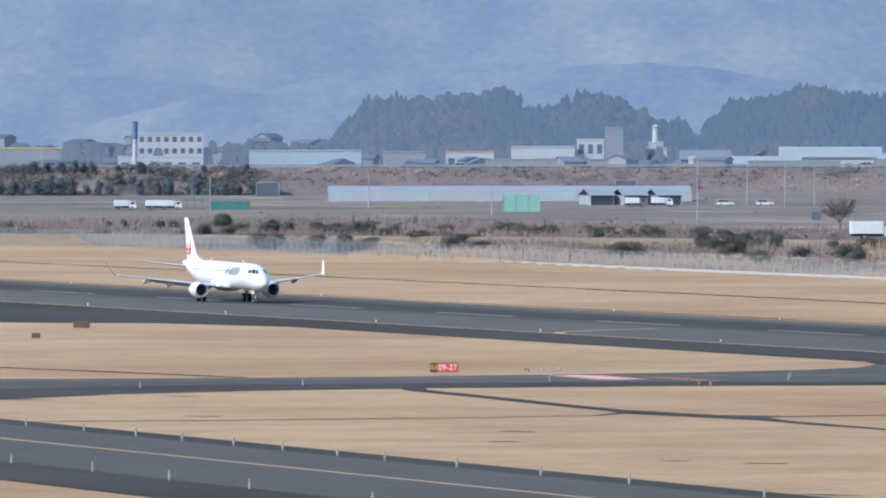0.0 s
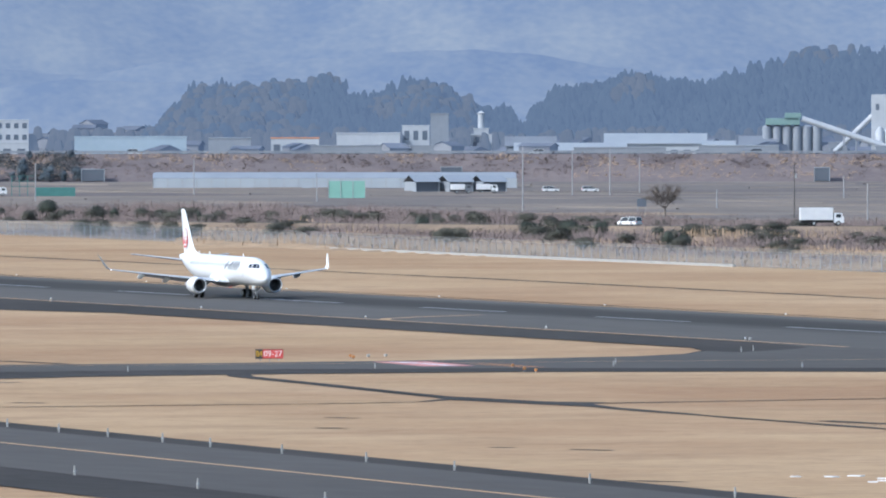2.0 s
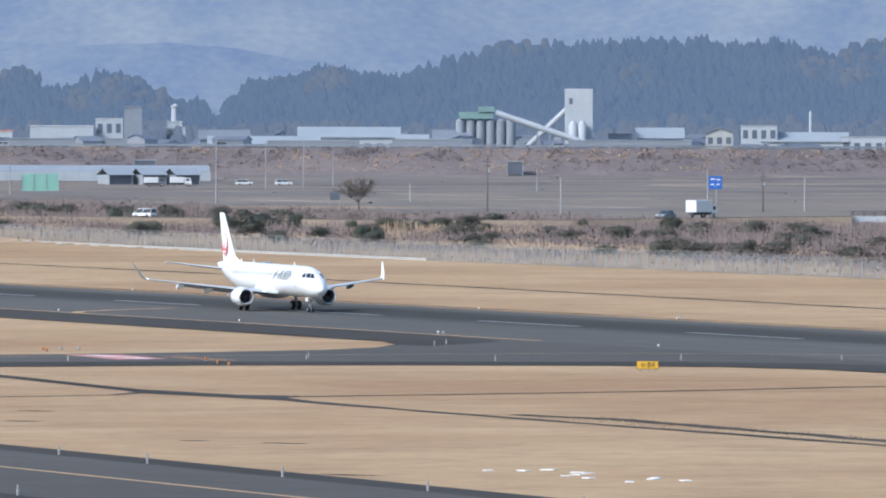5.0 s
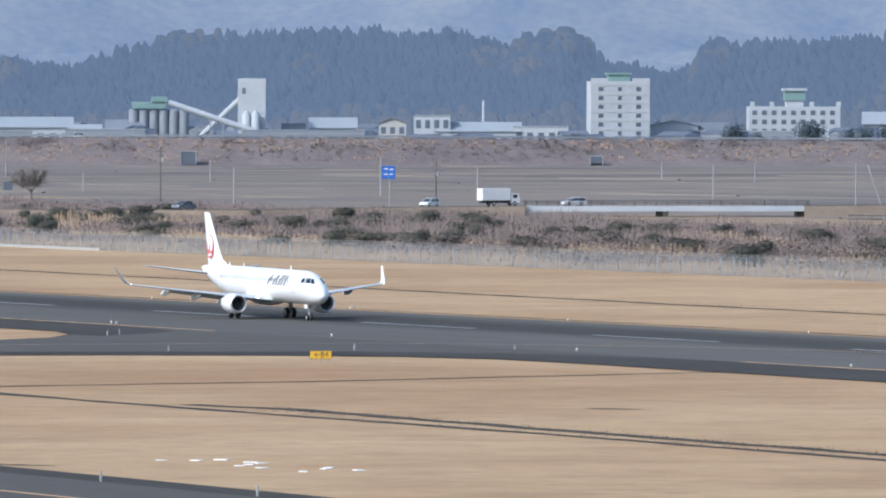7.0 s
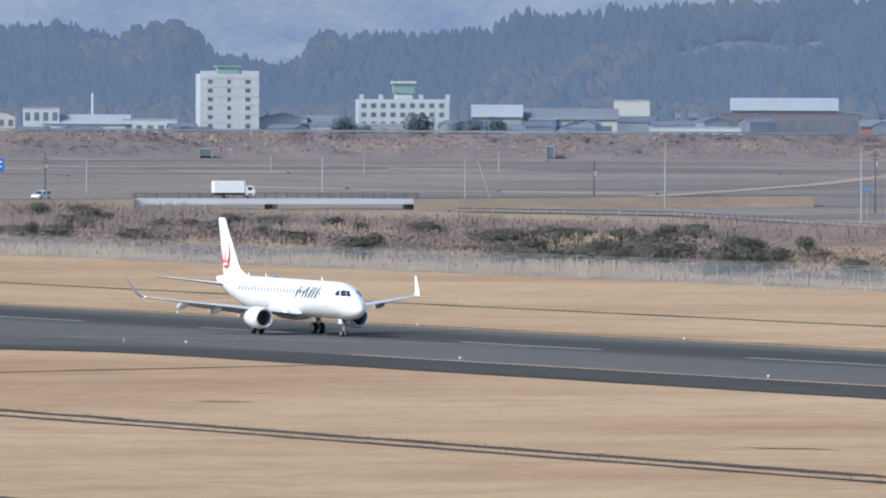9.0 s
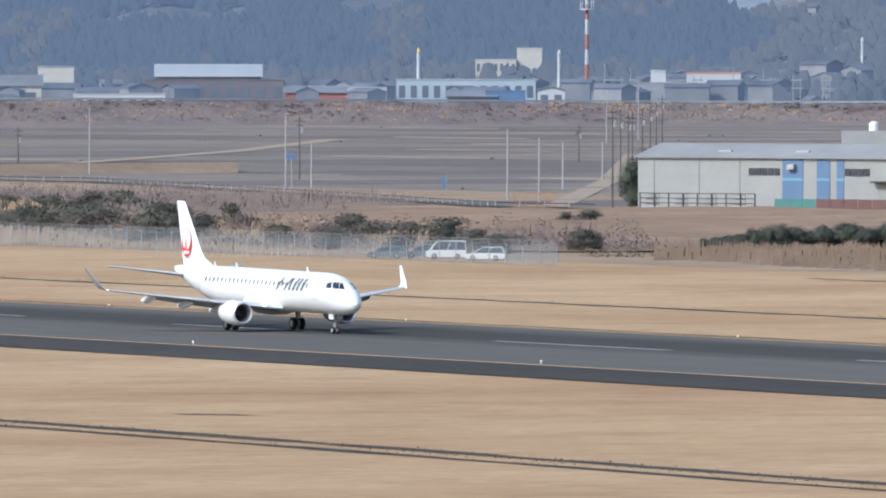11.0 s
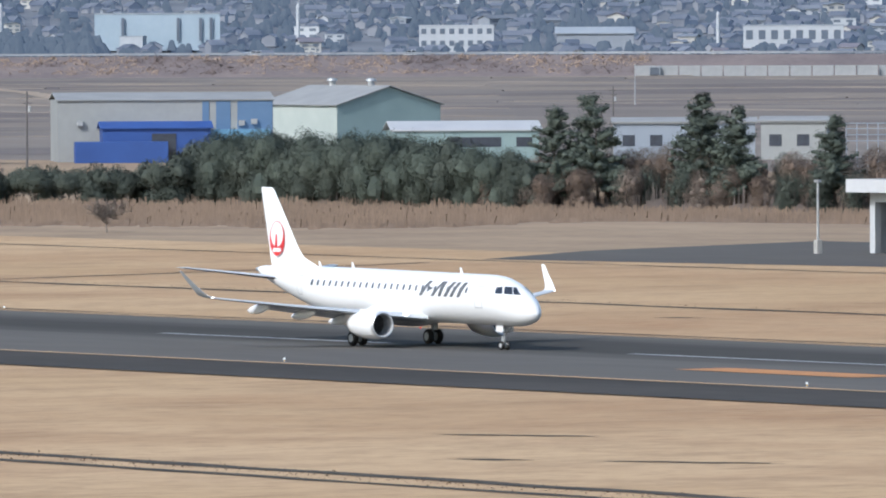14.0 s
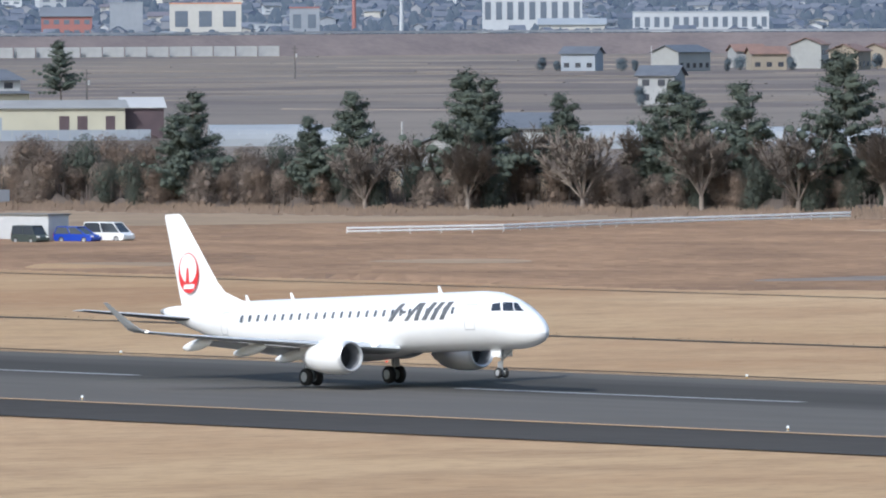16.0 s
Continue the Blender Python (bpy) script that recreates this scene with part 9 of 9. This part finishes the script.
def board(m, w, h, panels, label, legs=3):
    """A lit guidance sign: cabinet, coloured faces with raised writing, short legs."""
    t = thing("taxiway_sign", m, label, "sign", "taxiway signs")
    part("cabinet", bevelled(boxes((-w / 2, w / 2, 0.0, 0.3, 0.25, 0.25 + h)), 0.02), DARKMETAL, t)
    for k in range(legs):
        x = -w / 2 + w * (k + 0.5) / legs
        part("leg", boxes((x - 0.05, x + 0.05, 0.1, 0.2, 0, 0.25)), STEEL, t)
    for x0, x1, face, ink, text in panels:
        p = part("sign_face", boxes((x0, x1, -0.03, -0.001, 0.29, 0.21 + h)), face, t)
        cu = bpy.data.curves.new("writing", "FONT")
        cu.body, cu.size, cu.align_x, cu.align_y, cu.extrude = text, h * 0.86, "CENTER", "CENTER", 0.006
        tmp = bpy.data.objects.new("writing_source", cu)
        me = bpy.data.meshes.new_from_object(tmp)
        bpy.data.objects.remove(tmp)
        me.materials.append(ink)
        o = new("writing", me)
        o.parent = p
        wd = max((v.co.x for v in me.vertices), default=1) - min((v.co.x for v in me.vertices), default=0)
        s = min(1.0, (x1 - x0) * 0.9 / max(wd, 0.01))
        o.matrix_basis = pose((x0 + x1) / 2, -0.045, 0.25 + h / 2, 90, 0, 0) @ Matrix.Diagonal((s, 1, 1, 1))
    return t


board(spot(-72.52, 1020), 2.5, 0.85, ((-1.23, -0.62, DARKMETAL, SIGNYELLOW, "B4"), (-0.6, 1.23, SIGNRED, WHITE, "09-27")), "red and black runway holding sign reading 09-27")
board(spot(-69.06, 958), 1.85, 0.72, ((-0.9, 0.9, SIGNYELLOW, DARKMETAL, "\u2190B4"),), "yellow taxiway exit sign reading B4")
for b, d, w, h, lb in ((-74.35, 1246, 1.8, 0.85, "red-brown equipment box on the grass"), (-74.58, 1189, 0.9, 0.6, "small red-brown marker box on the grass")):
    t = thing("equipment_box", spot(b, d), lb, "box", "boxes on the grass")
    part("cabinet", bevelled(boxes((-w / 2, w / 2, 0, 0.5, 0.1, h)), 0.04), RUSTRED, t)
    part("foot", boxes((-w / 2 + 0.1, -w / 2 + 0.2, 0.1, 0.4, 0, 0.1), (w / 2 - 0.2, w / 2 - 0.1, 0.1, 0.4, 0, 0.1)), DARKMETAL, t)
for x, y in ((-979, 316), (-939, 318), (-927, 315), (-921, 314), (-975, 315)):
    t = thing("guard_light", pose(x, y, 0.1), "small orange-red holding-point light", "light", "holding lights")
    part("lamp_body", bevelled(boxes((-0.15, 0.15, -0.1, 0.1, 0.1, 0.35)), 0.03), ORANGE, t)
    part("stem", boxes((-0.05, 0.05, -0.05, 0.05, 0, 0.1)), STEEL, t)
for x, y in ((-983, 319), (-984, 321), (-1041, 377), (-1109, 428)):
    t = thing("flush_lamp", pose(x, y, 0.1), "white box lamp beside the taxiway", "light", "holding lights")
    part("lamp_body", bevelled(boxes((-0.18, 0.18, -0.12, 0.12, 0, 0.25)), 0.03), CONCRETE, t)
# pale slabs and dark covers lying in the grass
for k, (x, y, w) in enumerate(((-660, 242, 1.0), (-659, 244, 1.6), (-660, 246, 1.8), (-655, 246, 1.6), (-649, 243, 1.0), (-653, 246, 1.2), (-645, 243, 1.2), (-644, 247, 1.6), (-638, 243, 2.0), (-639, 247, 1.6), (-642, 246, 1.0), (-651, 244.5, 1.3))):
    t = thing("concrete_slab", pose(x, y, 0.03, 0, 0, 20 * k), "flat pale concrete slab in the grass", "slab", "slabs in the grass")
    part("slab", bevelled(boxes((-w * 0.27, w * 0.27, -0.28, 0.28, 0, 0.07)), 0.02), WHITE, t)
for k, (x, y, w) in enumerate(((-897, 247, 3.0), (-843, 246, 2.5), (-723, 244, 1.5), (-716, 248, 2.5), (-655, 231, 3.5), (-770, 247, 2.2), (-756, 312, 3.5), (-648, 306, 4.5), (-658, 361.8, 3), (-509, 323, 6), (-474, 311, 6.5), (-483, 305, 3), (-690, 452, 2.5), (-700, 428, 1.6), (-580, 450, 2.5), (-905, 262, 2.4), (-795, 256, 2.2))):
    bm = bmesh.new()
    n = 14
    vs = [bm.verts.new((w * math.cos(2 * math.pi * i / n) * (0.75 + 0.25 * math.sin(i * 2.7 + k)), 0.9 * math.sin(2 * math.pi * i / n) * (0.8 + 0.3 * math.cos(i * 1.9 + k)), 0.055)) for i in range(n)]
    bm.faces.new(vs)
    tagged(part("bare_patch", bm, SOIL, None, pose_m=pose(x, y, 0, 0, 0, 35)), "bare dark soil patch in the grass", "soil patch", kind="structure")


def motions():
    """The take-off run along the runway, the nose lifting in the last second, and the traffic behind."""
    rows = []
    sway = ((0.0, 0.28, 0.17), (2.0, -0.5, 0.0), (5.5, -0.63, 0.02), (7.5, -0.87, -0.15), (10.5, -1.3, 0.15), (12.0, 0.3, -0.6), (13.5, -0.36, -0.05), (15.0, -0.14, -0.1), (16.0, -0.9, -0.04))
    for k in range(33):
        t = k * 0.5
        x = -1364.05 + 34.246 * t + 1.28205 * t * t - 0.004768 * t**3
        lift = max(0.0, (t - 14.3) / 1.7)
        pitch = -0.5 + 3.05 * lift**1.15
        yaw, dx = ramp_of([r[:2] for r in sway], t), ramp_of([(r[0], r[2]) for r in sway], t)
        rows.append((t, pose(x + dx, RY, 0.11 + 0.06 * lift, 0, -pitch, yaw)))
    walk(jet, rows)
    ticks = [i * 2.0 for i in range(9)]
    walk(truck, [(t, along_road(-70.36 + 0.314 * t, 1.7)) for t in ticks])
    for ob, b0, rate in ((road_cars[0], -65.93, -0.366), (road_cars[1], -65.42, -0.34), (road_cars[2], -67.2, -0.36), (road_cars[3], -70.1, -0.3)):
        walk(ob, [(t, along_road(max(-75.0, b0 + rate * t), -1.7, False)) for t in ticks])
    walk(lorry, [(t, along_express(-56.02 - 0.358 * t, 8)) for t in ticks])
    for ob, b0 in zip(highway_cars, (-53.53, -52.75, -51.9, -70.4, -72.45, -69.3, -67.6)):
        walk(ob, [(t, along_express(b0 - 0.385 * t, 8)) for t in ticks])


motions()
